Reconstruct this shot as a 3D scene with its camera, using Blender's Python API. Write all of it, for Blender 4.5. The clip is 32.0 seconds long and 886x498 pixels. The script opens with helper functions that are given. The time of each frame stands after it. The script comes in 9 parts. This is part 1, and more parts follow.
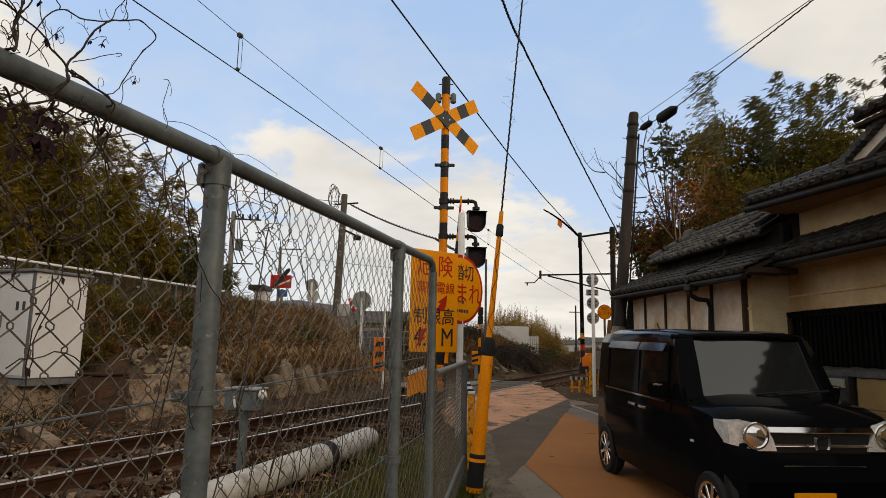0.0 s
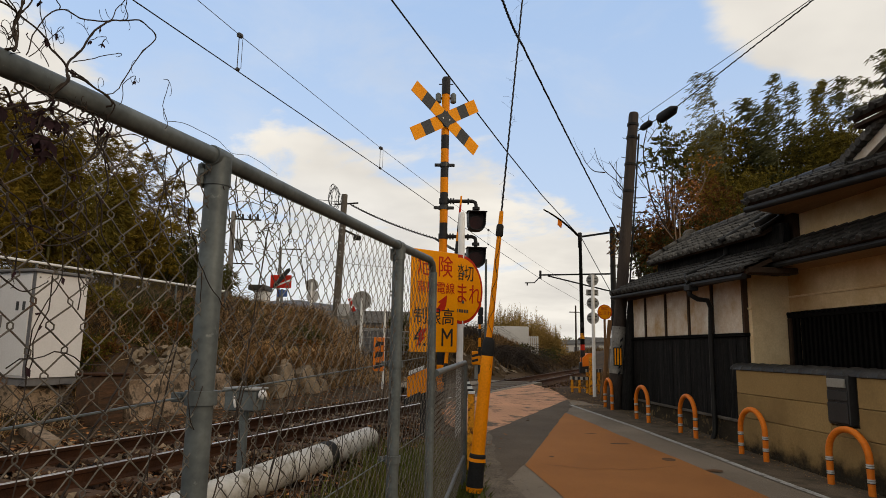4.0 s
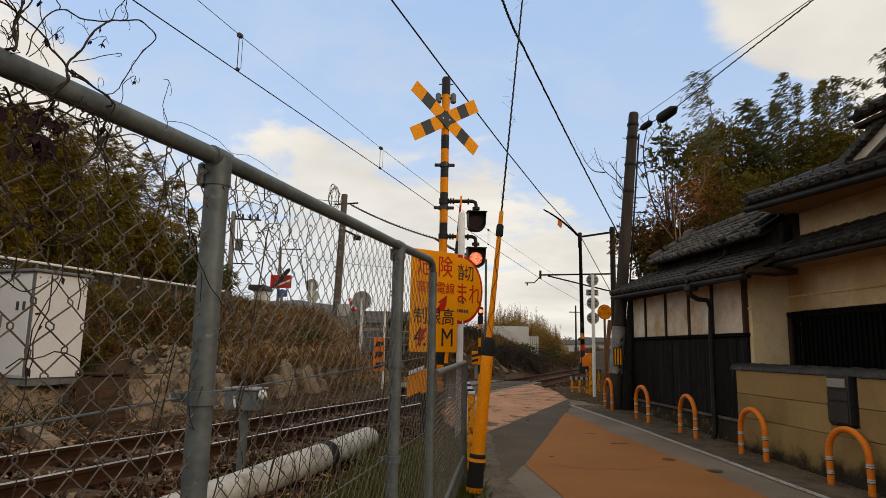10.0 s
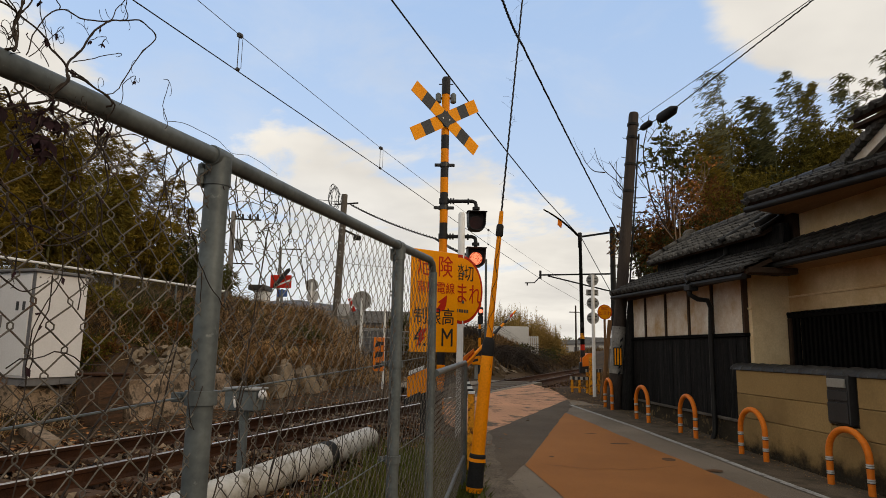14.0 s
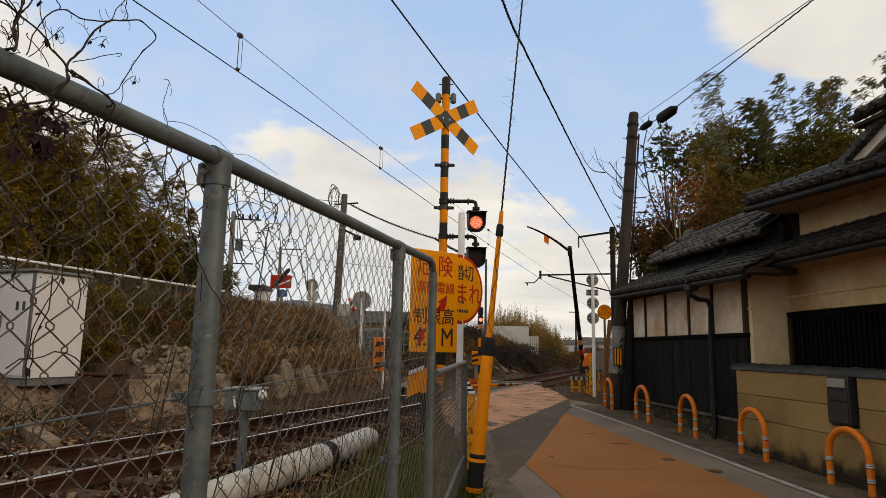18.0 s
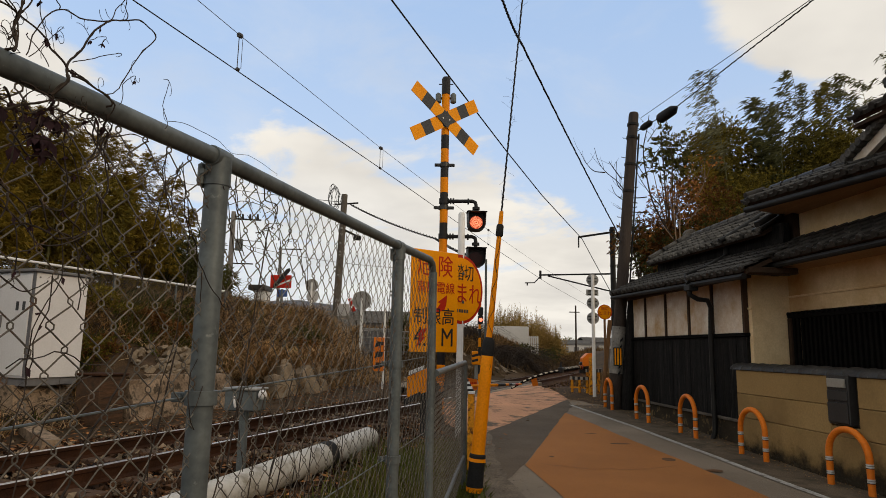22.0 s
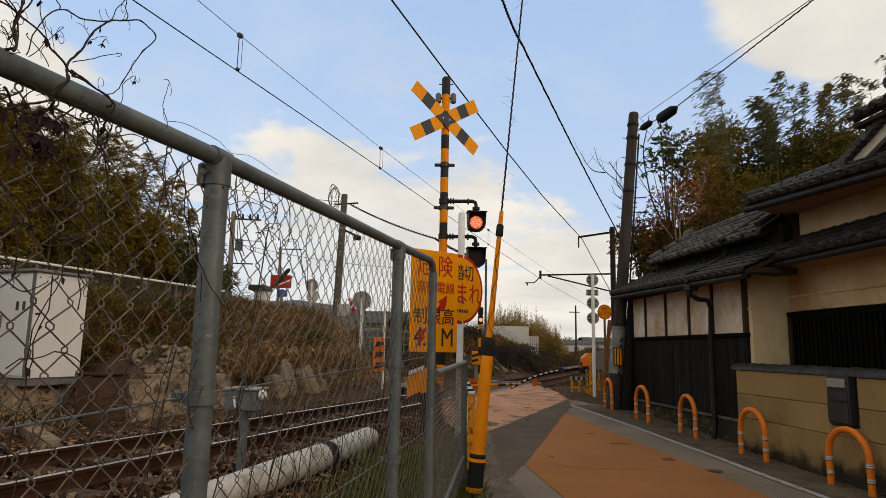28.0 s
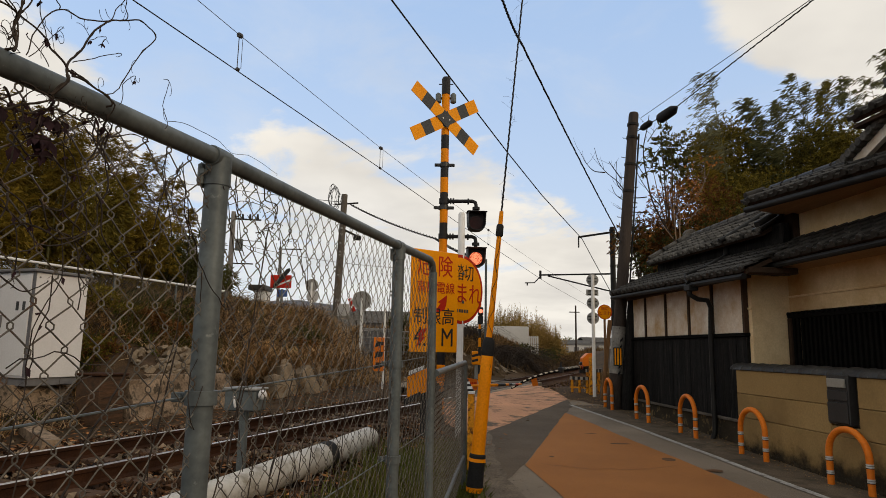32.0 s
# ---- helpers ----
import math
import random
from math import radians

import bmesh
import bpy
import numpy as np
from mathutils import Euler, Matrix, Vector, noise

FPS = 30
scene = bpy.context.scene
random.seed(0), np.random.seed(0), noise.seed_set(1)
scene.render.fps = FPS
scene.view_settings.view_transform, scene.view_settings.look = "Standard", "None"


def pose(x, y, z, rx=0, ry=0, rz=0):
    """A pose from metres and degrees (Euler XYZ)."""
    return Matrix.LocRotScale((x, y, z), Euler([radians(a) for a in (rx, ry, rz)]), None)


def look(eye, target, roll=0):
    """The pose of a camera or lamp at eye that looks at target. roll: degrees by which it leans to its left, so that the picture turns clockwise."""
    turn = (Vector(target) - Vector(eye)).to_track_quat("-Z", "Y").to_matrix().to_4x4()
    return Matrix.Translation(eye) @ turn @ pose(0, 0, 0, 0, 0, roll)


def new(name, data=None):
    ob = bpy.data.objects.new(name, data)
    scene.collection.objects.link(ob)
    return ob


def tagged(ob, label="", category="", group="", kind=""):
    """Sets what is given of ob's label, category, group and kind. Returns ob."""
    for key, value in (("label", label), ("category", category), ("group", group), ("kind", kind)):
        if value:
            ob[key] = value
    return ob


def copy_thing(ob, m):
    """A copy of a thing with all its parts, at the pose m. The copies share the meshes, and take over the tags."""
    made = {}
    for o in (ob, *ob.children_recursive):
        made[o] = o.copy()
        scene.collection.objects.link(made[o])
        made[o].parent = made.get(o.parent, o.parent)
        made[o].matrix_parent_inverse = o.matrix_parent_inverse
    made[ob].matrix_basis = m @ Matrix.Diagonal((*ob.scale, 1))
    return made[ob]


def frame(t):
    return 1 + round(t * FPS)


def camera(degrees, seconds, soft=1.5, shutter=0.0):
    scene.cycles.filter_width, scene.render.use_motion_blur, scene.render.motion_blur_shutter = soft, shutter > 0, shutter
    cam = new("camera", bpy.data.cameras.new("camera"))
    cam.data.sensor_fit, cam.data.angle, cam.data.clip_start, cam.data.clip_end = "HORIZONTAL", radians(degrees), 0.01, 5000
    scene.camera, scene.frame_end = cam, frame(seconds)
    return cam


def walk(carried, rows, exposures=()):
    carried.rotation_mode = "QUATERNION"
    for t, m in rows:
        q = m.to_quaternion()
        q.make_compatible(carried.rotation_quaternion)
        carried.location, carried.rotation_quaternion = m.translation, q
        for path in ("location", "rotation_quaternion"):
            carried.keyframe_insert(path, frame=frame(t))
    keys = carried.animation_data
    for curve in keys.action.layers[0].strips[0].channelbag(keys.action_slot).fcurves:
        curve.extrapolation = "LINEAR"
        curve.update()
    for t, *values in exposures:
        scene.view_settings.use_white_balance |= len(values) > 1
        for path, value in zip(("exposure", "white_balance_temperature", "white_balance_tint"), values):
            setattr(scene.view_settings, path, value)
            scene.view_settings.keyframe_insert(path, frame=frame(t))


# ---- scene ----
from math import sin, cos, tan, pi, sqrt, atan2

CAMERA = (0.0, 0.0, 1.5)
PITCH = 8.83
cam = camera(69.05, 32.0, soft=0.85)
STAND = look(CAMERA, (0.0, cos(radians(PITCH)), 1.5 + sin(radians(PITCH))), 1.1)
walk(cam, [(0.0, STAND), (32.0, STAND)], exposures=[(0.0, -0.05, 7720, 10), (32.0, -0.05, 7720, 10)])

# ---------------------------------------------------------------- sky and light
world = bpy.data.worlds.new("sky")
scene.world = world
world.use_nodes = True
wn, wl = world.node_tree.nodes, world.node_tree.links
wn.clear()


def wnode(kind, **values):
    n = wn.new(kind)
    for key, value in values.items():
        n.inputs[key].default_value = value
    return n


def wmath(op, a, b=0.0, clamp=False):
    n = wn.new("ShaderNodeMath")
    n.operation, n.use_clamp = op, clamp
    for i, v in enumerate((a, b)):
        if isinstance(v, (int, float)):
            n.inputs[i].default_value = v
        else:
            wl.new(v, n.inputs[i])
    return n.outputs[0]


SUN_TURN, SUN_UP = radians(128), radians(20)
nishita = wn.new("ShaderNodeTexSky")
nishita.sky_type, nishita.sun_disc = "NISHITA", False
nishita.sun_elevation, nishita.sun_rotation = SUN_UP, SUN_TURN
nishita.altitude, nishita.air_density, nishita.dust_density, nishita.ozone_density = 50, 1.0, 0.6, 2.5
coord = wn.new("ShaderNodeTexCoord")
split = wn.new("ShaderNodeSeparateXYZ")
wl.new(coord.outputs["Generated"], split.inputs[0])
dx, dy, dz = split.outputs[0], split.outputs[1], split.outputs[2]
# clouds lie on a flat layer overhead, so they crowd together towards the horizon
height = wmath("ADD", wmath("MAXIMUM", dz, 0.0), 0.16)
plane = wn.new("ShaderNodeCombineXYZ")
wl.new(wmath("DIVIDE", dx, height), plane.inputs[0])
wl.new(wmath("DIVIDE", dy, height), plane.inputs[1])
plane.inputs[2].default_value = 3.7
puffs = wnode("ShaderNodeTexNoise", Scale=1.5, Detail=8.0, Roughness=0.56, Distortion=0.3)
wl.new(plane.outputs[0], puffs.inputs["Vector"])
banks = wnode("ShaderNodeTexNoise", Scale=0.33, Detail=2.0, Roughness=0.5)
wl.new(plane.outputs[0], banks.inputs["Vector"])
cover = wmath("ADD", wmath("MULTIPLY", puffs.outputs[0], 0.85), wmath("MULTIPLY", banks.outputs[0], 0.32))
low = wmath("SUBTRACT", wmath("SUBTRACT", 0.272, wmath("MULTIPLY", dx, 0.12)), dz)
cover = wmath("ADD", cover, wmath("MULTIPLY", wmath("MAXIMUM", low, -0.12), 1.15))
east = wmath("ADD", wmath("MULTIPLY", wmath("MAXIMUM", wmath("SUBTRACT", dx, 0.50), 0.0), 1.5), wmath("MULTIPLY", wmath("MAXIMUM", wmath("SUBTRACT", wmath("MULTIPLY", dx, -1.0), 0.42), 0.0), 1.6))
cover = wmath("ADD", cover, east)
slant = wmath("SUBTRACT", wmath("ADD", dz, wmath("MULTIPLY", dx, 0.7)), 0.61)
high_east = wmath("MULTIPLY", wmath("MULTIPLY", wmath("SUBTRACT", dx, 0.17), 6.0, True), wmath("MAXIMUM", slant, 0.0))
cover = wmath("ADD", cover, wmath("MULTIPLY", high_east, 3.0))
# unseen cloud added behind the viewer and overhead, to make the fill light less blue
behind = wmath("MULTIPLY", wmath("MAXIMUM", wmath("SUBTRACT", 0.25, dy), 0.0), 0.55)
above = wmath("MULTIPLY", wmath("MAXIMUM", wmath("SUBTRACT", dz, 0.66), 0.0), 0.9)
cover = wmath("ADD", cover, wmath("ADD", behind, above))
mask = wn.new("ShaderNodeMapRange")
mask.interpolation_type = "SMOOTHSTEP"
for key, value in (("From Min", 0.565), ("From Max", 0.665), ("To Min", 0.0), ("To Max", 1.0)):
    mask.inputs[key].default_value = value
wl.new(cover, mask.inputs["Value"])
shade = wnode("ShaderNodeTexNoise", Scale=1.9, Detail=4.0)
wl.new(plane.outputs[0], shade.inputs["Vector"])
cloud_ramp = wn.new("ShaderNodeValToRGB")
cloud_ramp.color_ramp.elements[0].position, cloud_ramp.color_ramp.elements[1].position = 0.3, 0.66
cloud_ramp.color_ramp.elements[0].color = (0.68, 0.71, 0.76, 1)
cloud_ramp.color_ramp.elements[1].color = (0.89, 0.925, 0.97, 1)
wl.new(shade.outputs[0], cloud_ramp.inputs[0])
sky_back = wnode("ShaderNodeBackground", Strength=0.15)
haze = wn.new("ShaderNodeMixRGB")
haze.inputs[0].default_value = 0.74
haze.inputs[2].default_value = (3.02, 4.78, 8.2, 1)
wl.new(nishita.outputs[0], haze.inputs[1])
# the blue pales towards the horizon
pale_sky = wn.new("ShaderNodeMixRGB")
wl.new(wmath("MULTIPLY", wmath("MULTIPLY", wmath("SUBTRACT", 0.5, dz), 2.0, True), 0.42), pale_sky.inputs[0])
pale_sky.inputs[2].default_value = (5.4, 6.0, 6.9, 1)
wl.new(haze.outputs[0], pale_sky.inputs[1])
wl.new(pale_sky.outputs[0], sky_back.inputs[0])
cloud_back = wnode("ShaderNodeBackground", Strength=1.0)
wl.new(cloud_ramp.outputs[0], cloud_back.inputs[0])
mixer = wn.new("ShaderNodeMixShader")
# thin veils drift in the open blue
veil = wnode("ShaderNodeTexNoise", Scale=2.3, Detail=7.0, Roughness=0.6, Distortion=0.5)
wl.new(plane.outputs[0], veil.inputs["Vector"])
thin_mask = wn.new("ShaderNodeMapRange")
thin_mask.interpolation_type = "SMOOTHSTEP"
for key, value in (("From Min", 0.46), ("From Max", 0.78), ("To Min", 0.0), ("To Max", 0.22)):
    thin_mask.inputs[key].default_value = value
wl.new(veil.outputs[0], thin_mask.inputs["Value"])
thinning = wmath("MULTIPLY", wmath("MULTIPLY", wmath("MAXIMUM", wmath("MULTIPLY", dx, -1.0), 0.0), 1.7, True), wmath("MULTIPLY", wmath("SUBTRACT", 0.27, dz), 6.0, True))
whole = wmath("MULTIPLY", mask.outputs[0], wmath("SUBTRACT", 1.0, wmath("MINIMUM", thinning, 0.5)))
wl.new(wmath("MAXIMUM", whole, thin_mask.outputs[0]), mixer.inputs[0])
wl.new(sky_back.outputs[0], mixer.inputs[1])
wl.new(cloud_back.outputs[0], mixer.inputs[2])
wout = wn.new("ShaderNodeOutputWorld")
wl.new(mixer.outputs[0], wout.inputs[0])

sun = new("sun", bpy.data.lights.new("sun", "SUN"))
sun.data.energy, sun.data.angle, sun.data.color = 0.75, radians(14), (1.0, 0.78, 0.52)
sun.matrix_world = look((0, 0, 30), (-30 * sin(SUN_TURN) * cos(SUN_UP), -30 * cos(SUN_TURN) * cos(SUN_UP), 30 - 30 * sin(SUN_UP)))


# ---------------------------------------------------------------- materials
def mat(name, c1, c2=None, rough=0.8, metal=0.0, s1=2.0, s2=30.0, bump=0.15, fine=0.35, c3=None, rust=0.0, spec=0.14, blot=2.7, edge_soft=0.05,
        stretch=(1, 1, 1), island=0.0, glow=None):
    """A surface of two colours at two scales of noise, with relief; c3 spots by the share rust; island: change from piece to piece."""
    m = bpy.data.materials.new(name)
    m.use_nodes = True
    n, l = m.node_tree.nodes, m.node_tree.links
    bs = n["Principled BSDF"]
    bs.inputs["Roughness"].default_value = rough
    bs.inputs["Metallic"].default_value = metal
    bs.inputs["Specular IOR Level"].default_value = spec
    c2 = c2 or tuple(v * 0.72 for v in c1)
    tc = n.new("ShaderNodeTexCoord")
    mp = n.new("ShaderNodeMapping")
    mp.inputs["Scale"].default_value = stretch
    l.new(tc.outputs["Object"], mp.inputs[0])
    info = n.new("ShaderNodeObjectInfo")
    shift = n.new("ShaderNodeVectorMath")
    shift.operation = "MULTIPLY_ADD"
    comb = n.new("ShaderNodeCombineXYZ")
    for i in range(3):
        l.new(info.outputs["Random"], comb.inputs[i])
    l.new(comb.outputs[0], shift.inputs[0])
    shift.inputs[1].default_value = (17.0, 29.0, 11.0)
    l.new(mp.outputs[0], shift.inputs[2])
    a = n.new("ShaderNodeTexNoise")
    a.inputs["Scale"].default_value, a.inputs["Detail"].default_value = s1, 4.0
    b = n.new("ShaderNodeTexNoise")
    b.inputs["Scale"].default_value, b.inputs["Detail"].default_value = s2, 3.0
    for t in (a, b):
        l.new(shift.outputs[0], t.inputs["Vector"])
    ra = n.new("ShaderNodeMapRange")
    ra.inputs["From Min"].default_value, ra.inputs["From Max"].default_value = 0.3, 0.7
    l.new(a.outputs[0], ra.inputs["Value"])
    mix = n.new("ShaderNodeMixRGB")
    l.new(ra.outputs[0], mix.inputs[0])
    mix.inputs[1].default_value, mix.inputs[2].default_value = (*c1, 1), (*c2, 1)
    hsv = n.new("ShaderNodeHueSaturation")
    l.new(mix.outputs[0], hsv.inputs["Color"])
    rb = n.new("ShaderNodeMapRange")
    for key, v in (("From Min", 0.25), ("From Max", 0.75), ("To Min", 1 - fine), ("To Max", 1 + fine)):
        rb.inputs[key].default_value = v
    l.new(b.outputs[0], rb.inputs["Value"])
    value = rb.outputs[0]
    if island:
        geo = n.new("ShaderNodeNewGeometry")
        ri = n.new("ShaderNodeMapRange")
        ri.inputs["To Min"].default_value, ri.inputs["To Max"].default_value = 1 - island, 1 + island
        l.new(geo.outputs["Random Per Island"], ri.inputs["Value"])
        mul = n.new("ShaderNodeMath")
        mul.operation = "MULTIPLY"
        l.new(value, mul.inputs[0])
        l.new(ri.outputs[0], mul.inputs[1])
        value = mul.outputs[0]
    l.new(value, hsv.inputs["Value"])
    colour = hsv.outputs[0]
    if c3:
        r = n.new("ShaderNodeTexNoise")
        r.inputs["Scale"].default_value, r.inputs["Detail"].default_value, r.inputs["Roughness"].default_value = s1 * blot, 6.0, 0.65
        l.new(shift.outputs[0], r.inputs["Vector"])
        rm = n.new("ShaderNodeMapRange")
        edge = 0.78 - 0.5 * rust
        rm.inputs["From Min"].default_value, rm.inputs["From Max"].default_value = edge - edge_soft, edge + edge_soft
        l.new(r.outputs[0], rm.inputs["Value"])
        m3 = n.new("ShaderNodeMixRGB")
        l.new(rm.outputs[0], m3.inputs[0])
        l.new(colour, m3.inputs[1])
        m3.inputs[2].default_value = (*c3, 1)
        colour = m3.outputs[0]
    l.new(colour, bs.inputs["Base Color"])
    if bump:
        bp = n.new("ShaderNodeBump")
        bp.inputs["Strength"].default_value, bp.inputs["Distance"].default_value = bump, 0.01
        l.new(b.outputs[0], bp.inputs["Height"])
        l.new(bp.outputs[0], bs.inputs["Normal"])
    if glow:
        bs.inputs["Emission Color"].default_value = (*glow[:3], 1)
        bs.inputs["Emission Strength"].default_value = glow[3]
    return m


M = {
    "galv": mat("galvanised_steel", (0.135, 0.155, 0.16), (0.086, 0.10, 0.106), 0.5, 0.25, 9, 60, 0.08, 0.15, (0.24, 0.26, 0.26), 0.16),
    "galv_pale": mat("pale_grey_plate", (0.30, 0.30, 0.29), (0.22, 0.22, 0.215), 0.6, 0.2, 4, 40, 0.05, 0.15),
    "wire": mat("dull_wire", (0.165, 0.152, 0.135), (0.080, 0.071, 0.061), 0.5, 0.3, 9, 70, 0.0, 0.2, (0.10, 0.06, 0.04), 0.35),
    "vine": mat("dry_vine", (0.05, 0.038, 0.03), (0.022, 0.018, 0.017), 0.9, 0, 14, 90, 0.3),
    "dead_leaf": mat("dead_leaf", (0.028, 0.012, 0.016), (0.016, 0.008, 0.011), 0.8, 0, 20, 60, 0.1, island=0.4),
    "yellow": mat("yellow_orange_paint", (0.88, 0.285, 0.008), (0.78, 0.235, 0.007), 0.5, 0, 3, 50, 0.05, 0.12, (0.30, 0.10, 0.02), 0.12),
    "rusty_yellow": mat("rusty_yellow_paint", (0.74, 0.31, 0.02), (0.52, 0.20, 0.02), 0.7, 0, 6, 50, 0.2, 0.2, (0.12, 0.045, 0.018), 0.45),
    "signface": mat("orange_sign_face", (0.92, 0.345, 0.010), (0.87, 0.30, 0.008), 0.42, 0, 2, 30, 0.02, 0.06),
    "black": mat("black_paint", (0.018, 0.018, 0.02), (0.028, 0.028, 0.03), 0.5, 0, 4, 60, 0.05, 0.2),
    "grey_stripe": mat("dark_grey_board_paint", (0.06, 0.065, 0.07), (0.05, 0.052, 0.055), 0.45, 0, 4, 60, 0.03, 0.15),
    "red": mat("red_paint", (0.50, 0.025, 0.012), (0.42, 0.02, 0.01), 0.45, 0, 4, 60, 0.03, 0.12),
    "white": mat("white_paint", (0.74, 0.75, 0.75), (0.62, 0.63, 0.64), 0.5, 0, 2.5, 40, 0.04, 0.06, (0.32, 0.29, 0.25), 0.10),
    "boom_cream": mat("weathered_cream_reflective_tape", (0.60, 0.53, 0.42), (0.42, 0.36, 0.27), 0.6, 0, 6, 60, 0.05, 0.2, (0.28, 0.15, 0.08), 0.15),
    "road_white": mat("worn_white_road_paint", (0.38, 0.37, 0.345), (0.28, 0.27, 0.25), 0.85, 0, 6, 60, 0.2, 0.3, (0.16, 0.15, 0.135), 0.40),
    "lens_off": mat("dark_red_lens", (0.035, 0.006, 0.006), (0.025, 0.006, 0.006), 0.25, 0, 6, 60, 0.05, 0.2),
    "lens_on": mat("lit_red_lens", (0.4, 0.04, 0.02), (0.4, 0.04, 0.02), 0.4, 0, 6, 60, 0.0, 0.1, glow=(1.0, 0.10, 0.04, 0.30)),
    "lens_red": mat("lit_small_red_lens", (0.9, 0.1, 0.05), (0.8, 0.1, 0.04), 0.4, 0, 6, 60, 0.0, 0.1, glow=(1.0, 0.20, 0.13, 2.2)),
    "rail_rust": mat("rusty_rail", (0.058, 0.023, 0.011), (0.026, 0.012, 0.007), 0.85, 0.1, 4, 60, 0.3, 0.3),
    "rail_top": mat("polished_rail_head", (0.72, 0.72, 0.73), (0.56, 0.54, 0.53), 0.32, 0.9, 6, 60, 0.02, 0.1),
    "rail_dull": mat("dull_rail_head", (0.12, 0.10, 0.085), (0.06, 0.05, 0.042), 0.55, 0.3, 3, 60, 0.1, 0.2),
    "sleeper": mat("weathered_sleeper", (0.10, 0.053, 0.030), (0.05, 0.034, 0.025), 0.9, 0, 5, 40, 0.4, stretch=(0.3, 3, 3)),
    "ballast": mat("rust_stained_ballast", (0.066, 0.032, 0.016), (0.012, 0.008, 0.006), 0.95, 0, 3, 30, 0.5, 0.4, island=0.8),
    "pale_stone": mat("pale_crushed_stone", (0.25, 0.19, 0.135), (0.11, 0.082, 0.055), 0.95, 0, 5, 40, 0.4, 0.3, island=0.6),
    "asphalt": mat("dark_asphalt", (0.112, 0.086, 0.062), (0.078, 0.060, 0.044), 0.9, 0, 1.2, 110, 0.5, 0.35, (0.10, 0.10, 0.10), 0.14),
    "asphalt_light": mat("worn_grey_asphalt", (0.225, 0.182, 0.140), (0.155, 0.125, 0.096), 0.92, 0, 1.1, 100, 0.5, 0.35, (0.075, 0.07, 0.068), 0.10),
    "road_brown": mat("brown_coloured_paving", (0.335, 0.137, 0.044), (0.265, 0.109, 0.037), 0.9, 0, 0.9, 90, 0.45, 0.25, (0.085, 0.05, 0.03), 0.10),
    "road_pink": mat("worn_pink_paving", (0.56, 0.285, 0.165), (0.40, 0.21, 0.125), 0.9, 0, 0.8, 90, 0.45, 0.25, (0.12, 0.088, 0.065), 0.42),
    "kerb_grey": mat("grey_verge_paving", (0.130, 0.098, 0.068), (0.080, 0.060, 0.042), 0.92, 0, 1.5, 60, 0.5, 0.3, (0.042, 0.036, 0.024), 0.42, edge_soft=0.12),
    "concrete": mat("stained_concrete", (0.33, 0.24, 0.17), (0.19, 0.138, 0.098), 0.92, 0, 3, 30, 0.9, 0.35, (0.07, 0.055, 0.04), 0.42),
    "stone": mat("bank_stone", (0.26, 0.205, 0.15), (0.14, 0.11, 0.08), 0.92, 0, 4, 40, 0.5, 0.25, (0.07, 0.055, 0.04), 0.22),
    "rock": mat("grey_brown_rock", (0.17, 0.135, 0.10), (0.085, 0.068, 0.05), 0.92, 0, 3, 30, 0.6, 0.3, (0.05, 0.045, 0.03), 0.25),
    "earth": mat("bare_earth_and_litter", (0.075, 0.046, 0.025), (0.034, 0.023, 0.013), 0.95, 0, 0.7, 14, 0.6, 0.4, (0.045, 0.055, 0.018), 0.2),
    "dry_grass": mat("dry_grass", (0.42, 0.25, 0.110), (0.15, 0.09, 0.04), 0.9, 0, 1.6, 20, 0.0, 0.2, island=0.7),
    "green_grass": mat("green_grass", (0.075, 0.098, 0.020), (0.10, 0.092, 0.024), 0.85, 0, 1.5, 20, 0.0, 0.2, island=0.4),
    "bark": mat("grey_brown_bark", (0.12, 0.09, 0.07), (0.07, 0.055, 0.045), 0.92, 0, 5, 40, 0.5),
    "leaf_olive": mat("olive_foliage", (0.225, 0.150, 0.020), (0.125, 0.088, 0.015), 0.75, 0, 0.45, 6, 0.0, 0.25, island=0.35),
    "leaf_moss": mat("moss_green_foliage", (0.20, 0.148, 0.022), (0.095, 0.078, 0.017), 0.75, 0, 0.45, 6, 0.0, 0.25, island=0.5),
    "leaf_dark": mat("dark_evergreen_foliage", (0.055, 0.060, 0.018), (0.080, 0.070, 0.016), 0.6, 0, 0.5, 6, 0.0, 0.25, island=0.5),
    "leaf_bamboo": mat("bamboo_foliage", (0.10, 0.098, 0.036), (0.06, 0.062, 0.023), 0.6, 0, 0.6, 6, 0.0, 0.25, island=0.45),
    "leaf_rust": mat("withered_orange_foliage", (0.19, 0.08, 0.023), (0.10, 0.046, 0.015), 0.8, 0, 0.8, 6, 0.0, 0.25, island=0.45),
    "leaf_green": mat("fresh_bamboo_foliage", (0.165, 0.132, 0.024), (0.09, 0.08, 0.018), 0.7, 0, 0.6, 6, 0.0, 0.25, island=0.5),
    "leaf_orange": mat("withered_orange_leaves", (0.40, 0.17, 0.045), (0.24, 0.095, 0.03), 0.8, 0, 0.8, 6, 0.0, 0.25, island=0.5),
    "leaf_grey": mat("thin_grey_green_foliage", (0.16, 0.155, 0.085), (0.10, 0.10, 0.055), 0.6, 0, 0.6, 6, 0.0, 0.25, island=0.4),
    "reed": mat("tawny_reed_foliage", (0.35, 0.225, 0.078), (0.20, 0.14, 0.045), 0.85, 0, 0.35, 5, 0.0, 0.25, island=0.4),
    "cane": mat("pale_dry_cane", (0.40, 0.28, 0.17), (0.20, 0.135, 0.08), 0.9, 0, 3, 40, 0.1, island=0.5),
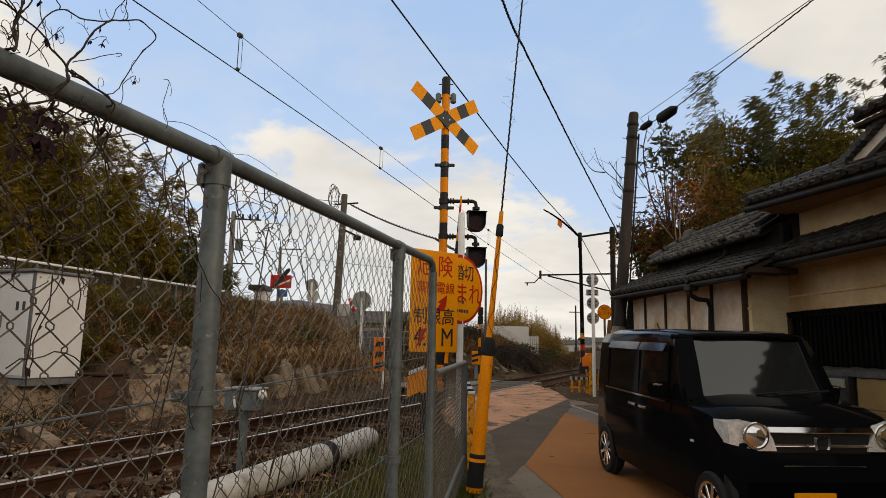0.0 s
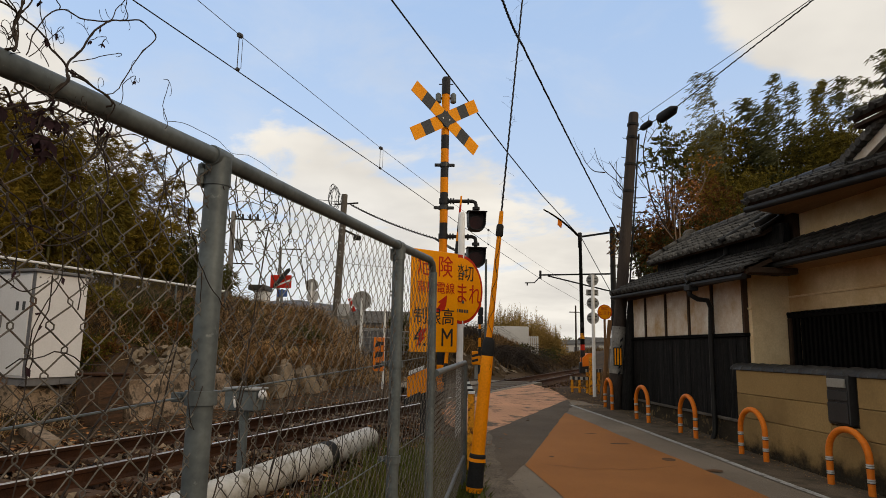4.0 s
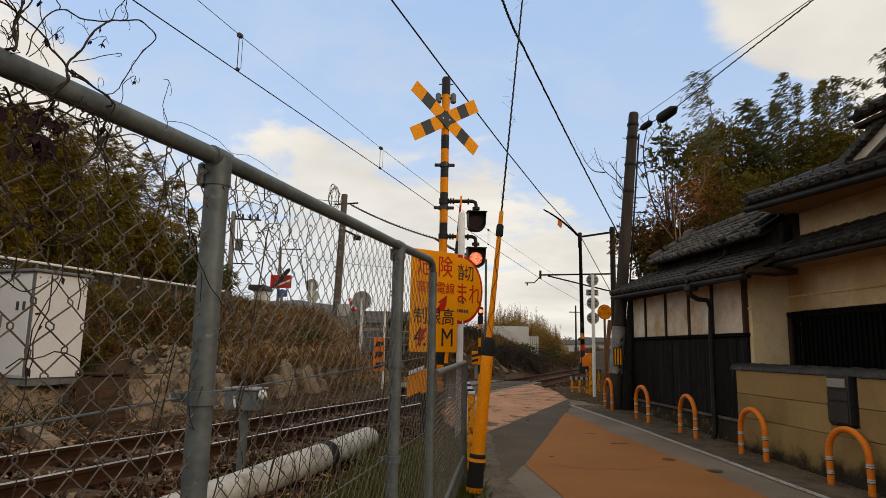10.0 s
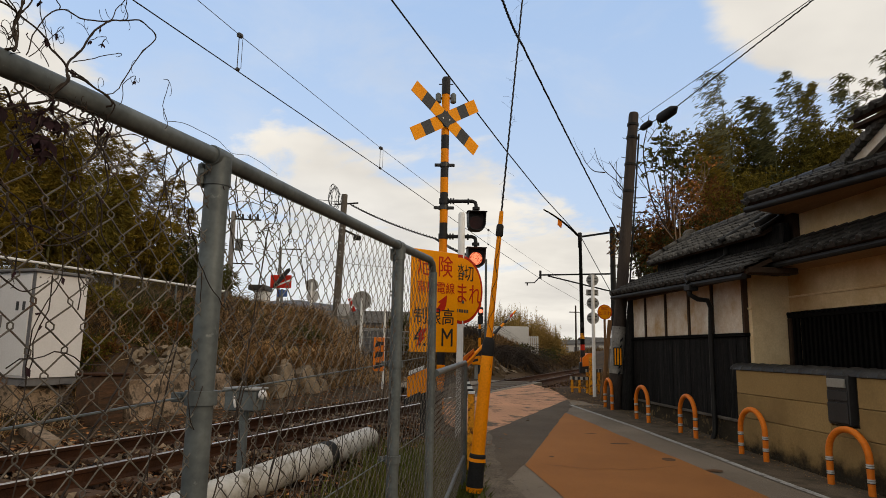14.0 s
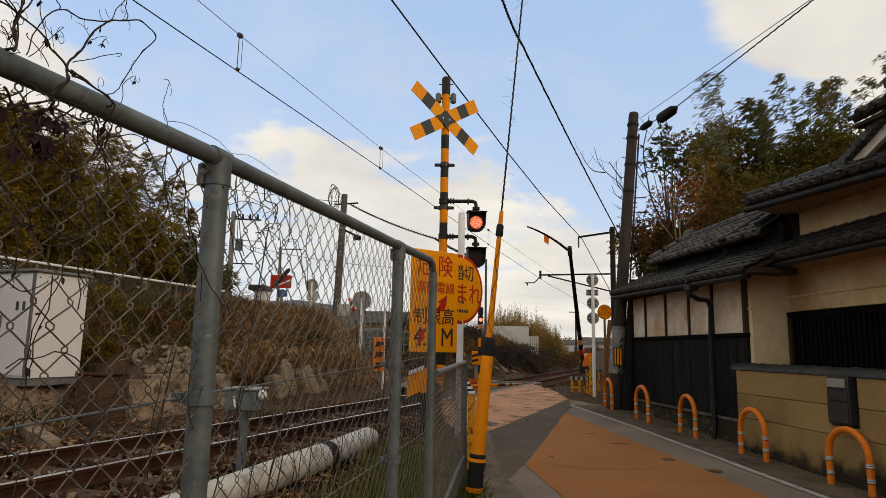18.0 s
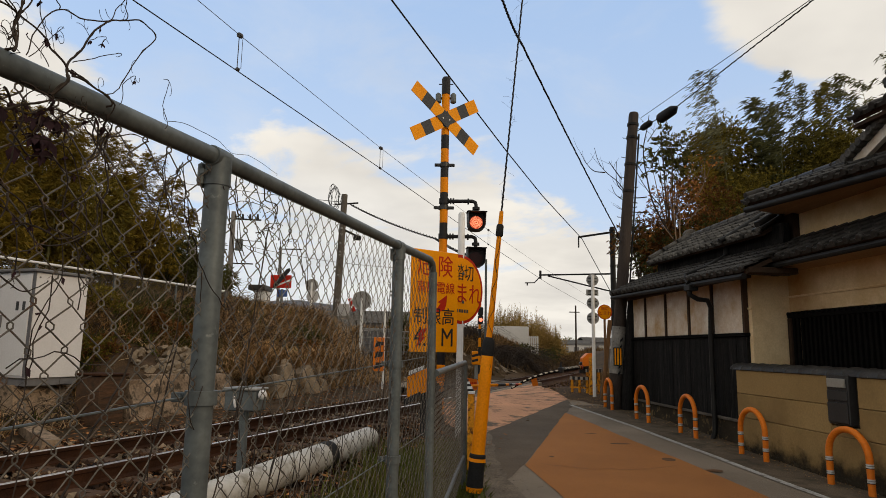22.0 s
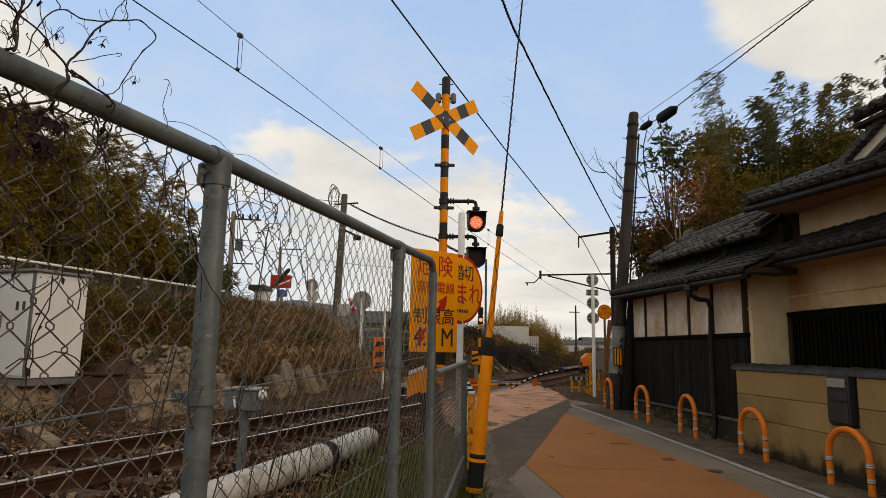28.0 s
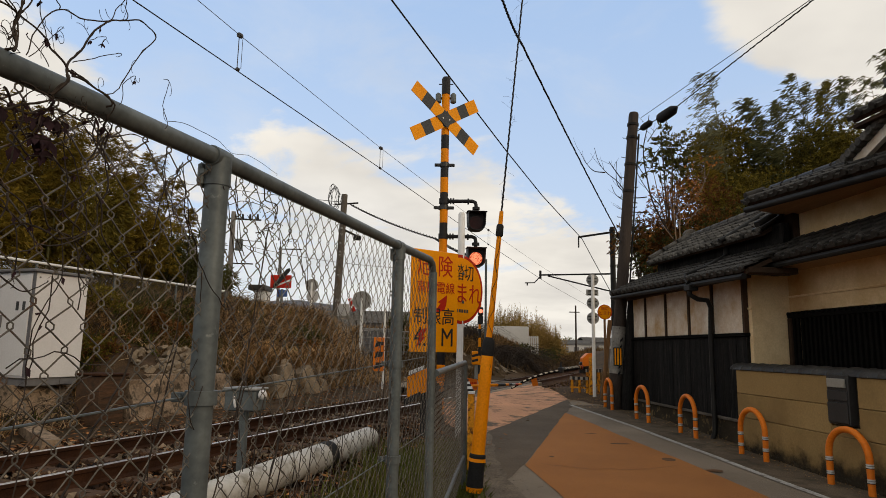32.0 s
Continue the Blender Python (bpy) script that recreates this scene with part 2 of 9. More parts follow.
    "twig": mat("pale_twig_bark", (0.27, 0.18, 0.12), (0.16, 0.11, 0.075), 0.9, 0, 5, 40, 0.3),
    "fallen_leaf": mat("fallen_leaf", (0.24, 0.105, 0.04), (0.10, 0.045, 0.02), 0.9, 0, 6, 30, 0.0, 0.2, island=0.75),
    "dirt": mat("trodden_brown_dirt", (0.074, 0.044, 0.023), (0.036, 0.022, 0.012), 0.95, 0, 2.5, 40, 0.6, 0.45, (0.16, 0.12, 0.08), 0.2),
    "scrub": mat("dark_brown_scrub", (0.165, 0.095, 0.042), (0.075, 0.048, 0.022), 0.9, 0, 0.5, 10, 0.0, 0.25, island=0.5),
    "near_black": mat("near_black_matt", (0.004, 0.004, 0.004), (0.007, 0.0067, 0.0063), 0.85, 0, 4, 50, 0.05, 0.3, spec=0.05),
    "straw": mat("pale_straw", (0.34, 0.21, 0.10), (0.22, 0.13, 0.06), 0.9, 0, 1.2, 20, 0.0, 0.2, island=0.4),
    "soffit": mat("cream_brown_soffit", (0.40, 0.27, 0.155), (0.31, 0.205, 0.115), 0.8, 0, 1.5, 40, 0.2, 0.2, stretch=(0.5, 4, 4)),
    "screen": mat("reflecting_glass", (0.018, 0.019, 0.018), (0.014, 0.015, 0.015), 0.05, 0, 2, 20, 0.0, 0.05, spec=1.0),
    "lens_rib": mat("lit_lens_ribs", (0.4, 0.1, 0.05), (0.4, 0.1, 0.05), 0.4, 0, 6, 60, 0.0, 0.1, glow=(1.0, 0.42, 0.24, 1.25)),
    "gravel": mat("pale_gravel", (0.17, 0.135, 0.10), (0.09, 0.072, 0.055), 0.95, 0, 4, 70, 0.8, 0.5, (0.05, 0.04, 0.03), 0.3),
    "tar": mat("dark_tar_stain", (0.155, 0.078, 0.038), (0.095, 0.052, 0.030), 0.9, 0, 5, 60, 0.3, 0.3),
    "culm": mat("bamboo_culm", (0.13, 0.13, 0.05), (0.10, 0.095, 0.04), 0.6, 0, 2, 30, 0.1),
    "wood_dark": mat("charred_dark_boarding", (0.006, 0.006, 0.0063), (0.019, 0.0185, 0.018), 0.8, 0, 2.5, 50, 0.45, 0.6, (0.040, 0.036, 0.032), 0.30, stretch=(4, 4, 0.22), spec=0.06),
    "timber": mat("dark_brown_timber", (0.055, 0.032, 0.020), (0.035, 0.022, 0.015), 0.8, 0, 2, 50, 0.4, 0.3, stretch=(4, 4, 0.5)),
    "timber_pale": mat("faded_brown_timber", (0.21, 0.115, 0.055), (0.13, 0.072, 0.036), 0.85, 0, 3, 50, 0.4, 0.3, stretch=(4, 4, 0.5)),
    "timber_grey": mat("grey_weathered_timber", (0.13, 0.115, 0.10), (0.08, 0.07, 0.06), 0.85, 0, 3, 50, 0.4, 0.3),
    "plaster_white": mat("stained_white_plaster", (0.80, 0.77, 0.72), (0.70, 0.63, 0.54), 0.9, 0, 2.2, 40, 0.15, 0.1, (0.42, 0.25, 0.10), 0.50, blot=0.75, edge_soft=0.17),
    "plaster_cream": mat("cream_plaster", (0.80, 0.635, 0.395), (0.69, 0.535, 0.32), 0.9, 0, 1.2, 50, 0.15, 0.1, (0.42, 0.235, 0.085), 0.46, blot=0.6, edge_soft=0.16),
    "wall_yellow": mat("yellow_ochre_render", (0.325, 0.214, 0.092), (0.255, 0.165, 0.069), 0.88, 0, 1.4, 50, 0.15, 0.12, (0.20, 0.13, 0.055), 0.42, blot=0.8, edge_soft=0.14),
    "mould": mat("mouldy_foot_and_gap_shade", (0.048, 0.037, 0.024), (0.024, 0.02, 0.014), 0.92, 0, 3, 40, 0.3, 0.3, (0.17, 0.115, 0.055), 0.32),
    "tile": mat("smoked_roof_tile", (0.040, 0.037, 0.034), (0.017, 0.016, 0.015), 0.55, 0.0, 4, 40, 0.15, 0.4, (0.12, 0.11, 0.095), 0.2, spec=0.2),
    "tile_old": mat("weathered_roof_tile", (0.125, 0.116, 0.104), (0.030, 0.028, 0.026), 0.75, 0.0, 5, 30, 0.2, 0.5),
    "metal_dark": mat("dark_metal", (0.012, 0.012, 0.012), (0.020, 0.0195, 0.019), 0.55, 0.0, 4, 50, 0.05, 0.2),
    "mail_grey": mat("grey_metal_box", (0.060, 0.060, 0.060), (0.048, 0.048, 0.048), 0.4, 0.5, 3, 40, 0.03, 0.12),
    "slot": mat("pale_plate", (0.34, 0.33, 0.30), (0.30, 0.29, 0.26), 0.4, 0.3, 3, 40, 0.0, 0.08),
    "arch": mat("orange_plastic_sleeve", (0.72, 0.19, 0.02), (0.62, 0.15, 0.018), 0.45, 0, 4, 40, 0.04, 0.12, (0.30, 0.08, 0.02), 0.08),
    "reflect": mat("silver_reflective_tape", (0.55, 0.55, 0.54), (0.42, 0.42, 0.42), 0.4, 0.2, 8, 60, 0.03, 0.15),
    "pole": mat("dark_wooden_pole", (0.060, 0.047, 0.040), (0.038, 0.031, 0.028), 0.88, 0, 2.5, 40, 0.4, 0.3, stretch=(4, 4, 0.3)),
    "sleeve": mat("dented_pale_metal", (0.30, 0.29, 0.27), (0.14, 0.135, 0.125), 0.5, 0.3, 5, 40, 0.4, 0.25, (0.06, 0.055, 0.05), 0.3),
    "pole_conc": mat("grey_concrete_pole", (0.22, 0.21, 0.20), (0.16, 0.155, 0.15), 0.9, 0, 2, 40, 0.2, 0.15),
    "rubber": mat("black_rubber", (0.014, 0.014, 0.015), (0.022, 0.022, 0.023), 0.75, 0, 6, 60, 0.15, 0.25),
    "line_wire": mat("weathered_grey_line_wire", (0.10, 0.10, 0.105), (0.07, 0.07, 0.072), 0.6, 0.3, 6, 60, 0.05),
    "cable": mat("black_cable", (0.016, 0.016, 0.018), (0.024, 0.024, 0.026), 0.6, 0, 6, 60, 0.1),
    "car_black": mat("glossy_black_car_paint", (0.004, 0.004, 0.005), (0.005, 0.005, 0.006), 0.09, 0, 1, 10, 0.0, 0.05, spec=0.022),
    "visor": mat("smoked_plastic_visor", (0.02, 0.028, 0.05), (0.02, 0.026, 0.045), 0.1, 0, 2, 20, 0.0, 0.05, spec=0.5),
    "chrome": mat("chrome", (0.82, 0.82, 0.83), (0.78, 0.78, 0.78), 0.07, 1.0, 3, 30, 0.0, 0.05),
    "lamp_glass": mat("clear_lamp_glass", (0.92, 0.92, 0.91), (0.62, 0.62, 0.61), 0.12, 0.25, 22, 60, 0.1, 0.2, spec=0.6),
    "blue": mat("faded_blue_banner", (0.05, 0.11, 0.30), (0.04, 0.09, 0.24), 0.6, 0, 5, 50, 0.05),
    # the distance haze is mixed into the hills' pale blue base colour
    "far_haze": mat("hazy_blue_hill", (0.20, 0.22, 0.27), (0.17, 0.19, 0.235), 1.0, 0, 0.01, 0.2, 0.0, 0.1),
    "far_wall": mat("pale_far_wall", (0.50, 0.50, 0.49), (0.40, 0.40, 0.40), 0.8, 0, 0.5, 10, 0.05, 0.1),
    "far_dark": mat("grey_far_wall", (0.16, 0.16, 0.17), (0.12, 0.12, 0.13), 0.8, 0, 0.5, 10, 0.05, 0.15),
    "pipe": mat("white_plastic_pipe", (0.50, 0.49, 0.465), (0.37, 0.355, 0.33), 0.55, 0, 2.2, 30, 0.08, 0.12, (0.17, 0.15, 0.115), 0.34, edge_soft=0.12),
    "cabinet": mat("white_enamel_cabinet", (0.66, 0.66, 0.68), (0.60, 0.60, 0.62), 0.45, 0, 1.5, 40, 0.02, 0.05, (0.30, 0.27, 0.24), 0.07),
    "side_glass": mat("smoked_side_glass", (0.006, 0.006, 0.006), (0.008, 0.008, 0.008), 0.06, 0, 2, 20, 0.0, 0.05, spec=0.05),
}


# thin leaves let light through
for key in ("leaf_green", "leaf_grey", "leaf_orange", "leaf_olive", "leaf_moss", "leaf_dark", "leaf_bamboo", "leaf_rust", "reed", "dry_grass", "green_grass", "scrub"):
    tree_nodes = M[key].node_tree
    surface = tree_nodes.nodes["Principled BSDF"]
    thin = tree_nodes.nodes.new("ShaderNodeBsdfTranslucent")
    both = tree_nodes.nodes.new("ShaderNodeMixShader")
    both.inputs[0].default_value = 0.38
    tree_nodes.links.new(surface.inputs["Base Color"].links[0].from_socket, thin.inputs["Color"])
    tree_nodes.links.new(surface.outputs[0], both.inputs[1])
    tree_nodes.links.new(thin.outputs[0], both.inputs[2])
    tree_nodes.links.new(both.outputs[0], tree_nodes.nodes["Material Output"].inputs["Surface"])



def faded(name, base, z_full, z_none):
    """A stain that thins out upwards in ragged blots."""
    m = mat(name, *base)
    n, l = m.node_tree.nodes, m.node_tree.links
    tc = n.new("ShaderNodeTexCoord")
    sep = n.new("ShaderNodeSeparateXYZ")
    l.new(tc.outputs["Object"], sep.inputs[0])
    blots = n.new("ShaderNodeTexNoise")
    blots.inputs["Scale"].default_value, blots.inputs["Detail"].default_value, blots.inputs["Roughness"].default_value = 3.2, 9.0, 0.68
    l.new(tc.outputs["Object"], blots.inputs["Vector"])
    lift = n.new("ShaderNodeMath")
    lift.operation = "MULTIPLY_ADD"
    lift.inputs[1].default_value = -0.62
    l.new(blots.outputs[0], lift.inputs[0])
    l.new(sep.outputs[2], lift.inputs[2])
    rm = n.new("ShaderNodeMapRange")
    rm.interpolation_type = "SMOOTHSTEP"
    for key, v in (("From Min", z_none - 0.31), ("From Max", z_full - 0.31), ("To Min", 0.0), ("To Max", 0.9)):
        rm.inputs[key].default_value = v
    l.new(lift.outputs[0], rm.inputs["Value"])
    l.new(rm.outputs[0], n["Principled BSDF"].inputs["Alpha"])
    return m


M["mould_fade"] = faded("fading_black_mould", ((0.045, 0.035, 0.022), (0.024, 0.02, 0.014), 0.92, 0, 3, 40, 0.2, 0.3), 0.30, 0.52)


# ---------------------------------------------------------------- mesh helpers
class Form:
    """Vertices and faces of one mesh."""

    def __init__(self):
        self.v, self.f = [], []

    def add(self, vs, fs, m=None):
        k = len(self.v)
        self.v += [tuple(m @ Vector(p)) for p in vs] if m is not None else [tuple(p) for p in vs]
        self.f += [tuple(i + k for i in f) for f in fs]
        return self

    def box(self, x0, x1, y0, y1, z0, z1, b=0.0, m=None):
        """A box with edges cut by b."""
        if b <= 0:
            vs = [(x, y, z) for z in (z0, z1) for y in (y0, y1) for x in (x0, x1)]
            return self.add(vs, [(0, 2, 3, 1), (4, 5, 7, 6), (0, 1, 5, 4), (2, 6, 7, 3), (0, 4, 6, 2), (1, 3, 7, 5)], m)
        rings = []
        for z, i in ((z0, b), (z0 + b, 0), (z1 - b, 0), (z1, b)):
            a0, a1, c0, c1 = x0 + i, x1 - i, y0 + i, y1 - i
            rings.append([(a0 + b, c0, z), (a1 - b, c0, z), (a1, c0 + b, z), (a1, c1 - b, z), (a1 - b, c1, z), (a0 + b, c1, z), (a0, c1 - b, z), (a0, c0 + b, z)])
        return self.loft(rings, m=m)

    def loft(self, rings, cap=True, closed=True, m=None):
        n = len(rings[0])
        vs = [p for r in rings for p in r]
        fs = []
        for k in range(len(rings) - 1):
            for i in range(n if closed else n - 1):
                j = (i + 1) % n
                fs.append((k * n + i, k * n + j, (k + 1) * n + j, (k + 1) * n + i))
        if cap and closed:
            fs.append(tuple(reversed(range(n))))
            fs.append(tuple(range((len(rings) - 1) * n, len(rings) * n)))
        return self.add(vs, fs, m)

    def tube(self, pts, r, n=8, cap=True, m=None):
        """A round bar along points; r: one radius or one a point."""
        pts = [Vector(p) for p in pts]
        rs = [float(v) for v in r] if isinstance(r, (list, tuple)) else [float(r)] * len(pts)
        rings, side = [], None
        for i, p in enumerate(pts):
            d = (pts[min(i + 1, len(pts) - 1)] - pts[max(i - 1, 0)])
            d = d.normalized() if d.length > 1e-9 else Vector((0, 0, 1))
            if side is None:
                side = d.orthogonal().normalized()
            side = side - d * side.dot(d)
            side = side.normalized() if side.length > 1e-6 else d.orthogonal().normalized()
            up = d.cross(side)
            rings.append([tuple(p + rs[i] * (cos(2 * pi * k / n) * side + sin(2 * pi * k / n) * up)) for k in range(n)])
        return self.loft(rings, cap, m=m)

    def disc(self, x, y, z, r, d, n=24, m=None, bevel=0.0):
        """A flat drum along y from y to y + d."""
        rings = [[(x + q * cos(2 * pi * k / n), w, z + q * sin(2 * pi * k / n)) for k in range(n)]
                 for q, w in ((r - bevel, y), (r, y + bevel), (r, y + d - bevel), (r - bevel, y + d))]
        return self.loft(rings, m=m)

    def leaf(self, p, d, w, n):
        """A pointed leaf from p along d, of half-width vector w, folded towards n."""
        p, d, w, n = Vector(p), Vector(d), Vector(w), Vector(n)
        k = len(self.v)
        mid = p + d * 0.45
        self.v += [tuple(p), tuple(mid + w), tuple(p + d - n * 0.3), tuple(mid - w)]
        self.f += [(k, k + 1, k + 2, k + 3)]


def rnd(a, b):
    return random.uniform(a, b)


def empty(name, m, label="", category="", group="", kind=""):
    ob = new(name)
    ob.empty_display_size = 0.1
    ob.matrix_world = m
    return tagged(ob, label, category, group, kind)


def mesh_of(form, name, material, smooth=False):
    me = bpy.data.meshes.new(name)
    me.from_pydata(form.v, [], form.f)
    me.materials.append(M[material])
    if smooth:
        me.polygons.foreach_set("use_smooth", [True] * len(me.polygons))
        me.set_sharp_from_angle(angle=radians(38))
    me.update()
    return me


def part(name, form, material, parent=None, label="", m=None, smooth=True, kind=""):
    """One mesh object under a thing or a part."""
    ob = new(name, form if isinstance(form, bpy.types.Mesh) else mesh_of(form, name, material, smooth))
    if parent is not None:
        ob.parent = parent
    if m is not None:
        ob.matrix_basis = m
    return tagged(ob, label, kind=kind)


def thing(name, form, material, label, category, group="", kind="", m=None, smooth=True):
    """A thing of one mesh."""
    ob = new(name, form if isinstance(form, bpy.types.Mesh) else mesh_of(form, name, material, smooth))
    if m is not None:
        ob.matrix_basis = m
    return tagged(ob, label, category, group, kind)


def words(name, text, size, material, parent, m, label="", depth=0.002, squeeze=1.0):
    """Lettering as a thin mesh; its plane is x, z of the parent."""
    cu = bpy.data.curves.new(name, "FONT")
    cu.body, cu.size, cu.extrude, cu.align_x, cu.align_y = text, size, depth, "CENTER", "CENTER"
    cu.resolution_u = 2
    ob = bpy.data.objects.new(name, cu)
    me = bpy.data.meshes.new_from_object(ob)
    me.materials.clear()
    me.materials.append(M[material])
    for v in me.vertices:
        v.co = (v.co.x * squeeze, -v.co.z, v.co.y)
    bpy.data.objects.remove(ob)
    return part(name, me, material, parent, label, m)


def ground_z(x, y):
    """Height of the road's plane, which climbs to the railway."""
    return 0.026 * min(max(y, -8.0), 18.0)


TRACK_TURN = radians(20.0)
TS, TQ = Vector((sin(TRACK_TURN), cos(TRACK_TURN), 0)), Vector((-cos(TRACK_TURN), sin(TRACK_TURN), 0))
TRACK = Matrix(((TS.x, TQ.x, 0, -5.75), (TS.y, TQ.y, 0, 0), (0, 0, 1, 0), (0, 0, 0, 1)))


def track(s, q, z=0.0):
    return TRACK @ Vector((s, q, z))


def sq(x, y):
    d = Vector((x + 5.75, y, 0))
    return d.dot(TS), d.dot(TQ)


# ---------------------------------------------------------------- land, road, railway
def smooth(a, b, x):
    t = min(max((x - a) / (b - a), 0.0), 1.0)
    return t * t * (3 - 2 * t)


def land_z(x, y):
    s, q = sq(x, y)
    z = ground_z(x, y) - 0.035
    bed = 1 - smooth(1.7, 2.9, abs(q))
    z = z * (1 - bed) + min(z, 0.17) * bed
    if q > 2:
        rough = 0.22 * noise.noise(Vector((s * 0.5, q * 0.5, 1.0))) + 0.1 * noise.noise(Vector((s * 1.7, q * 1.7, 4.0)))
        left = 1 - smooth(18.4, 22.8, s - 0.85 * (q - 3))
        foot = 3.2 + 1.3 * (1 - smooth(10.0, 11.0, s))
        z += left * (smooth(foot, 6.4, q) * 2.1 + smooth(6, 20, q) * 0.9 + smooth(3.2, 4.5, q) * rough)
        right = smooth(23.4, 27.0, s - 0.9 * (q - 3)) * (1 - smooth(48, 60, s))
        z += right * (smooth(2.6, 6.5, q) * 1.75 + smooth(3, 4.5, q) * rough * 1.4) * (1 - smooth(14, 26, q))
    v = x - 4.4
    if v > 4.5 and y > 2:
        z += smooth(4.5, 16, v) * 3.6 * smooth(2, 9, y) * (1 - smooth(45, 90, y)) * (1 - smooth(60, 120, v))
    return z


def axis(lo, hi, step, far):
    vals = list(np.arange(lo, hi, step))
    d, a, b = step, lo, hi
    before, after = [], []
    while b < far:
        b += d
        a -= d
        d *= 1.35
        after.append(b)
        before.append(a)
    return before[::-1] + vals + after


gx, gy = axis(-14, 20, 0.4, 2600), axis(-8, 42, 0.4, 2600)
form = Form()
form.v = [(x, y, land_z(x, y)) for y in gy for x in gx]
nx = len(gx)
form.f = [(j * nx + i, j * nx + i + 1, (j + 1) * nx + i + 1, (j + 1) * nx + i) for j in range(len(gy) - 1) for i in range(nx - 1)]
thing("ground", form, "earth", "brown earth and leaf litter beside road and railway", "ground", kind="structure")


def road_z(x, y):
    s, q = sq(x, y)
    z = ground_z(x, y)
    k = smooth(-2.6, -0.9, q) * smooth(11.5, 14.0, s)
    return z * (1 - k) + 0.425 * k


def patch(name, outline, lift, material, label, category="road", cuts=1, parent=None, kind="structure", wobble=0.035):
    """A flat piece of paving that follows the road's slope."""
    bm = bmesh.new()
    fine_line = []
    for (xa, ya), (xb, yb) in zip(outline, outline[1:] + outline[:1]):
        n = max(1, min(40, int(sqrt((xb - xa) ** 2 + (yb - ya) ** 2) / 0.22)))
        for k in range(n):
            x, y = xa + (xb - xa) * k / n, ya + (yb - ya) * k / n
            fine_line.append((x + wobble * noise.noise(Vector((x * 3.1, y * 3.1, 2))), y + wobble * noise.noise(Vector((x * 3.1, y * 3.1, 8)))))
    bm.faces.new([bm.verts.new((x, y, 0)) for x, y in fine_line])
    bmesh.ops.triangulate(bm, faces=bm.faces[:])
    bmesh.ops.subdivide_edges(bm, edges=bm.edges[:], cuts=cuts, use_grid_fill=True)
    for v in bm.verts:
        v.co.z = road_z(v.co.x, v.co.y) + lift
    for f in bm.faces:
        if f.normal.z < 0:
            f.normal_flip()
    me = bpy.data.meshes.new(name)
    bm.to_mesh(me)
    bm.free()
    me.materials.append(M[material])
    ob = new(name, me)
    if parent:
        ob.parent = parent
        return tagged(ob, label)
    return tagged(ob, label, category, kind=kind)


road = patch("road", [(1.15, -60), (4.6, -60), (4.9, 4), (4.45, 8), (3.75, 14.2), (2.95, 15.4), (2.9, 15.35), (0.7, 10.0), (0.62, 8.2), (0.62, 6.3), (0.95, 2)],
             0.0, "asphalt_light", "worn grey asphalt road climbing to the crossing")
patch("dark_asphalt_patch", [(0.70, 10.05), (2.97, 15.30), (2.80, 13.95), (2.42, 12.7), (0.99, 7.72), (0.700, 6.888), (0.655, 7.229), (0.678, 8.258), (0.748, 9.748)], 0.004, "asphalt",
      "", parent=road)
patch("brown_paving", [(2.40, 12.66), (2.44, 12.55), (2.60, 11.23), (2.72, 9.94), (2.945, 8.23), (3.07, 6.96), (3.13, 6.33), (3.3, 4.0), (3.45, -12), (2.0, -12), (1.5, 3.0), (1.15, 6.26), (0.99, 7.66)], 0.008, "road_brown",
      "", parent=road, wobble=0.012)
patch("gravel_shoulder", [(0.82, 6.2), (0.72, 6.97), (0.71, 7.53), (0.72, 8.69), (0.73, 10.0), (0.30, 10.1), (0.15, 8.6), (0.30, 6.8), (0.40, 5.6), (0.55, 4.5), (0.9, 2), (1.0, -8), (1.45, -8), (1.4, 2), (1.1, 4.2)], 0.0062, "gravel", "", parent=road, wobble=0.09)
for k, (sx, sy, sl, sw) in enumerate(((2.51, 9.23, 0.15, 0.06), (2.80, 8.15, 0.085, 0.11), (1.37, 8.19, 0.03, 0.05), (3.11, 7.54, 0.10, 0.07), (2.3, 10.1, 0.10, 0.03))):
    ring = [(sx + sl * cos(a) * (1 + 0.4 * noise.noise(Vector((cos(a) * 2, sin(a) * 2, k)))), sy + sw * sin(a) * (1 + 0.4 * noise.noise(Vector((cos(a) * 2, sin(a) * 2, k + 9))))) for a in np.linspace(0, 2 * pi, 13)[:-1]]
    patch("tar_stain", ring, 0.0105, "tar", "", parent=road, wobble=0.02)
for k, run in enumerate((((1.2, 7.73), (1.43, 7.6), (1.72, 7.47), (1.93, 7.55), (2.1, 7.48), (2.38, 7.56), (2.86, 7.82)), ((0.75, 8.9), (1.0, 9.3), (1.2, 9.9), (1.5, 10.2)), ((2.9, 9.8), (3.0, 9.2), (3.25, 8.6)))):
    pts = [(x + 0.03 * noise.noise(Vector((x * 9, y * 9, k))), y) for x, y in run]
    fine_pts = []
    for (xa, ya), (xb, yb) in zip(pts, pts[1:]):
        for q in range(6):
            x, y = xa + (xb - xa) * q / 6, ya + (yb - ya) * q / 6
            fine_pts.append((x, y + 0.03 * noise.noise(Vector((x * 11, y * 11, k)))))
    part("crack", Form().loft([[(x, y, road_z(x, y) + 0.0113), (x + 0.003, y + 0.011, road_z(x, y) + 0.0113)] for x, y in fine_pts], cap=False, closed=False), "tar", road)
patch("dirt_patch", [(2.98, 15.9), (3.2, 14.9), (3.62, 13.6), (4.3, 13.2), (4.9, 14.0), (4.9, 19.0), (3.6, 19.6), (3.10, 18.0)], 0.0086, "dirt", "", parent=road, wobble=0.15)
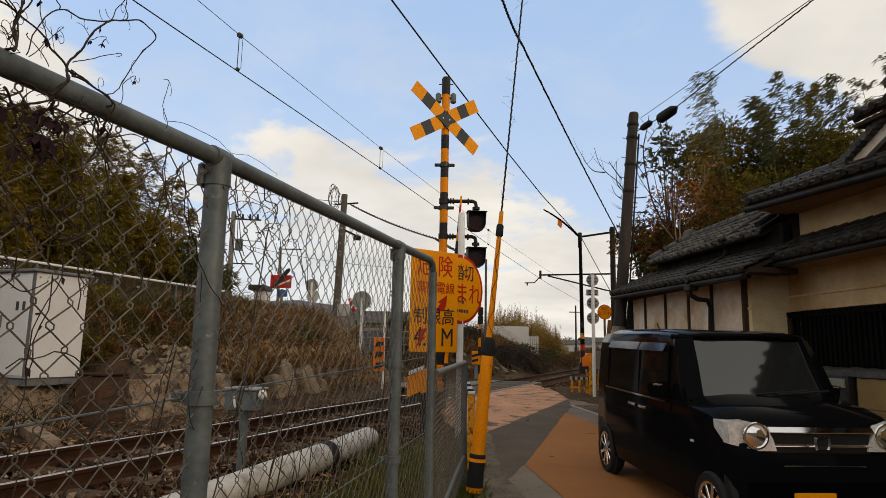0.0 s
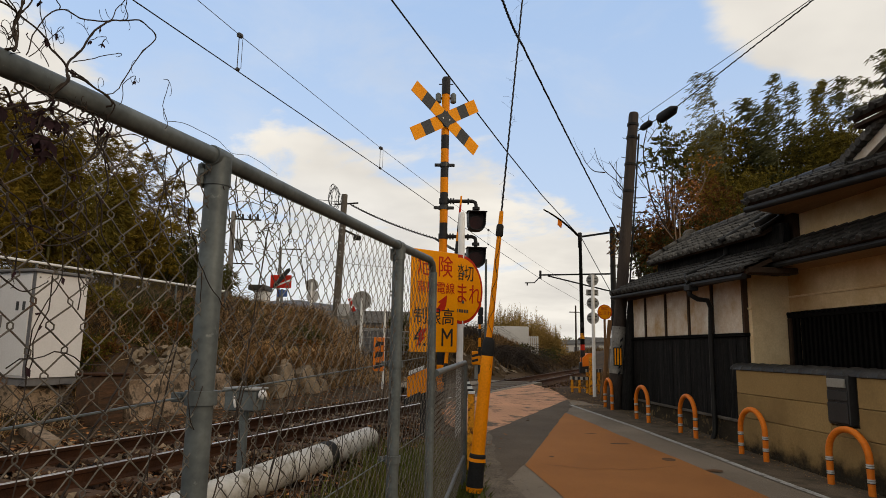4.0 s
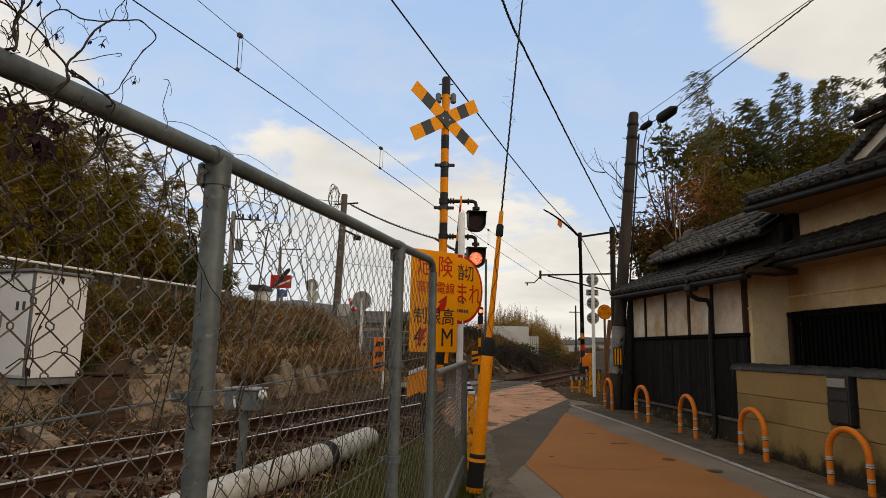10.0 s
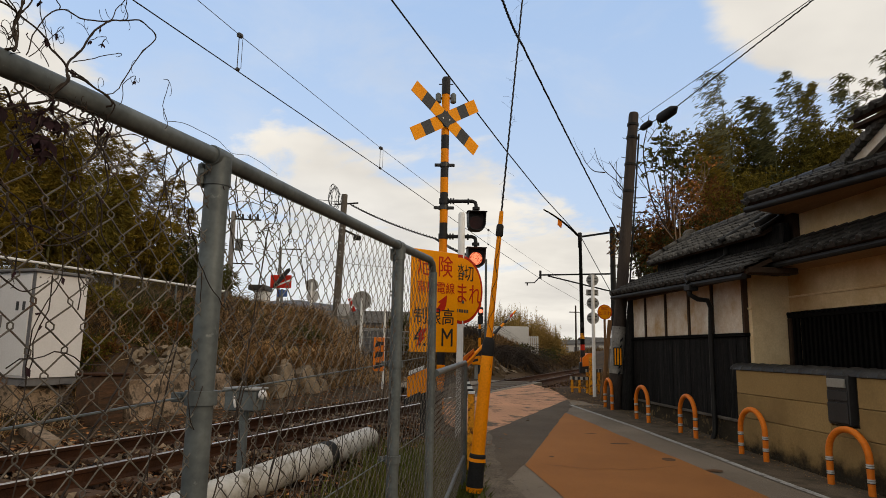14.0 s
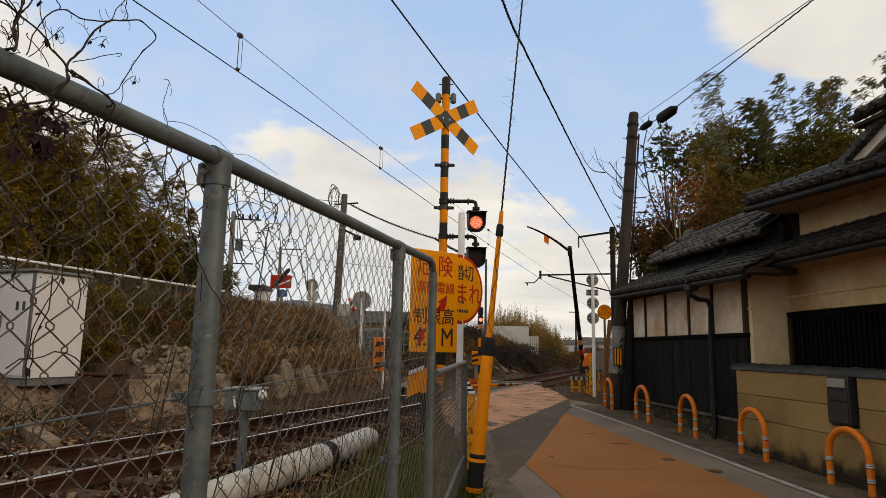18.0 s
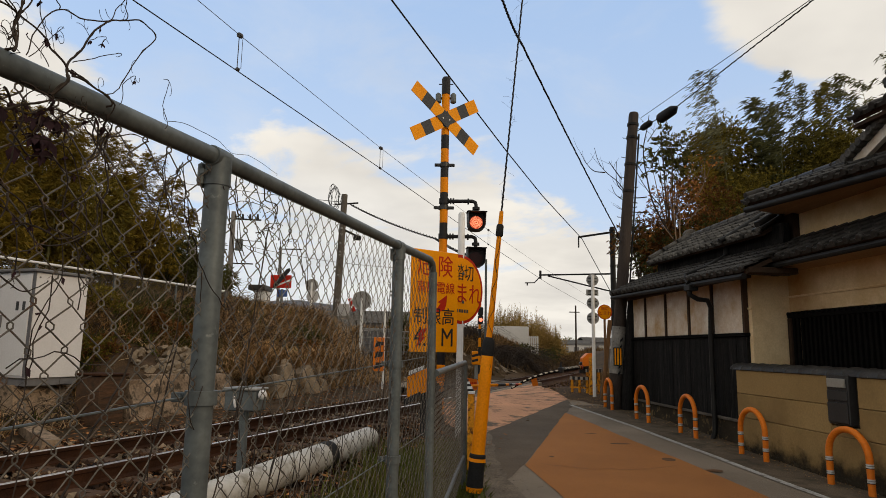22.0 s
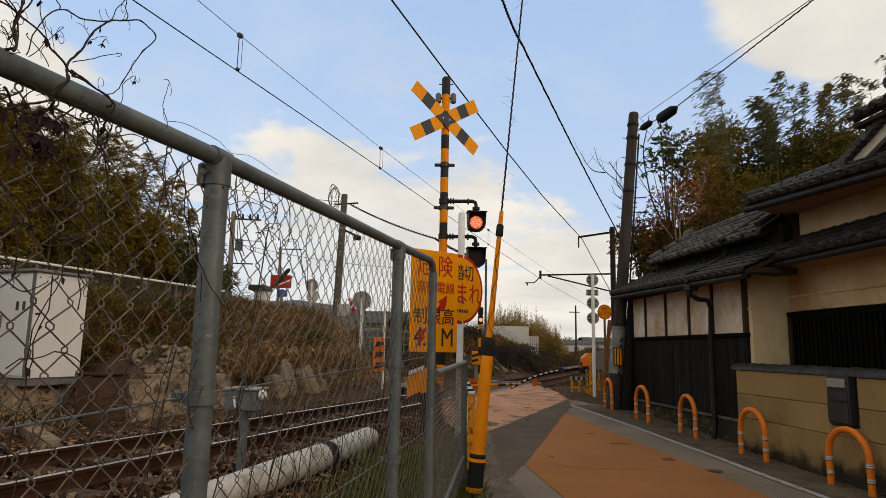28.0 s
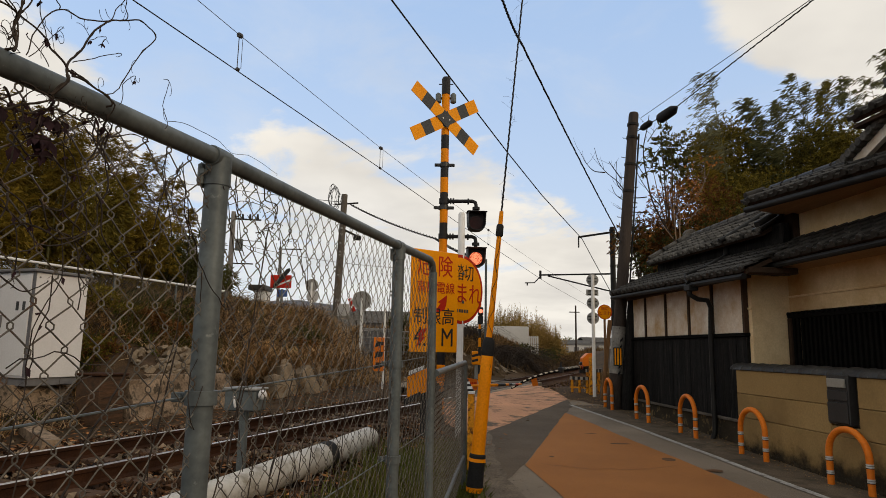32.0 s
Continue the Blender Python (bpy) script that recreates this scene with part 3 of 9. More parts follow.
line_pts = [(2.74, 14.1), (2.96, 12.5), (3.165, 11.0), (3.30, 9.6), (3.415, 8.6), (3.50, 7.6), (3.575, 6.9), (3.66, 6.2), (3.9, 3.0), (4.1, -12)]
fine_line = []
for (xa, ya), (xb, yb) in zip(line_pts, line_pts[1:]):
    n = max(1, int((ya - yb) / 0.15))
    fine_line += [(xa + (xb - xa) * k / n, ya + (yb - ya) * k / n) for k in range(n)]


def strip(name, lines, lift, material):
    """A length of paving between lines that run side by side."""
    rows = [[(x, y, road_z(x, y) + lift) for x, y in row] for row in zip(*lines)]
    part(name, Form().loft(rows, cap=False, closed=False), material, road)


rough = [0.006 * noise.noise(Vector((x * 9, y * 9, 5))) for x, y in fine_line]
strip("edge_line", [[(x + o, y) for (x, y), o in zip(fine_line, rough)], [(x + 0.088 - o, y) for (x, y), o in zip(fine_line, rough)]], 0.0095, "road_white")
strip("verge_paving", [[(x + 0.03, y) for x, y in fine_line]] + [[(x + 0.03 + (min(1.25, 4.62 - 0.055 * y + 0.35 - x)) * k / 4, y) for x, y in fine_line] for k in (1, 2, 3, 4)], 0.006, "kerb_grey")
pink = patch("pavement", [(0.70, 10.0), (0.25, 10.3), (-0.05, 11.6), (0.06, 13.3), (2.06, 18.8), (2.9, 21.1), (3.0, 21.6), (3.08, 18.6), (2.99, 15.4)], 0.002, "road_pink",
             "worn pink paving at the railway crossing", "pavement")
form = Form()
random.seed(65)
for k in range(1500):
    y = rnd(4.6, 10.2)
    x = 0.52 + 0.035 * (y - 7) + random.triangular(-0.45, 0.55, -0.02) + 0.06 * noise.noise(Vector((y * 2, 3, 1)))
    r = rnd(0.002, 0.006)
    m = pose(x, y, road_z(x, y) + 0.006, rnd(0, 180), rnd(0, 180), rnd(0, 180)) @ Matrix.Scale(r, 4)
    form.add([(1, 0, 0.1), (-1, 0.2, 0), (0, 1, 0), (0.1, -1, 0.2), (0.3, 0.2, 1), (0, 0, -1)], [(0, 2, 4), (2, 1, 4), (1, 3, 4), (3, 0, 4), (2, 0, 5), (1, 2, 5), (3, 1, 5), (0, 3, 5)], m)
thing("shoulder_grit", form, "gravel", "loose pale grit along the road shoulder", "grit", kind="stuff", smooth=False)
# level crossing deck between and beyond the rails
deck = empty("level_crossing_deck", TRACK, "grey asphalt deck panels between and beside the rails", "crossing deck", kind="structure")
for s0, s1 in ((16.3, 17.6), (17.6, 19.1), (19.1, 20.6), (20.6, 22.1), (22.1, 23.5), (23.5, 24.8)):
    f = Form().box(s0 + 0.01, s1 - 0.01, -0.455, 0.455, 0.30, 0.424, 0.01)
    part("crossing_panel", f, "asphalt", deck)
f = Form().box(14.7, 24.9, -0.86, -0.62, 0.28, 0.421, 0.01)
part("edge_panel", f, "asphalt_light", deck)
f = Form().box(17.9, 24.9, 0.62, 1.35, 0.28, 0.421, 0.01)
part("edge_panel", f, "asphalt_light", deck)
far_road = [tuple(track(s, q))[:2] for s, q in ((18.3, 1.3), (20.8, 1.3), (23.2, 4.2), (29, 11), (36, 19), (33, 19), (25, 12), (21.4, 4.4))]
patch("far_road", far_road, 0.002, "asphalt_light", "grey asphalt road beyond the railway")

# rails
PROFILE = [(-0.064, 0), (0.064, 0), (0.064, 0.012), (0.012, 0.03), (0.010, 0.10), (0.032, 0.112), (0.032, 0.137), (0.026, 0.141), (-0.026, 0.141), (-0.032, 0.137), (-0.032, 0.112),
           (-0.010, 0.10), (-0.012, 0.03), (-0.064, 0.012)]
RAIL_TOP = 0.43
for side, what in ((-0.566, "near"), (0.566, "far")):
    rail = empty("rail", TRACK @ Matrix.Translation((0, side, RAIL_TOP - 0.144)), "rusty steel rail with a polished head on sleepers", "rail", "rails of the track")
    f = Form()
    f.loft([[(s, y, z) for y, z in PROFILE] for s in (-14, 0, 10, 20, 40, 90, 200)])
    part("rail_body", f, "rail_rust", rail)
    f = Form()
    f.loft([[(s, y, z) for y, z in ((-0.024, 0.1412), (0.024, 0.1412), (0.022, 0.1452), (-0.022, 0.1452))] for s in (-14, 0, 8, 16.5)])
    part("running_surface", f, "rail_top", rail, "polished steel running surface")
    # from the crossing onwards the rail head is narrower, darker and duller
    f = Form()
    f.loft([[(s, y, z) for y, z in ((-0.017, 0.1412), (0.017, 0.1412), (0.016, 0.1450), (-0.016, 0.1450))] for s in (16.5, 30, 90, 200)])
    part("dirty_running_surface", f, "rail_dull", rail, "dull brown-grey steel running surface")
sleeper_mesh = mesh_of(Form().box(-0.11, 0.11, -1.02, 1.02, 0, 0.15, 0.015), "sleeper", "sleeper")
for i in range(66):
    s = -1.8 + i * 0.61
    if 16.3 < s < 24.9:
        continue
    thing("railway_sleeper", sleeper_mesh, "sleeper", "weathered timber sleeper bedded in ballast", "sleeper", group="sleepers",
          m=TRACK @ pose(s, rnd(-0.02, 0.02), 0.143 + rnd(-0.006, 0.004), rz=rnd(-1, 1)))
# ballast: a bed and loose stones
form = Form()
for k in range(26000):
    s = rnd(0, 17.8) if k < 23000 else rnd(24.9, 40)
    q = random.triangular(-2.7, 3.1, 0.2)
    if 14.6 < s < 24.9 and q < 0.62 and (s > 16.2 or q < -0.56):
        continue
    r = rnd(0.018, 0.052)
    if abs(abs(q) - 0.566) < 0.07:
        continue
    z = 0.255 - 0.10 * smooth(1.2, 2.6, abs(q)) + rnd(-0.015, 0.02)
    m = TRACK @ pose(s, q, z, rnd(0, 180), rnd(0, 180), rnd(0, 180)) @ Matrix.Diagonal((r * rnd(0.7, 1.3), r * rnd(0.6, 1.1), r * rnd(0.5, 1.0), 1))
    form.add([(1, 0, 0.1), (-1, 0.2, 0), (0, 1, 0), (0.1, -1, 0.2), (0.3, 0.2, 1), (0, 0, -1)], [(0, 2, 4), (2, 1, 4), (1, 3, 4), (3, 0, 4), (2, 0, 5), (1, 2, 5), (3, 1, 5), (0, 3, 5)], m)
thing("ballast_stones", form, "ballast", "rust-stained crushed stone ballast round the sleepers", "ballast", kind="stuff", smooth=False)
random.seed(64)
form = Form()
for k in range(3000):
    s, q = rnd(2, 17.5), random.triangular(-2.4, 3.3, 0.3)
    if abs(abs(q) - 0.566) < 0.08 or (s > 14.5 and q < 0.62):
        continue
    r = rnd(0.016, 0.045)
    z = 0.262 - 0.10 * smooth(1.2, 2.6, abs(q)) + rnd(0.0, 0.03)
    m = TRACK @ pose(s, q, z, rnd(0, 180), rnd(0, 180), rnd(0, 180)) @ Matrix.Diagonal((r * rnd(0.7, 1.4), r * rnd(0.6, 1.1), r * rnd(0.5, 0.9), 1))
    form.add([(1, 0, 0.1), (-1, 0.2, 0), (0, 1, 0), (0.1, -1, 0.2), (0.3, 0.2, 1), (0, 0, -1)], [(0, 2, 4), (2, 1, 4), (1, 3, 4), (3, 0, 4), (2, 0, 5), (1, 2, 5), (3, 1, 5), (0, 3, 5)], m)
thing("pale_ballast_stones", form, "pale_stone", "pale grey-tan crushed stones scattered among the ballast", "ballast", kind="stuff", smooth=False)
form = Form()
for s0, s1 in ((-14, 16.25), (24.85, 200)):
    rows = [[tuple(track(s, q, z)) for q, z in ((-2.7, 0.08), (-1.5, 0.235), (1.5, 0.235), (2.7, 0.10))] for s in np.linspace(s0, s1, 12)]
    form.loft(rows, cap=False, closed=False)
thing("ballast_bed", form, "ballast", "brown ballast bed under the track", "ballast", kind="structure")


# ---------------------------------------------------------------- the near fence
def chain_link(a, b, z0a, z1a, z0b, z1b, pitch=0.0395, drop=0.0437, r=0.0017, phase=0, deep=0.0038):
    """Woven zigzag wires between the plan points a and b, hooked into one another at every bend."""
    a, b = Vector((*a, 0)), Vector((*b, 0))
    n = max(2, int(round((b - a).length / pitch)))
    d, side = (b - a) / n, Vector((-(b - a).y, (b - a).x, 0)).normalized()
    form = Form()
    for i in range(n):
        t = i / n
        z0, z1 = z0a + (z0b - z0a) * t, z1a + (z1b - z1a) * t
        steps = int((z1 - z0) / drop)
        lean = rnd(-0.002, 0.002)
        pts = []
        for k in range(steps + 1):
            out = (k + i + phase) % 2
            z = z1 - k * (z1 - z0) / steps
            hook = d.normalized() * (0.0032 if out else -0.0032)
            c = a + d * (i + out) + Vector((rnd(-0.001, 0.001), rnd(-0.0018, 0.0018) + lean, z + rnd(-0.002, 0.002)))
            # the bend reaches past its neighbour's and bows out of the mesh, so that the two leave a small ring
            turn = side * deep * (-1 if out else 1)
            pts += [c - hook - turn * 0.5 + Vector((0, 0, 0.0105)), c + hook * 0.8 + turn + Vector((0, 0, 0.0035)), c + hook * 0.8 + turn - Vector((0, 0, 0.0035)), c - hook - turn * 0.5 - Vector((0, 0, 0.0105))]
        form.tube(pts, r, 4, cap=False)
    return form


F0, F1, F2, F3, F4 = (-1.16, -0.85), (-0.58, 1.6), (-0.227, 3.28), (-0.06, 4.06), (0.24, 6.6)


def top_z(p):
    bow = 0.010 * (p[1] - 1.25) if p[1] < 1.6 else 0.0035 * (3.28 - p[1]) / 1.68
    return 1.936 + 0.0375 * (p[1] - 0.986) + 0.006 * max(0.0, 3.28 - p[1]) + bow


fence = empty("chain_link_fence", Matrix.Identity(4), "grey galvanised chain-link fence with tubular posts, overgrown by dry vines", "fence")
for p in (F0, F1, F2):
    f = Form().tube([(*p, -0.15), (*p, top_z(p) - 0.012)], 0.0303, 20)
    post = part("post", f, "galv", fence)
    f = Form().tube([(*p, top_z(p) - 0.074), (*p, top_z(p) + 0.0)], 0.0338, 20)
    f.tube([(p[0] - 0.008, p[1] - 0.035, top_z(p) - 0.002), (p[0] + 0.008, p[1] + 0.035, top_z(p) + 0.0)], 0.027, 16)
    part("cap", f, "galv", post)
    f = Form().box(p[0] - 0.042, p[0] - 0.026, p[1] - 0.030, p[1] + 0.012, top_z(p) - 0.078, top_z(p) - 0.018, 0.005).tube([(p[0] - 0.020, p[1] - 0.030, top_z(p) - 0.045), (p[0] - 0.024, p[1] - 0.044, top_z(p) - 0.045)], 0.007, 8)
    part("bracket_bolt", f, "galv", post)
    for drop in (0.60, 1.06):
        f = Form().tube([(*p, top_z(p) - drop - 0.017), (*p, top_z(p) - drop + 0.017)], 0.0385, 20)
        f.box(p[0] - 0.072, p[0] - 0.028, p[1] - 0.004, p[1] + 0.004, top_z(p) - drop - 0.012, top_z(p) - drop + 0.012, 0.002)
        f.tube([(p[0] - 0.05, p[1] - 0.014, top_z(p) - drop), (p[0] - 0.05, p[1] + 0.014, top_z(p) - drop)], 0.007, 6)
        part("clamp", f, "galv", post)
e = Vector((F3[0] - F2[0], F3[1] - F2[1], 0)).normalized()
r = 0.0222
f = Form().tube([(*F0, top_z(F0)), (*F1, top_z(F1)), (*F2, top_z(F2)), (F3[0] - e.x * 0.10, F3[1] - e.y * 0.10, top_z(F3) - 0.003), (F3[0] - e.x * 0.035, F3[1] - e.y * 0.035, top_z(F3) - 0.02),
                 (F3[0], F3[1], top_z(F3) - 0.075)], r, 16)
part("top_rail", f, "galv", fence)
f = Form().tube([(*F3, -0.1), (*F3, top_z(F3) - 0.07)], 0.026, 18)
part("end_post", f, "galv", fence)
for drop in (0.60, 1.06):
    f = Form().tube([(p[0] - 0.04, p[1], top_z(p) - drop) for p in (F0, F1, F2, F3)], 0.0028, 6)
    part("tension_wire", f, "galv", fence)
for a, b in ((F0, F1), (F1, F2), (F2, F3)):
    part("wire_mesh", chain_link(a, b, 0.12, top_z(a) - 0.03, 0.12, top_z(b) - 0.03, phase=1), "wire", fence, kind="stuff")

low = empty("low_fence", Matrix.Identity(4), "low galvanised chain-link fence beside the crossing", "fence")
part("post", Form().tube([(*F4, 0.05), (*F4, 1.365)], 0.0303, 16), "galv", low)
f = Form().tube([(F3[0] + 0.03, F3[1] + 0.02, 1.35), (F4[0], F4[1] - 0.06, 1.372), (F4[0], F4[1] - 0.01, 1.365), (F4[0], F4[1], 1.33)], 0.0215, 12)
part("top_rail", f, "galv", low)
f = Form().tube([(F3[0] + 0.03, F3[1] + 0.02, 0.42), (F4[0], F4[1] - 0.01, 0.46)], 0.017, 12)
part("bottom_rail", f, "galv", low)
part("wire_mesh", chain_link((F3[0] + 0.02, F3[1] + 0.05), F4, 0.16, 1.34, 0.30, 1.36, 0.031, 0.036, 0.0015), "wire", low, kind="stuff")


# ---------------------------------------------------------------- crossing signs and signals
YAW = 38.0


def banded_post(name, parent, x, y, z0, z1, r, bands, first, mats=("yellow", "black"), n=20):
    """A round post in alternating bands, each band its own piece."""
    z, k = z1, first
    for b in bands:
        lo = max(z - b, z0)
        part(name, Form().tube([(x, y, lo), (x, y, z)], r, n), mats[k % 2], parent)
        z, k = lo, k + 1
        if z <= z0 + 1e-4:
            break


BEYOND = Matrix.Translation(CAMERA) @ Matrix.Scale(1.13, 4) @ Matrix.Translation(-Vector(CAMERA))
signal = empty("crossing_signal", BEYOND @ pose(0.0, 9.3, 0.24), "black and yellow railway crossing signal post with crossbuck and two lamps", "crossing signal")
banded_post("post_band", signal, 0, 0, 0, 5.08, 0.06, [0.65, 0.215, 0.205, 0.235] + [0.228] * 18, 0)
f = Form().tube([(0, 0, 5.07), (0, 0, 5.32), (0, 0, 5.35)], [0.066, 0.066, 0.05], 20)
for sx in (-1, 1):
    f.tube([(0, 0, 5.24), (sx * 0.11, 0, 5.24)], 0.008, 6)
part("post_cap", f, "black", signal)
for sx in (-1, 1):
    f = Form().tube([(sx * 0.112, 0.0, 4.94), (sx * 0.112, 0.0, 4.955), (sx * 0.112, 0.0, 5.07), (sx * 0.10, 0.0, 5.09)], [0.03, 0.046, 0.046, 0.03], 12).box(-0.11, 0.11, -0.012, 0.012, 5.0, 5.03)
    part("loudspeaker", f, "galv", signal, "grey warning loudspeaker")
for z in (3.97, 3.32):
    f = Form().box(-0.15, 0.15, -0.02, 0.02, z - 0.022, z + 0.022, 0.006)
    f.tube([(0, 0, z - 0.03), (0, 0, z + 0.03)], 0.068, 20)
    for sx in (-0.12, 0.12):
        f.tube([(sx, -0.05, z), (sx, 0.05, z)], 0.012, 8)
    part("clamp_band", f, "mail_grey", signal)
# crossbuck: two boards that cross, in coloured fields
buck = pose(0.0, -0.085, 4.655, rz=YAW)
for k, turn in enumerate((31.5, -31.5)):
    m = buck @ pose(0, -0.004 - 0.009 * k, 0, ry=-turn)
    fields = ((-0.70, -0.48, "signface"), (-0.48, -0.29, "grey_stripe"), (-0.29, -0.10, "signface"), (-0.10, 0.10, "grey_stripe"), (0.10, 0.29, "signface"), (0.29, 0.48, "grey_stripe"),
              (0.48, 0.70, "signface"))
    board = None
    for a, b, c in fields:
        f = Form().box(a, b, -0.004, 0.004, -0.10, 0.10)
        part("board_field", f, c, signal, m=m, smooth=False)
f = Form().loft([[(x, y, z) for x, z in ((-0.191, 0), (0, -0.117), (0.191, 0), (0, 0.117))] for y in (-0.021, -0.0175)])
part("centre_field", f, "grey_stripe", signal, m=buck, smooth=False)
for sx in (-0.06, 0.06):
    part("board_bolt", Form().disc(sx, -0.026, 0, 0.013, 0.01, 12), "white", signal, m=buck)

# lamps on bracket arms
LAMPS = []
for zz, drop in ((3.13, 0.0), (2.60, 0.0)):
    f = Form().tube([(0, 0, zz + 0.29), (0.30, -0.02, zz + 0.29), (0.42, -0.03, zz + 0.29), (0.465, -0.03, zz + 0.27), (0.475, -0.03, zz + 0.22), (0.475, -0.03, zz + 0.10)], 0.027, 12)
    for x in (0.10, 0.14, 0.36):
        f.tube([(x - 0.012, -0.008, zz + 0.29), (x + 0.012, -0.008, zz + 0.29)], 0.045, 12)
    f.tube([(0.475, -0.03, zz + 0.16), (0.475, -0.03, zz + 0.20)], 0.055, 12)
    f.tube([(0, 0, zz + 0.25), (0, 0, zz + 0.33)], 0.072, 16)
    part("bracket_arm", f, "black", signal)
    lamp_m = pose(0.47, -0.03, zz - 0.03, rz=6) @ Matrix.Scale(0.88, 4)
    # a housing with a flat top and a round foot
    outline = [(-0.145, 0.155), (-0.15, 0.14), (-0.142, -0.06), (-0.12, -0.12), (-0.075, -0.15), (0, -0.158), (0.075, -0.15), (0.12, -0.12), (0.142, -0.06), (0.15, 0.14), (0.145, 0.155)]
    f = Form().loft([[(x * k, y, z * k) for x, z in outline] for y, k in ((-0.055, 0.97), (-0.05, 1.0), (0.03, 1.0), (0.10, 0.75), (0.12, 0.4))])
    housing = part("lamp_housing", f, "black", signal, m=lamp_m)
    f = Form()
    rim = [(x * 0.99, z * 0.99) for x, z in outline]
    f.loft([[(x, y, z) for x, z in rim] + [(x * 0.94, y, z * 0.94) for x, z in reversed(rim)] for y in (-0.20, -0.05)])
    f.box(-0.165, 0.165, -0.21, 0.03, 0.150, 0.163, 0.004)
    part("hood", f, "black", housing)
    part("lens", Form().disc(0, -0.064, -0.01, 0.112, 0.012, 32), "lens_off", housing, "dark red lens")
    lit = Form()
    # a lit lens of ribs on a glowing disc
    lit.disc(0, -0.003, 0, 0.108, 0.006, 32)
    plain = len(lit.f)
    for i in range(26):
        lit.box(0.014 if i % 2 else 0.050, 0.103, -0.007, -0.002, -0.0036, 0.0036, m=pose(0, 0, 0, ry=i * 360 / 26))
    me = mesh_of(lit, "glowing_lens", "lens_on")
    me.materials.append(M["lens_rib"])
    for k, poly in enumerate(me.polygons):
        poly.material_index = 1 if k >= plain else 0
    glow = part("glowing_lens", me, "lens_on", housing, "glowing orange-red lens", m=pose(0, 0.03, -0.01))
    LAMPS.append(glow)

# tall orange warning board: carried on the signal post
board = empty("height_limit_board", pose(-0.105, 8.84, 1.455, rz=YAW), "orange overhead-wire danger board with a height limit", "sign")
W2 = 0.405
part("panel", Form().box(-W2, W2, -0.008, 0.008, 0, 1.39, 0.004), "signface", board)
for z in (0.35, 1.05):
    part("bracket", Form().box(-0.3, 0.3, 0.010, 0.045, z - 0.02, z + 0.02, 0.004), "galv", board)
words("lettering", "危 険", 0.32, "red", board, pose(0, -0.011, 1.16), squeeze=0.86)
words("lettering", "高圧電線", 0.175, "red", board, pose(0.02, -0.011, 0.87), squeeze=0.95)
words("lettering", "制限高", 0.25, "black", board, pose(0, -0.011, 0.47), squeeze=0.95)
words("lettering", "4.5 M", 0.36, "black", board, pose(0.0, -0.011, 0.19), squeeze=0.84)
f = Form()
zig = [(0.215, 0.79), (0.05, 0.68), (0.10, 0.665), (-0.02, 0.52), (0.165, 0.575), (0.20, 0.65)]
f.loft([[(x, y, z) for x, z in zig] for y in (-0.0125, -0.009)])
part("lightning_mark", f, "red", board, "red lightning flash")
f = Form()
zig = [(-0.12, 0.33), (-0.20, 0.20), (-0.14, 0.21), (-0.30, 0.06), (-0.24, 0.22), (-0.30, 0.21), (-0.22, 0.30)]
f.loft([[(x, y, z) for x, z in zig] for y in (-0.0155, -0.012)])
part("faded_arrow_mark", f, "red", board, "faded red mark")

# round stop sign on its white post
FARTHER = Matrix.Translation(CAMERA) @ Matrix.Scale(1.093, 4) @ Matrix.Translation(-Vector(CAMERA))
stop = empty("crossing_stop_sign", FARTHER @ pose(0.262, 9.06, 0.24), "round orange stop sign with red rim on a white post", "sign")
part("post", Form().tube([(0, 0.06, 0), (0, 0.06, 3.19), (0, 0.06, 3.22)], [0.048, 0.048, 0.03], 18), "white", stop)
m = pose(0, 0, 2.10, rz=48)
part("rim", Form().disc(0, -0.006, 0, 0.49, 0.012, 48, bevel=0.003), "red", stop, m=m)
part("face", Form().disc(0, -0.010, 0, 0.445, 0.008, 48), "signface", stop, m=m)
words("lettering", "踏切", 0.25, "black", stop, m @ pose(0.055, -0.0125, 0.22), squeeze=0.88)
words("lettering", "とまれ", 0.32, "red", stop, m @ pose(0.008, -0.0125, -0.08), squeeze=0.92)
f = Form()
for i in range(6):
    f.box(-0.16 + i * 0.055, -0.12 + i * 0.055, -0.0125, -0.009, -0.33, -0.285)
part("small_print", f, "grey_stripe", stop, "unreadable small print", m=m)
for z in (1.9, 2.3):
    part("bracket", Form().box(-0.05, 0.05, 0.0, 0.12, z, z + 0.04, 0.004), "galv", stop)

# ---------------------------------------------------------------- guy wire with its yellow guard
A, B = Vector((0.335, 6.3, 0.20)), Vector((0.578, 6.3, 2.87))
guy = empty("guy_wire_guard", Matrix.Identity(4), "yellow plastic guard round a stay wire, taped in black", "guy wire")


def along(t):
    return A + (B - A) * t


part("guard", Form().tube([along(0.10), along(0.48), along(0.487)], [0.067, 0.056, 0.053], 20), "yellow", guy)
part("upper_guard", Form().tube([along(0.515), along(0.97), along(1.0)], [0.031, 0.022, 0.020], 16), "yellow", guy)
part("tape", Form().tube([along(0.465), along(0.472), along(0.495), along(0.522), along(0.532)], [0.056, 0.061, 0.062, 0.054, 0.038], 20), "rubber", guy, "black tape wrapping")
part("upper_tape", Form().tube([along(0.905), along(0.91), along(0.945), along(0.95)], [0.032, 0.037, 0.036, 0.028], 14), "rubber", guy)
part("foot_tape", Form().tube([along(0.125), along(0.12), along(0.07), along(0.012), along(0.008)], [0.064, 0.078, 0.074, 0.080, 0.072], 20), "rubber", guy)
part("foot_band", Form().tube([along(-0.005), along(0.012)], [0.076, 0.082], 20), "yellow", guy)
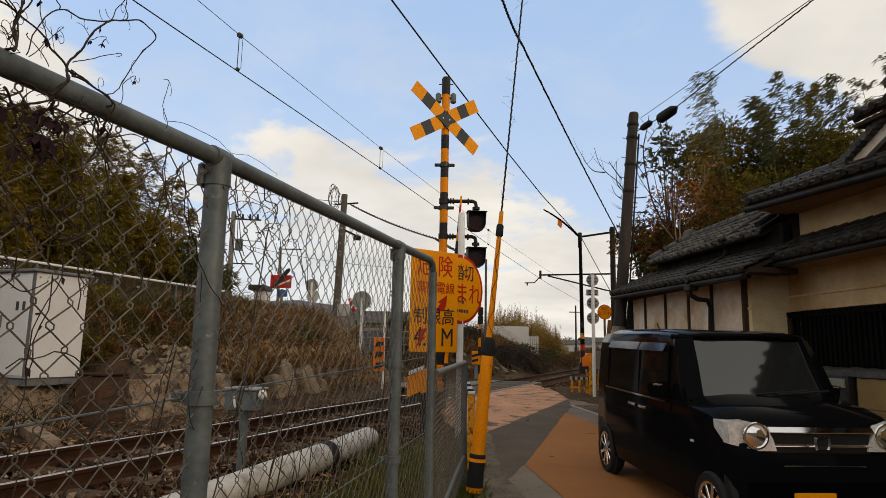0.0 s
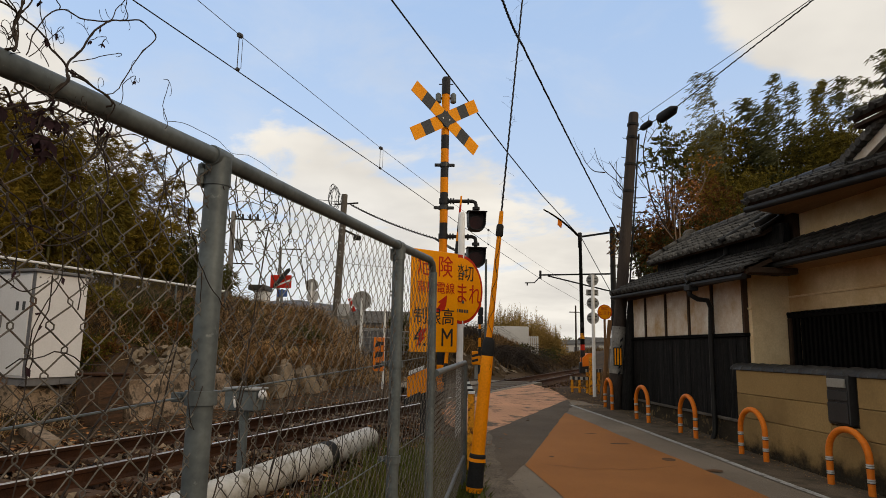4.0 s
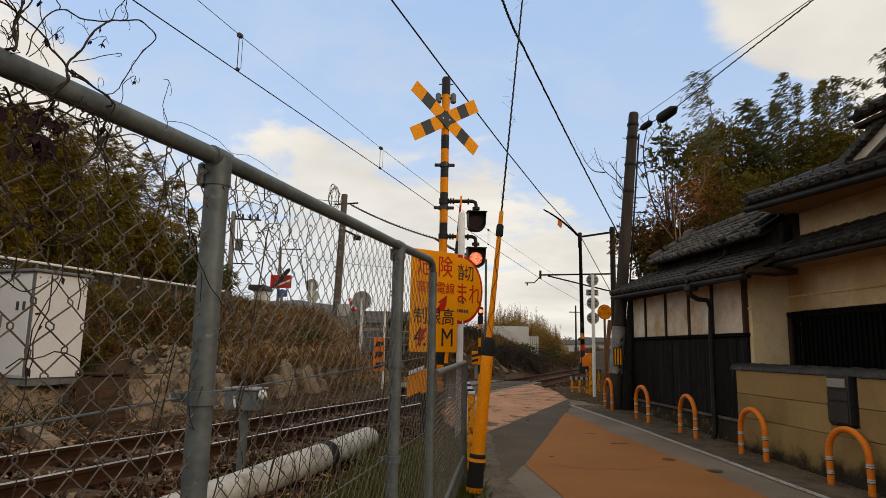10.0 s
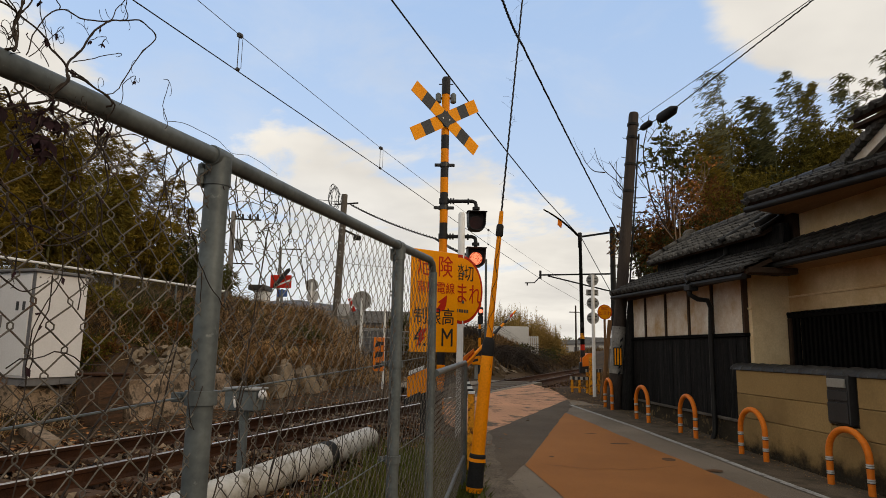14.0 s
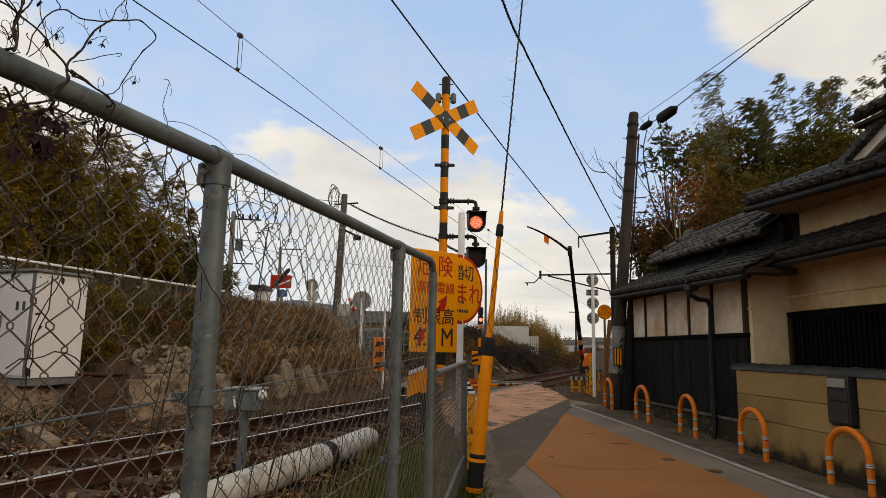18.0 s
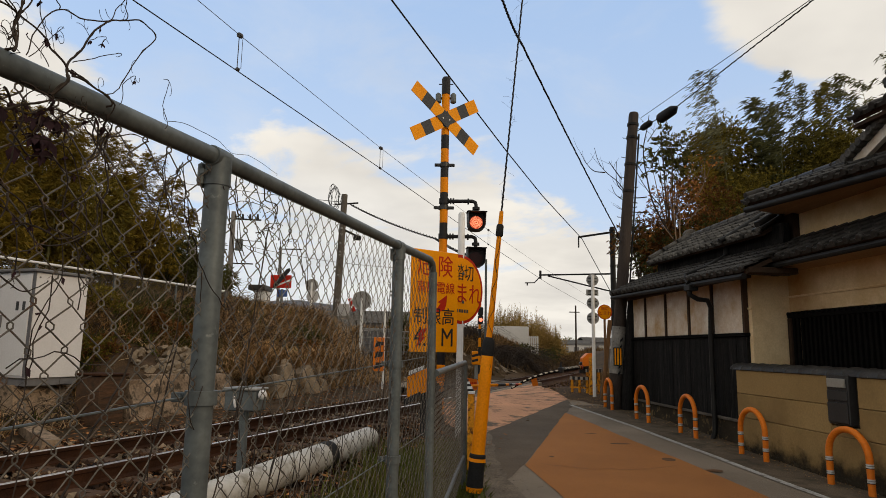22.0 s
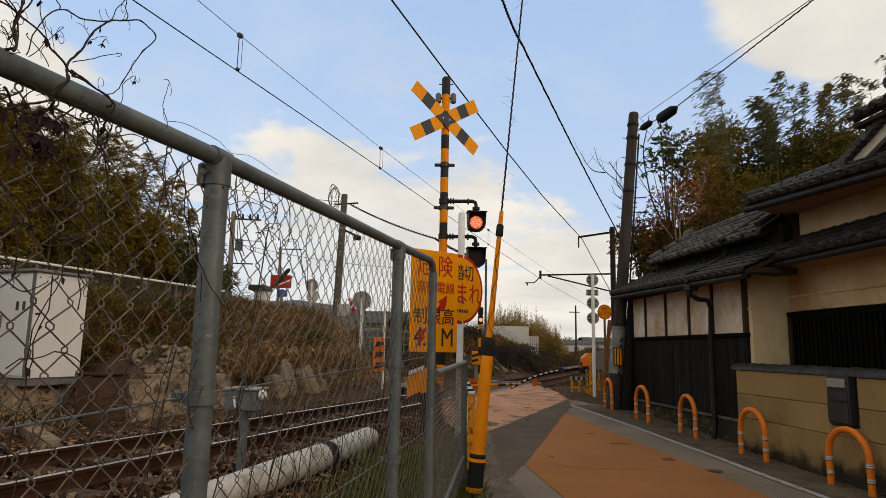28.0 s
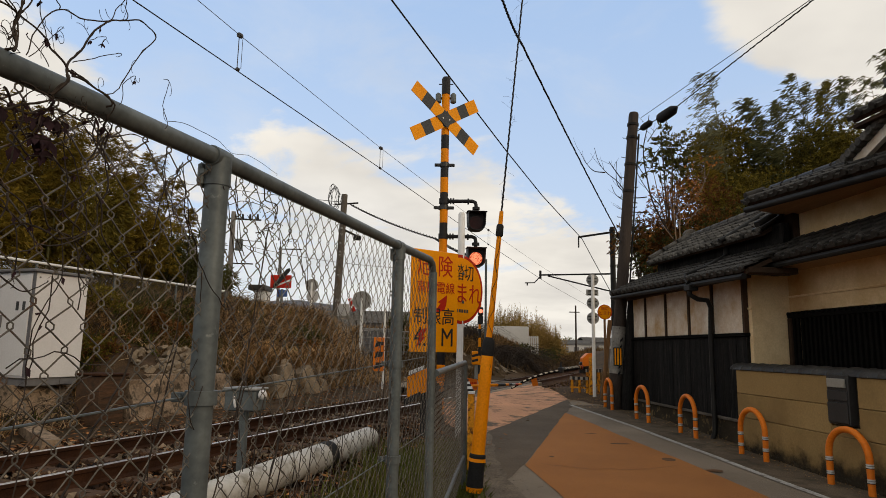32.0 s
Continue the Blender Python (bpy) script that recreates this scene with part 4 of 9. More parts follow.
part("foot_ring", Form().tube([along(0.098), along(0.112)], [0.082, 0.076], 20), "yellow", guy)
f = Form()
pts = []
for i in range(200):
    t = 0.96 + i * 0.0095
    p = A + (B - A) * t
    pts.append(p + Vector((0.003 * sin(i * 2.1), 0.003 * cos(i * 2.1), 0)))
f.tube(pts, 0.0095, 6)
part("stay_wire", f, "cable", guy, "stranded stay wire with withered creeper")
f = Form()
for i in range(26):
    p = A + (B - A) * rnd(1.0, 1.9)
    q = [p + Vector((rnd(-0.02, 0.02), 0, 0))]
    d = Vector((rnd(-0.06, 0.06), rnd(-0.04, 0.04), rnd(-0.05, 0.09)))
    for _ in range(4):
        q.append(q[-1] + d * 0.4 + Vector((rnd(-0.012, 0.012), 0, rnd(-0.012, 0.012))))
    f.tube(q, 0.0012, 3, cap=False)
pts = [along(0.52)]
for i in range(40):
    t = 0.40 + i * 0.013
    pts.append(along(t) + Vector((0.052 * sin(i * 0.75) * (1.1 - t), -0.056 * (1.1 - t) - 0.01, 0)))
f.tube(pts[1:], 0.003, 4, cap=False)
part("creeper", f, "vine", guy, "withered creeper")

# yellow and black striped marker post with a white-striped cap, beside the low fence
marker = empty("marker_post", pose(0.345, 7.25, 0.16), "rusty yellow marker plate with a striped cap", "marker post")
part("plate", Form().box(-0.040, 0.034, -0.02, 0.02, 0, 0.86, 0.006), "rusty_yellow", marker)
for i in range(6):
    part("cap_stripe", Form().box(-0.035, 0.035, -0.03, 0.03, 0.86 + i * 0.024, 0.884 + i * 0.024, 0.0), ("white", "black")[i % 2], marker, smooth=False,
         m=pose(-0.012 * i, 0.05 * i, 0))


# ---------------------------------------------------------------- boom gates
def stripes(parent, name, p, d, length, r0, r1, n, mats, lean=None, k0=0):
    """A bar in coloured lengths."""
    for i in range(n):
        a, b = i / n, (i + 1) / n
        part(name, Form().tube([(p + d * length * a), (p + d * length * b)], [r0 + (r1 - r0) * a, r0 + (r1 - r0) * b], 10), mats[(i + k0) % len(mats)], parent)


def boom_pose(heading, lift):
    """x of the boom points along its plan heading (degrees from y towards x), raised by lift degrees."""
    return pose(0, 0, 0, rz=90 - heading) @ pose(0, 0, 0, ry=-lift)


near_gate = empty("boom_gate", Matrix.Translation((0.05, 9.8, 0.26)), "yellow boom gate machine by the signal with an orange-skirted boom", "boom gate", "boom gates")
f = Form().loft([[(x, y, z) for x, z in ((-0.54, 0.48), (-0.30, 0.60), (-0.20, 0.62), (-0.20, 0.97), (-0.30, 0.93), (-0.54, 0.82))] for y in (-0.12, 0.25)])
part("machine_box", f, "yellow", near_gate)
part("side_plate", Form().box(-0.10, -0.02, -0.14, 0.22, 0.0, 0.62, 0.01), "rail_rust", near_gate)
part("shaft_cover", Form().box(-0.10, 0.0, -0.15, 0.22, 0.62, 0.76, 0.015), "yellow", near_gate)
part("lid", Form().loft([[(x, y, z) for x, z in ((-0.52, 0.85), (-0.30, 0.94), (-0.30, 0.99), (-0.52, 0.90))] for y in (-0.13, 0.26)]), "white", near_gate)
part("weight", Form().loft([[(x, y, z) for x, z in ((-0.58, 0.40), (-0.34, 0.56), (-0.34, 0.62), (-0.58, 0.50))] for y in (-0.13, 0.26)]), "black", near_gate)
part("pedestal", Form().box(-0.34, -0.06, -0.06, 0.18, -0.1, 0.62, 0.01), "black", near_gate)
near_boom = part("boom", Form().tube([(-0.25, 0, 0), (0.35, 0, 0)], 0.035, 10), "black", near_gate, m=Matrix.Translation((0, 0, 0.68)))
stripes(near_boom, "boom_stripe", Vector((0.35, 0, 0)), Vector((1, 0, 0)), 0.62, 0.03, 0.027, 3, ("yellow", "black"))
stripes(near_boom, "boom_stripe", Vector((0.97, 0, 0)), Vector((1, 0, 0)), 0.98, 0.027, 0.024, 2, ("yellow", "yellow"))
part("boom_band", Form().tube([(1.95, 0, 0), (2.13, 0, 0)], 0.028, 10), "black", near_boom)
stripes(near_boom, "boom_stripe", Vector((2.13, 0, 0)), Vector((1, 0, 0)), 0.93, 0.024, 0.016, 6, ("black", "yellow", "black", "slot", "red", "yellow"))
f = Form().loft([[(x, y, z) for x, z in ((0.58, 0.10), (0.80, 0.13), (1.14, 0.10), (1.14, -0.06), (0.98, -0.08), (0.78, -0.07), (0.58, -0.09))] for y in (-0.006, 0.006)])
part("skirt", f, "arch", near_boom, "hanging orange warning cloth")
f = Form()
for i in range(8):
    f.box(0.62 + i * 0.063, 0.66 + i * 0.063, -0.010, 0.010, 0.0, 0.06)
part("skirt_print", f, "red", near_boom)
f = Form().disc(0, -0.03, 0, 0.07, 0.06, 16, m=Matrix.Translation((-0.25, 0, 0)))
part("counterweight", f, "black", near_boom)

def top_stripes(parent, p, d, length, r0, r1, n, mats, up=Vector((0, 0, 1)), bend=None):
    """Reflective lengths that cover only the upper half of a bar."""
    side = d.cross(up).normalized()
    for i in range(0, n):
        if mats[i % len(mats)] is None:
            continue
        rows = []
        for t in (i / n, (i + 1) / n):
            r, c = r0 + (r1 - r0) * t + 0.002, p + d * length * t
            if bend:
                c = bend(c.x)
            rows.append([tuple(c + side * r * cos(a) + up * r * sin(a)) for a in np.linspace(0.25, pi - 0.25, 9)])
        part("boom_stripe", Form().loft(rows, cap=False, closed=False), mats[i % len(mats)], parent)


right_gate = empty("boom_gate", Matrix.Translation((3.808, 17.5, 0.43)), "orange boom gate machine with a long jointed striped boom", "boom gate", "boom gates")
part("machine_box", Form().box(0.02, 0.28, -0.14, 0.16, 0.50, 0.80, 0.03), "black", right_gate)
f = Form().loft([[(x, y, z) for x, z in ((-0.04, 0.68), (0.30, 0.72), (0.30, 0.96), (0.24, 1.04), (0.10, 1.03), (-0.04, 0.90))] for y in (-0.16, 0.18)])
part("cover", f, "arch", right_gate, "orange machine cover")
part("pedestal", Form().box(0.10, 0.34, -0.08, 0.14, 0.0, 0.40, 0.01), "black", right_gate)
part("joint_box", Form().box(-0.10, 0.06, -0.10, 0.10, 0.50, 0.80, 0.02), "black", right_gate)
right_boom = part("boom", Form().tube([(-0.1, 0, 0), (0.3, 0, 0)], 0.045, 10), "black", right_gate, m=Matrix.Translation((0, 0, 0.665)))
stripes(right_boom, "boom_stripe", Vector((0.3, 0, 0)), Vector((1, 0, 0)), 0.9, 0.060, 0.054, 6, ("black", "red", "near_black", "rusty_yellow", "near_black", "black"))
part("lower_length", Form().tube([(1.2, 0, 0), (3.42, 0, 0)], [0.054, 0.042], 12), "near_black", right_boom)
top_stripes(right_boom, Vector((1.2, 0, 0)), Vector((1, 0, 0)), 2.2, 0.054, 0.042, 23, ("boom_cream", None))
f = Form().box(3.38, 3.62, -0.05, 0.05, -0.06, 0.06, 0.015).tube([(3.5, 0, 0), (3.5, 0, 0.18)], [0.04, 0.012], 8)
part("joint", f, "black", right_boom)
upper = part("upper_boom", Form().tube([(0, 0, 0), (0.12, 0, 0)], 0.032, 10), "black", right_boom, m=Matrix.Translation((3.5, 0, 0)))
# the tip droops a little
def bend(x):
    return Vector((x, 0, 0.055 - 0.055 * ((x - 0.86) / 0.74) ** 2))


part("tip_length", Form().tube([bend(0.12 + k * 0.148) for k in range(11)], [0.032 - 0.0014 * k for k in range(11)], 10), "near_black", upper)
top_stripes(upper, Vector((0.12, 0, 0)), Vector((1, 0, 0)), 1.48, 0.032, 0.018, 17, ("boom_cream", None), bend=bend)
f = Form().loft([[(x, y, z) for x, z in ((0.82, 0.05), (1.00, 0.05), (0.97, -0.12), (0.80, -0.14))] for y in (-0.004, 0.004)])
part("flag", f, "arch", upper, "hanging orange flag")

# far crossing posts, partly seen beyond the railway
fs = empty("far_crossing_signal", Matrix.Translation((1.30, 22.0, 0.40)), "distant black and yellow crossing signal with small red lamps", "crossing signal")
banded_post("post_band", fs, 0, 0, 0, 3.0, 0.047, [0.3] * 12, 1, n=12)
FAR_LAMPS = []
for z in (2.39, 2.10):
    housing = part("lamp_housing", Form().tube([(0.02, -0.02, z - 0.15), (0.02, -0.02, z - 0.12), (0.02, -0.02, z + 0.12), (0.02, -0.02, z + 0.15)], [0.05, 0.095, 0.095, 0.05], 14), "black", fs)
    FAR_LAMPS.append(part("glowing_lens", Form().disc(0.02, 0, z, 0.062, 0.006, 20), "lens_red", housing, "glowing red lens", m=pose(0, -0.06, 0)))
part("pipe", Form().tube([(0.20, 0.1, 0), (0.20, 0.1, 4.2)], 0.04, 10), "galv", fs)
fg = empty("boom_gate", pose(1.30, 24.0, 0.44), "distant yellow boom gate machine beyond the railway", "boom gate", "boom gates")
part("machine_box", Form().box(-0.16, 0.10, -0.2, 0.2, 0.52, 1.0, 0.02), "yellow", fg)
for z in (0.60, 0.78):
    part("black_stripe", Form().loft([[(-0.164, -0.204, z), (-0.164, -0.204, z + 0.09), (0.104, -0.204, z + 0.16), (0.104, -0.204, z + 0.07)], [(-0.164, -0.198, z), (-0.164, -0.198, z + 0.09), (0.104, -0.198, z + 0.16), (0.104, -0.198, z + 0.07)]]), "black", fg)
part("pedestal", Form().box(-0.06, 0.06, -0.1, 0.1, 0.0, 0.53, 0.01), "galv_pale", fg)
hazard = empty("hazard_plate", Matrix.Translation((-1.62, 17.0, 0.45)), "orange hazard plate with black patches beyond the track", "marker post")
part("plate", Form().box(-0.14, 0.14, -0.02, 0.02, 0.45, 1.32, 0.005), "arch", hazard)
part("post", Form().tube([(0.12, 0.03, 0), (0.12, 0.03, 2.1)], 0.03, 8), "white", hazard)
f = Form()
for a, b in ((0.50, 0.66), (0.78, 0.94), (1.06, 1.20)):
    f.loft([[(x, y, z) for x, z in ((-0.12, a), (0.10, a + 0.06), (0.13, b), (-0.05, b + 0.02))] for y in (-0.026, -0.022)])
part("hazard_mark", f, "black", hazard)


# ---------------------------------------------------------------- the old house
HOUSE_TURN = radians(-4.3)
HU, HV = Vector((sin(HOUSE_TURN), cos(HOUSE_TURN), 0)), Vector((cos(HOUSE_TURN), -sin(HOUSE_TURN), 0))
# x runs along the street towards the viewer, y away from the street
HOUSE = Matrix(((-HU.x, HV.x, 0, 4.05), (-HU.y, HV.y, 0, 8.85), (0, 0, 1, 0), (0, 0, 0, 1)))
SIZE = 1.045
HOUSE = Matrix.Translation(CAMERA) @ Matrix.Scale(SIZE, 4) @ Matrix.Translation(-Vector(CAMERA)) @ HOUSE
house = empty("old_house", HOUSE, "old Japanese house with dark boarding, stained plaster and smoked tile roofs", "house")


def tile_mesh(end):
    f = Form()
    prof = [(x * 0.76, z) for x, z in ((0.0, 0.020), (0.05, -0.004), (0.11, -0.008), (0.17, 0.002), (0.205, 0.034), (0.24, 0.052), (0.275, 0.036), (0.285, 0.020))]
    low = [(x, 0.0, z + 0.034) for x, z in prof]
    back = [(x, 0.235, z + 0.004) for x, z in prof]
    under = [(x, 0.0, z + 0.012) for x, z in prof]
    n = len(prof)
    f.add(low + back + under, [(i, i + 1, n + i + 1, n + i) for i in range(n - 1)] + [(2 * n + i, 2 * n + i + 1, i + 1, i) for i in range(n - 1)])
    if end:
        f.disc(0.182, -0.022, 0.035, 0.043, 0.05, 12, bevel=0.006)
        f.box(0.0, 0.14, -0.004, 0.012, -0.012, 0.022)
    return f


TILES = {(e, c): mesh_of(tile_mesh(e), "roof_tile", c) for e in (0, 1) for c in ("tile", "tile_old")}


def tiled_roof(name, x0, x1, y0, z0, y1, z1, kind, deck=0.05, label="", tilt=0.0):
    """A slope of pan tiles from the eave (y0, z0) up to (y1, z1)."""
    run, up = y1 - y0, z1 - z0
    length, a = sqrt(run * run + up * up), math.degrees(atan2(up, run))
    f = Form().box(x0 + 0.02, x1 - 0.02, 0.03, length, -deck, 0.0)
    m = pose(x0, y0, z0, ry=tilt) @ pose(-x0, 0, 0) @ pose(0, 0, 0, rx=a)
    deck_ob = part(name, f, "timber", house, label, m=m, smooth=False)
    rows, cols = max(1, int(round(length / 0.19))), max(1, int(round((x1 - x0) / 0.201)))
    step, pitch = length / rows, (x1 - x0) / cols
    for j in range(rows):
        for i in range(cols):
            part("roof_tile", TILES[(1 if j == 0 else 0, kind)], kind, deck_ob,
                 m=pose(x0 + i * pitch, j * step + rnd(-0.006, 0.006), 0.002 + rnd(0, 0.004), rz=rnd(-0.8, 0.8)))
    return deck_ob


def ridge(name, p0, p1, layers=3, r=0.075, kind="tile_old"):
    p0, p1 = Vector(p0), Vector(p1)
    d = (p1 - p0)
    n = max(1, int(d.length / 0.28))
    base = part(name, Form().tube([p0 - Vector((0, 0, 0.02)), p1 - Vector((0, 0, 0.02))], 0.05, 6), kind, house)
    turn = d.to_track_quat("X", "Z").to_matrix().to_4x4()
    for k in range(layers):
        w = 0.13 - 0.012 * k
        part("ridge_course", Form().box(0, d.length, -w, w, 0.045 * k, 0.045 * k + 0.036, 0.006), kind, base, m=Matrix.Translation(p0) @ turn)
    cap = mesh_of(Form().tube([(0, 0, 0), (0.27, 0, 0), (0.28, 0, 0)], [r, r * 0.94, r * 1.03], 12), "ridge_tile", kind, True)
    for i in range(n):
        part("ridge_tile", cap, kind, base, m=Matrix.Translation(p0 + d * (i / n) + Vector((0, 0, 0.045 * layers + 0.02))) @ turn)
    return base


# the boarded wing: foundation, sill, boards, plaster fields between posts
part("foundation", Form().box(-4.1, 0.2, 0.0, 0.25, 0.1, 0.60, 0.01), "mould", house)
part("sill", Form().box(-4.12, 0.22, -0.035, 0.05, 0.60, 0.635, 0.004), "timber_grey", house, "pale weathered sill")
part("back_wall", Form().box(-4.1, 0.2, 0.06, 0.16, 0.6, 2.62), "wood_dark", house)
x = -4.1
while x < 0.19:
    w = min(rnd(0.15, 0.20), 0.2 - x)
    o = rnd(0.0, 0.006)
    part("board", Form().box(x + 0.002, x + w - 0.002, 0.008 - o, 0.05, 0.637, 1.74, 0.003), "wood_dark", house)
    x += w
part("rail_beam", Form().box(-4.12, 0.22, -0.03, 0.06, 1.745, 1.79, 0.005), "near_black", house)
posts = [-4.09, -3.24, -2.34, -1.46, -0.70, 0.17]
for x in posts:
    part("wall_post", Form().box(x - 0.03, x + 0.03, -0.012, 0.06, 1.79, 2.62, 0.004), "timber", house)
for a, b in zip(posts, posts[1:]):
    part("plaster_panel", Form().box(a + 0.032, b - 0.032, 0.012, 0.06, 1.795, 2.60, 0.003), "plaster_white", house)
f = Form().box(-4.1, -4.0, 0.06, 5.0, 0.1, 2.9).box(-4.1, 4.5, 4.9, 5.0, 0.1, 3.2)
part("rear_wall", f, "plaster_cream", house)
part("wall_band", Form().box(-3.4, 0.6, 0.34, 0.44, 2.55, 3.22), "wood_dark", house)
part("eave_beam", Form().box(-4.2, 0.3, -0.06, 0.06, 2.52, 2.60, 0.006), "timber", house)
# drain pipe and hopper
f = Form().tube([(-0.505, -0.430, 2.502), (-0.503, -0.420, 2.346), (-0.512, -0.300, 2.284), (-0.524, -0.150, 2.272), (-0.552, -0.090, 2.169), (-0.625, -0.070, 1.803), (-0.625, -0.070, 0.420), (-0.605, -0.120, 0.300)], 0.036, 10)
f.box(-0.595, -0.415, -0.47, -0.33, 2.40, 2.49, 0.01)
part("drain_pipe", f, "metal_dark", house)
part("roof_drain", Form().tube([(-0.636, 0.828, 3.606), (-0.539, 0.460, 3.385), (-0.457, 0.136, 3.191), (-0.457, 0.036, 3.141)], 0.038, 10).tube([(-0.766, 0.309, 3.189), (-0.766, 0.289, 2.969), (-0.529, -0.166, 2.748), (-0.717, -0.373, 2.654), (-0.505, -0.430, 2.502)], 0.038, 10), "metal_dark", house, "dark drain pipe lying on the tiles")
part("gutter", Form().tube([(-3.9, -0.40, 2.56), (0.93, -0.40, 2.46)], 0.038, 8), "metal_dark", house)
tiled_roof("pent_roof", -3.95, 0.95, -0.42, 2.62, 0.36, 2.99, "tile", label="smoked tile pent roof over the boarded wall", tilt=1.2)
tiled_roof("wing_roof", -3.42, 0.40, 0.16, 3.17, 1.05, 3.70, "tile_old", label="weathered tile roof of the wing", tilt=0.9)
ridge("wing_ridge", (-3.5, 1.08, 3.66), (0.4, 1.08, 3.68), 2, 0.065)
f = Form().disc(0, -0.06, 0, 0.13, 0.14, 14, bevel=0.02).box(-0.18, 0.18, -0.05, 0.05, -0.16, -0.04, 0.02)
part("ridge_end_tile", f, "tile_old", house, m=pose(-3.56, 1.08, 3.80, rz=90))
part("rear_slope", Form().loft([[(x, 1.05, 3.62), (x, 1.05, 3.66), (x, 4.9, 2.9), (x, 4.9, 2.85)] for x in (-3.4, 0.4)]), "tile_old", house)
ridge("verge", (0.34, 0.16, 3.16), (0.34, 1.05, 3.72), 1, 0.06, "tile")
ridge("far_verge", (-3.4, 0.18, 3.22), (-3.4, 1.05, 3.74), 1, 0.06, "tile_old")

# the main house nearer by
part("return_wall", Form().box(0.2, 0.28, 0.05, 0.66, 0.2, 2.56), "plaster_cream", house)
part("return_moulding", Form().box(0.192, 0.20, 0.045, 0.66, 2.10, 2.125, 0.003).box(0.18, 0.29, 0.032, 0.05, 2.10, 2.125, 0.003), "plaster_cream", house)
part("main_wall", Form().box(0.28, 7.5, 0.58, 0.68, 2.08, 2.9), "plaster_cream", house)
part("upper_wall", Form().box(0.60, 7.5, 0.582, 0.68, 2.9, 3.5), "plaster_cream", house)
part("window_jamb", Form().box(0.28, 0.36, 0.58, 0.68, 1.30, 2.08), "plaster_cream", house)
part("lower_wall", Form().box(0.28, 7.5, 0.58, 0.68, 0.2, 1.30), "plaster_cream", house)
part("wall_moulding", Form().box(0.2, 7.5, 0.562, 0.58, 2.26, 2.285, 0.003), "plaster_cream", house)
# a near-black sheet stands in for the shade of the room behind the lattice
part("window_recess", Form().box(0.36, 7.5, 0.72, 0.76, 1.25, 2.12), "near_black", house)
part("lattice_head", Form().box(0.33, 7.5, 0.50, 0.60, 1.985, 2.035, 0.006), "near_black", house)
part("lattice_side", Form().box(0.33, 0.39, 0.50, 0.60, 1.30, 1.985, 0.006), "timber", house)
for i in range(72):
    part("lattice_cap", Form().disc(0.36 + i * 0.0985, 0.49, 2.042, 0.024, 0.09, 8), "near_black", house)
bar = mesh_of(Form().box(-0.018, 0.018, 0.51, 0.545, 1.30, 1.99, 0.004), "lattice_bar", "near_black")
for i in range(70):
    part("lattice_bar", bar, "near_black", house, m=pose(0.44 + i * 0.085, 0, 0))
knob = mesh_of(Form().tube([(0, 0.55, 2.035), (0, 0.55, 2.06)], 0.022, 6), "crest_knob", "near_black")
for i in range(60):
    part("crest_knob", knob, "near_black", house, m=pose(0.36 + i * 0.085, 0, 0))
tiled_roof("main_pent_roof", 0.50, 7.5, -0.02, 2.665, 0.60, 3.0, "tile", label="smoked tile pent roof over the lattice window")
part("eave_soffit", Form().box(0.5, 7.5, 0.03, 0.58, 2.605, 2.63), "soffit", house)
part("main_gutter", Form().tube([(0.2, 0.02, 2.605), (7.5, 0.02, 2.605)], 0.036, 8), "metal_dark", house)
part("dark_gable_end", Form().box(0.30, 0.598, 0.50, 0.6, 2.9, 3.4), "timber", house)
f = Form().box(0.72, 0.95, -0.34, 0.3, 2.50, 2.58, 0.01)
part("step_gable", f, "timber", house)
tiled_roof("main_roof", 0.38, 5.0, -0.05, 3.50, 0.36, 3.69, "tile", label="smoked tile main roof with round eave tiles", tilt=3.6)
part("upper_gutter", Form().tube([(0.40, -0.02, 3.42), (5.0, -0.02, 3.13)], 0.042, 10), "metal_dark", house)
part("main_soffit", Form().loft([[(x, 0.025, z), (x, 0.6, 3.345), (x, 0.6, 3.40), (x, 0.025, z + 0.04)] for x, z in ((0.42, 3.43), (5.0, 3.14))]), "soffit", house, "smooth brown soffit")

part("gable_board", Form().loft([[(x, 0.34, z), (x, 0.40, z), (x, 0.40, z + 0.12), (x, 0.34, z + 0.12)] for x, z in ((1.98, 3.56), (3.0, 4.01))]), "plaster_white", house, "white gable board under the verge")
part("gable_wall", Form().loft([[(x, 0.42, 3.5), (x, 0.5, 3.5), (x, 0.5, z), (x, 0.42, z)] for x, z in ((1.98, 3.60), (3.0, 4.04), (5.0, 4.04))]), "timber", house)
ridge("descending_ridge", (0.42, -0.03, 3.54), (0.42, 0.36, 3.68), 1, 0.05, "tile")
ridge("hip_ridge", (0.40, 0.36, 3.66), (1.98, 0.36, 3.61), 1, 0.055, "tile")
for k in range(10):
    x, z = 1.831 + 0.0831 * k, 3.660 + 0.0371 * k
    f = Form().disc(0, -0.07, 0, 0.052, 0.10, 14, bevel=0.008).tube([(0, 0.02, 0), (0, 0.34, 0.03)], 0.046, 10)
    part("verge_tile", f, "tile_old", house, m=pose(x, 0.33, z))
tiled_roof("upper_roof", 2.2, 7.5, 0.15, 4.02, 1.6, 4.75, "tile", label="upper tile roof of the house")
ridge("upper_ridge", (2.1, 1.0, 4.55), (7.5, 1.2, 4.75), 4, 0.09, "tile")
f = Form().disc(0, -0.08, 0, 0.15, 0.16, 14, bevel=0.02).box(-0.2, 0.2, -0.07, 0.07, -0.2, -0.05, 0.03)
part("ridge_end_tile", f, "tile", house, m=pose(2.05, 0.95, 4.70, rz=90))
f = Form().box(2.2, 7.5, 0.2, 0.9, 3.94, 3.98)
part("upper_soffit", f, "timber", house)

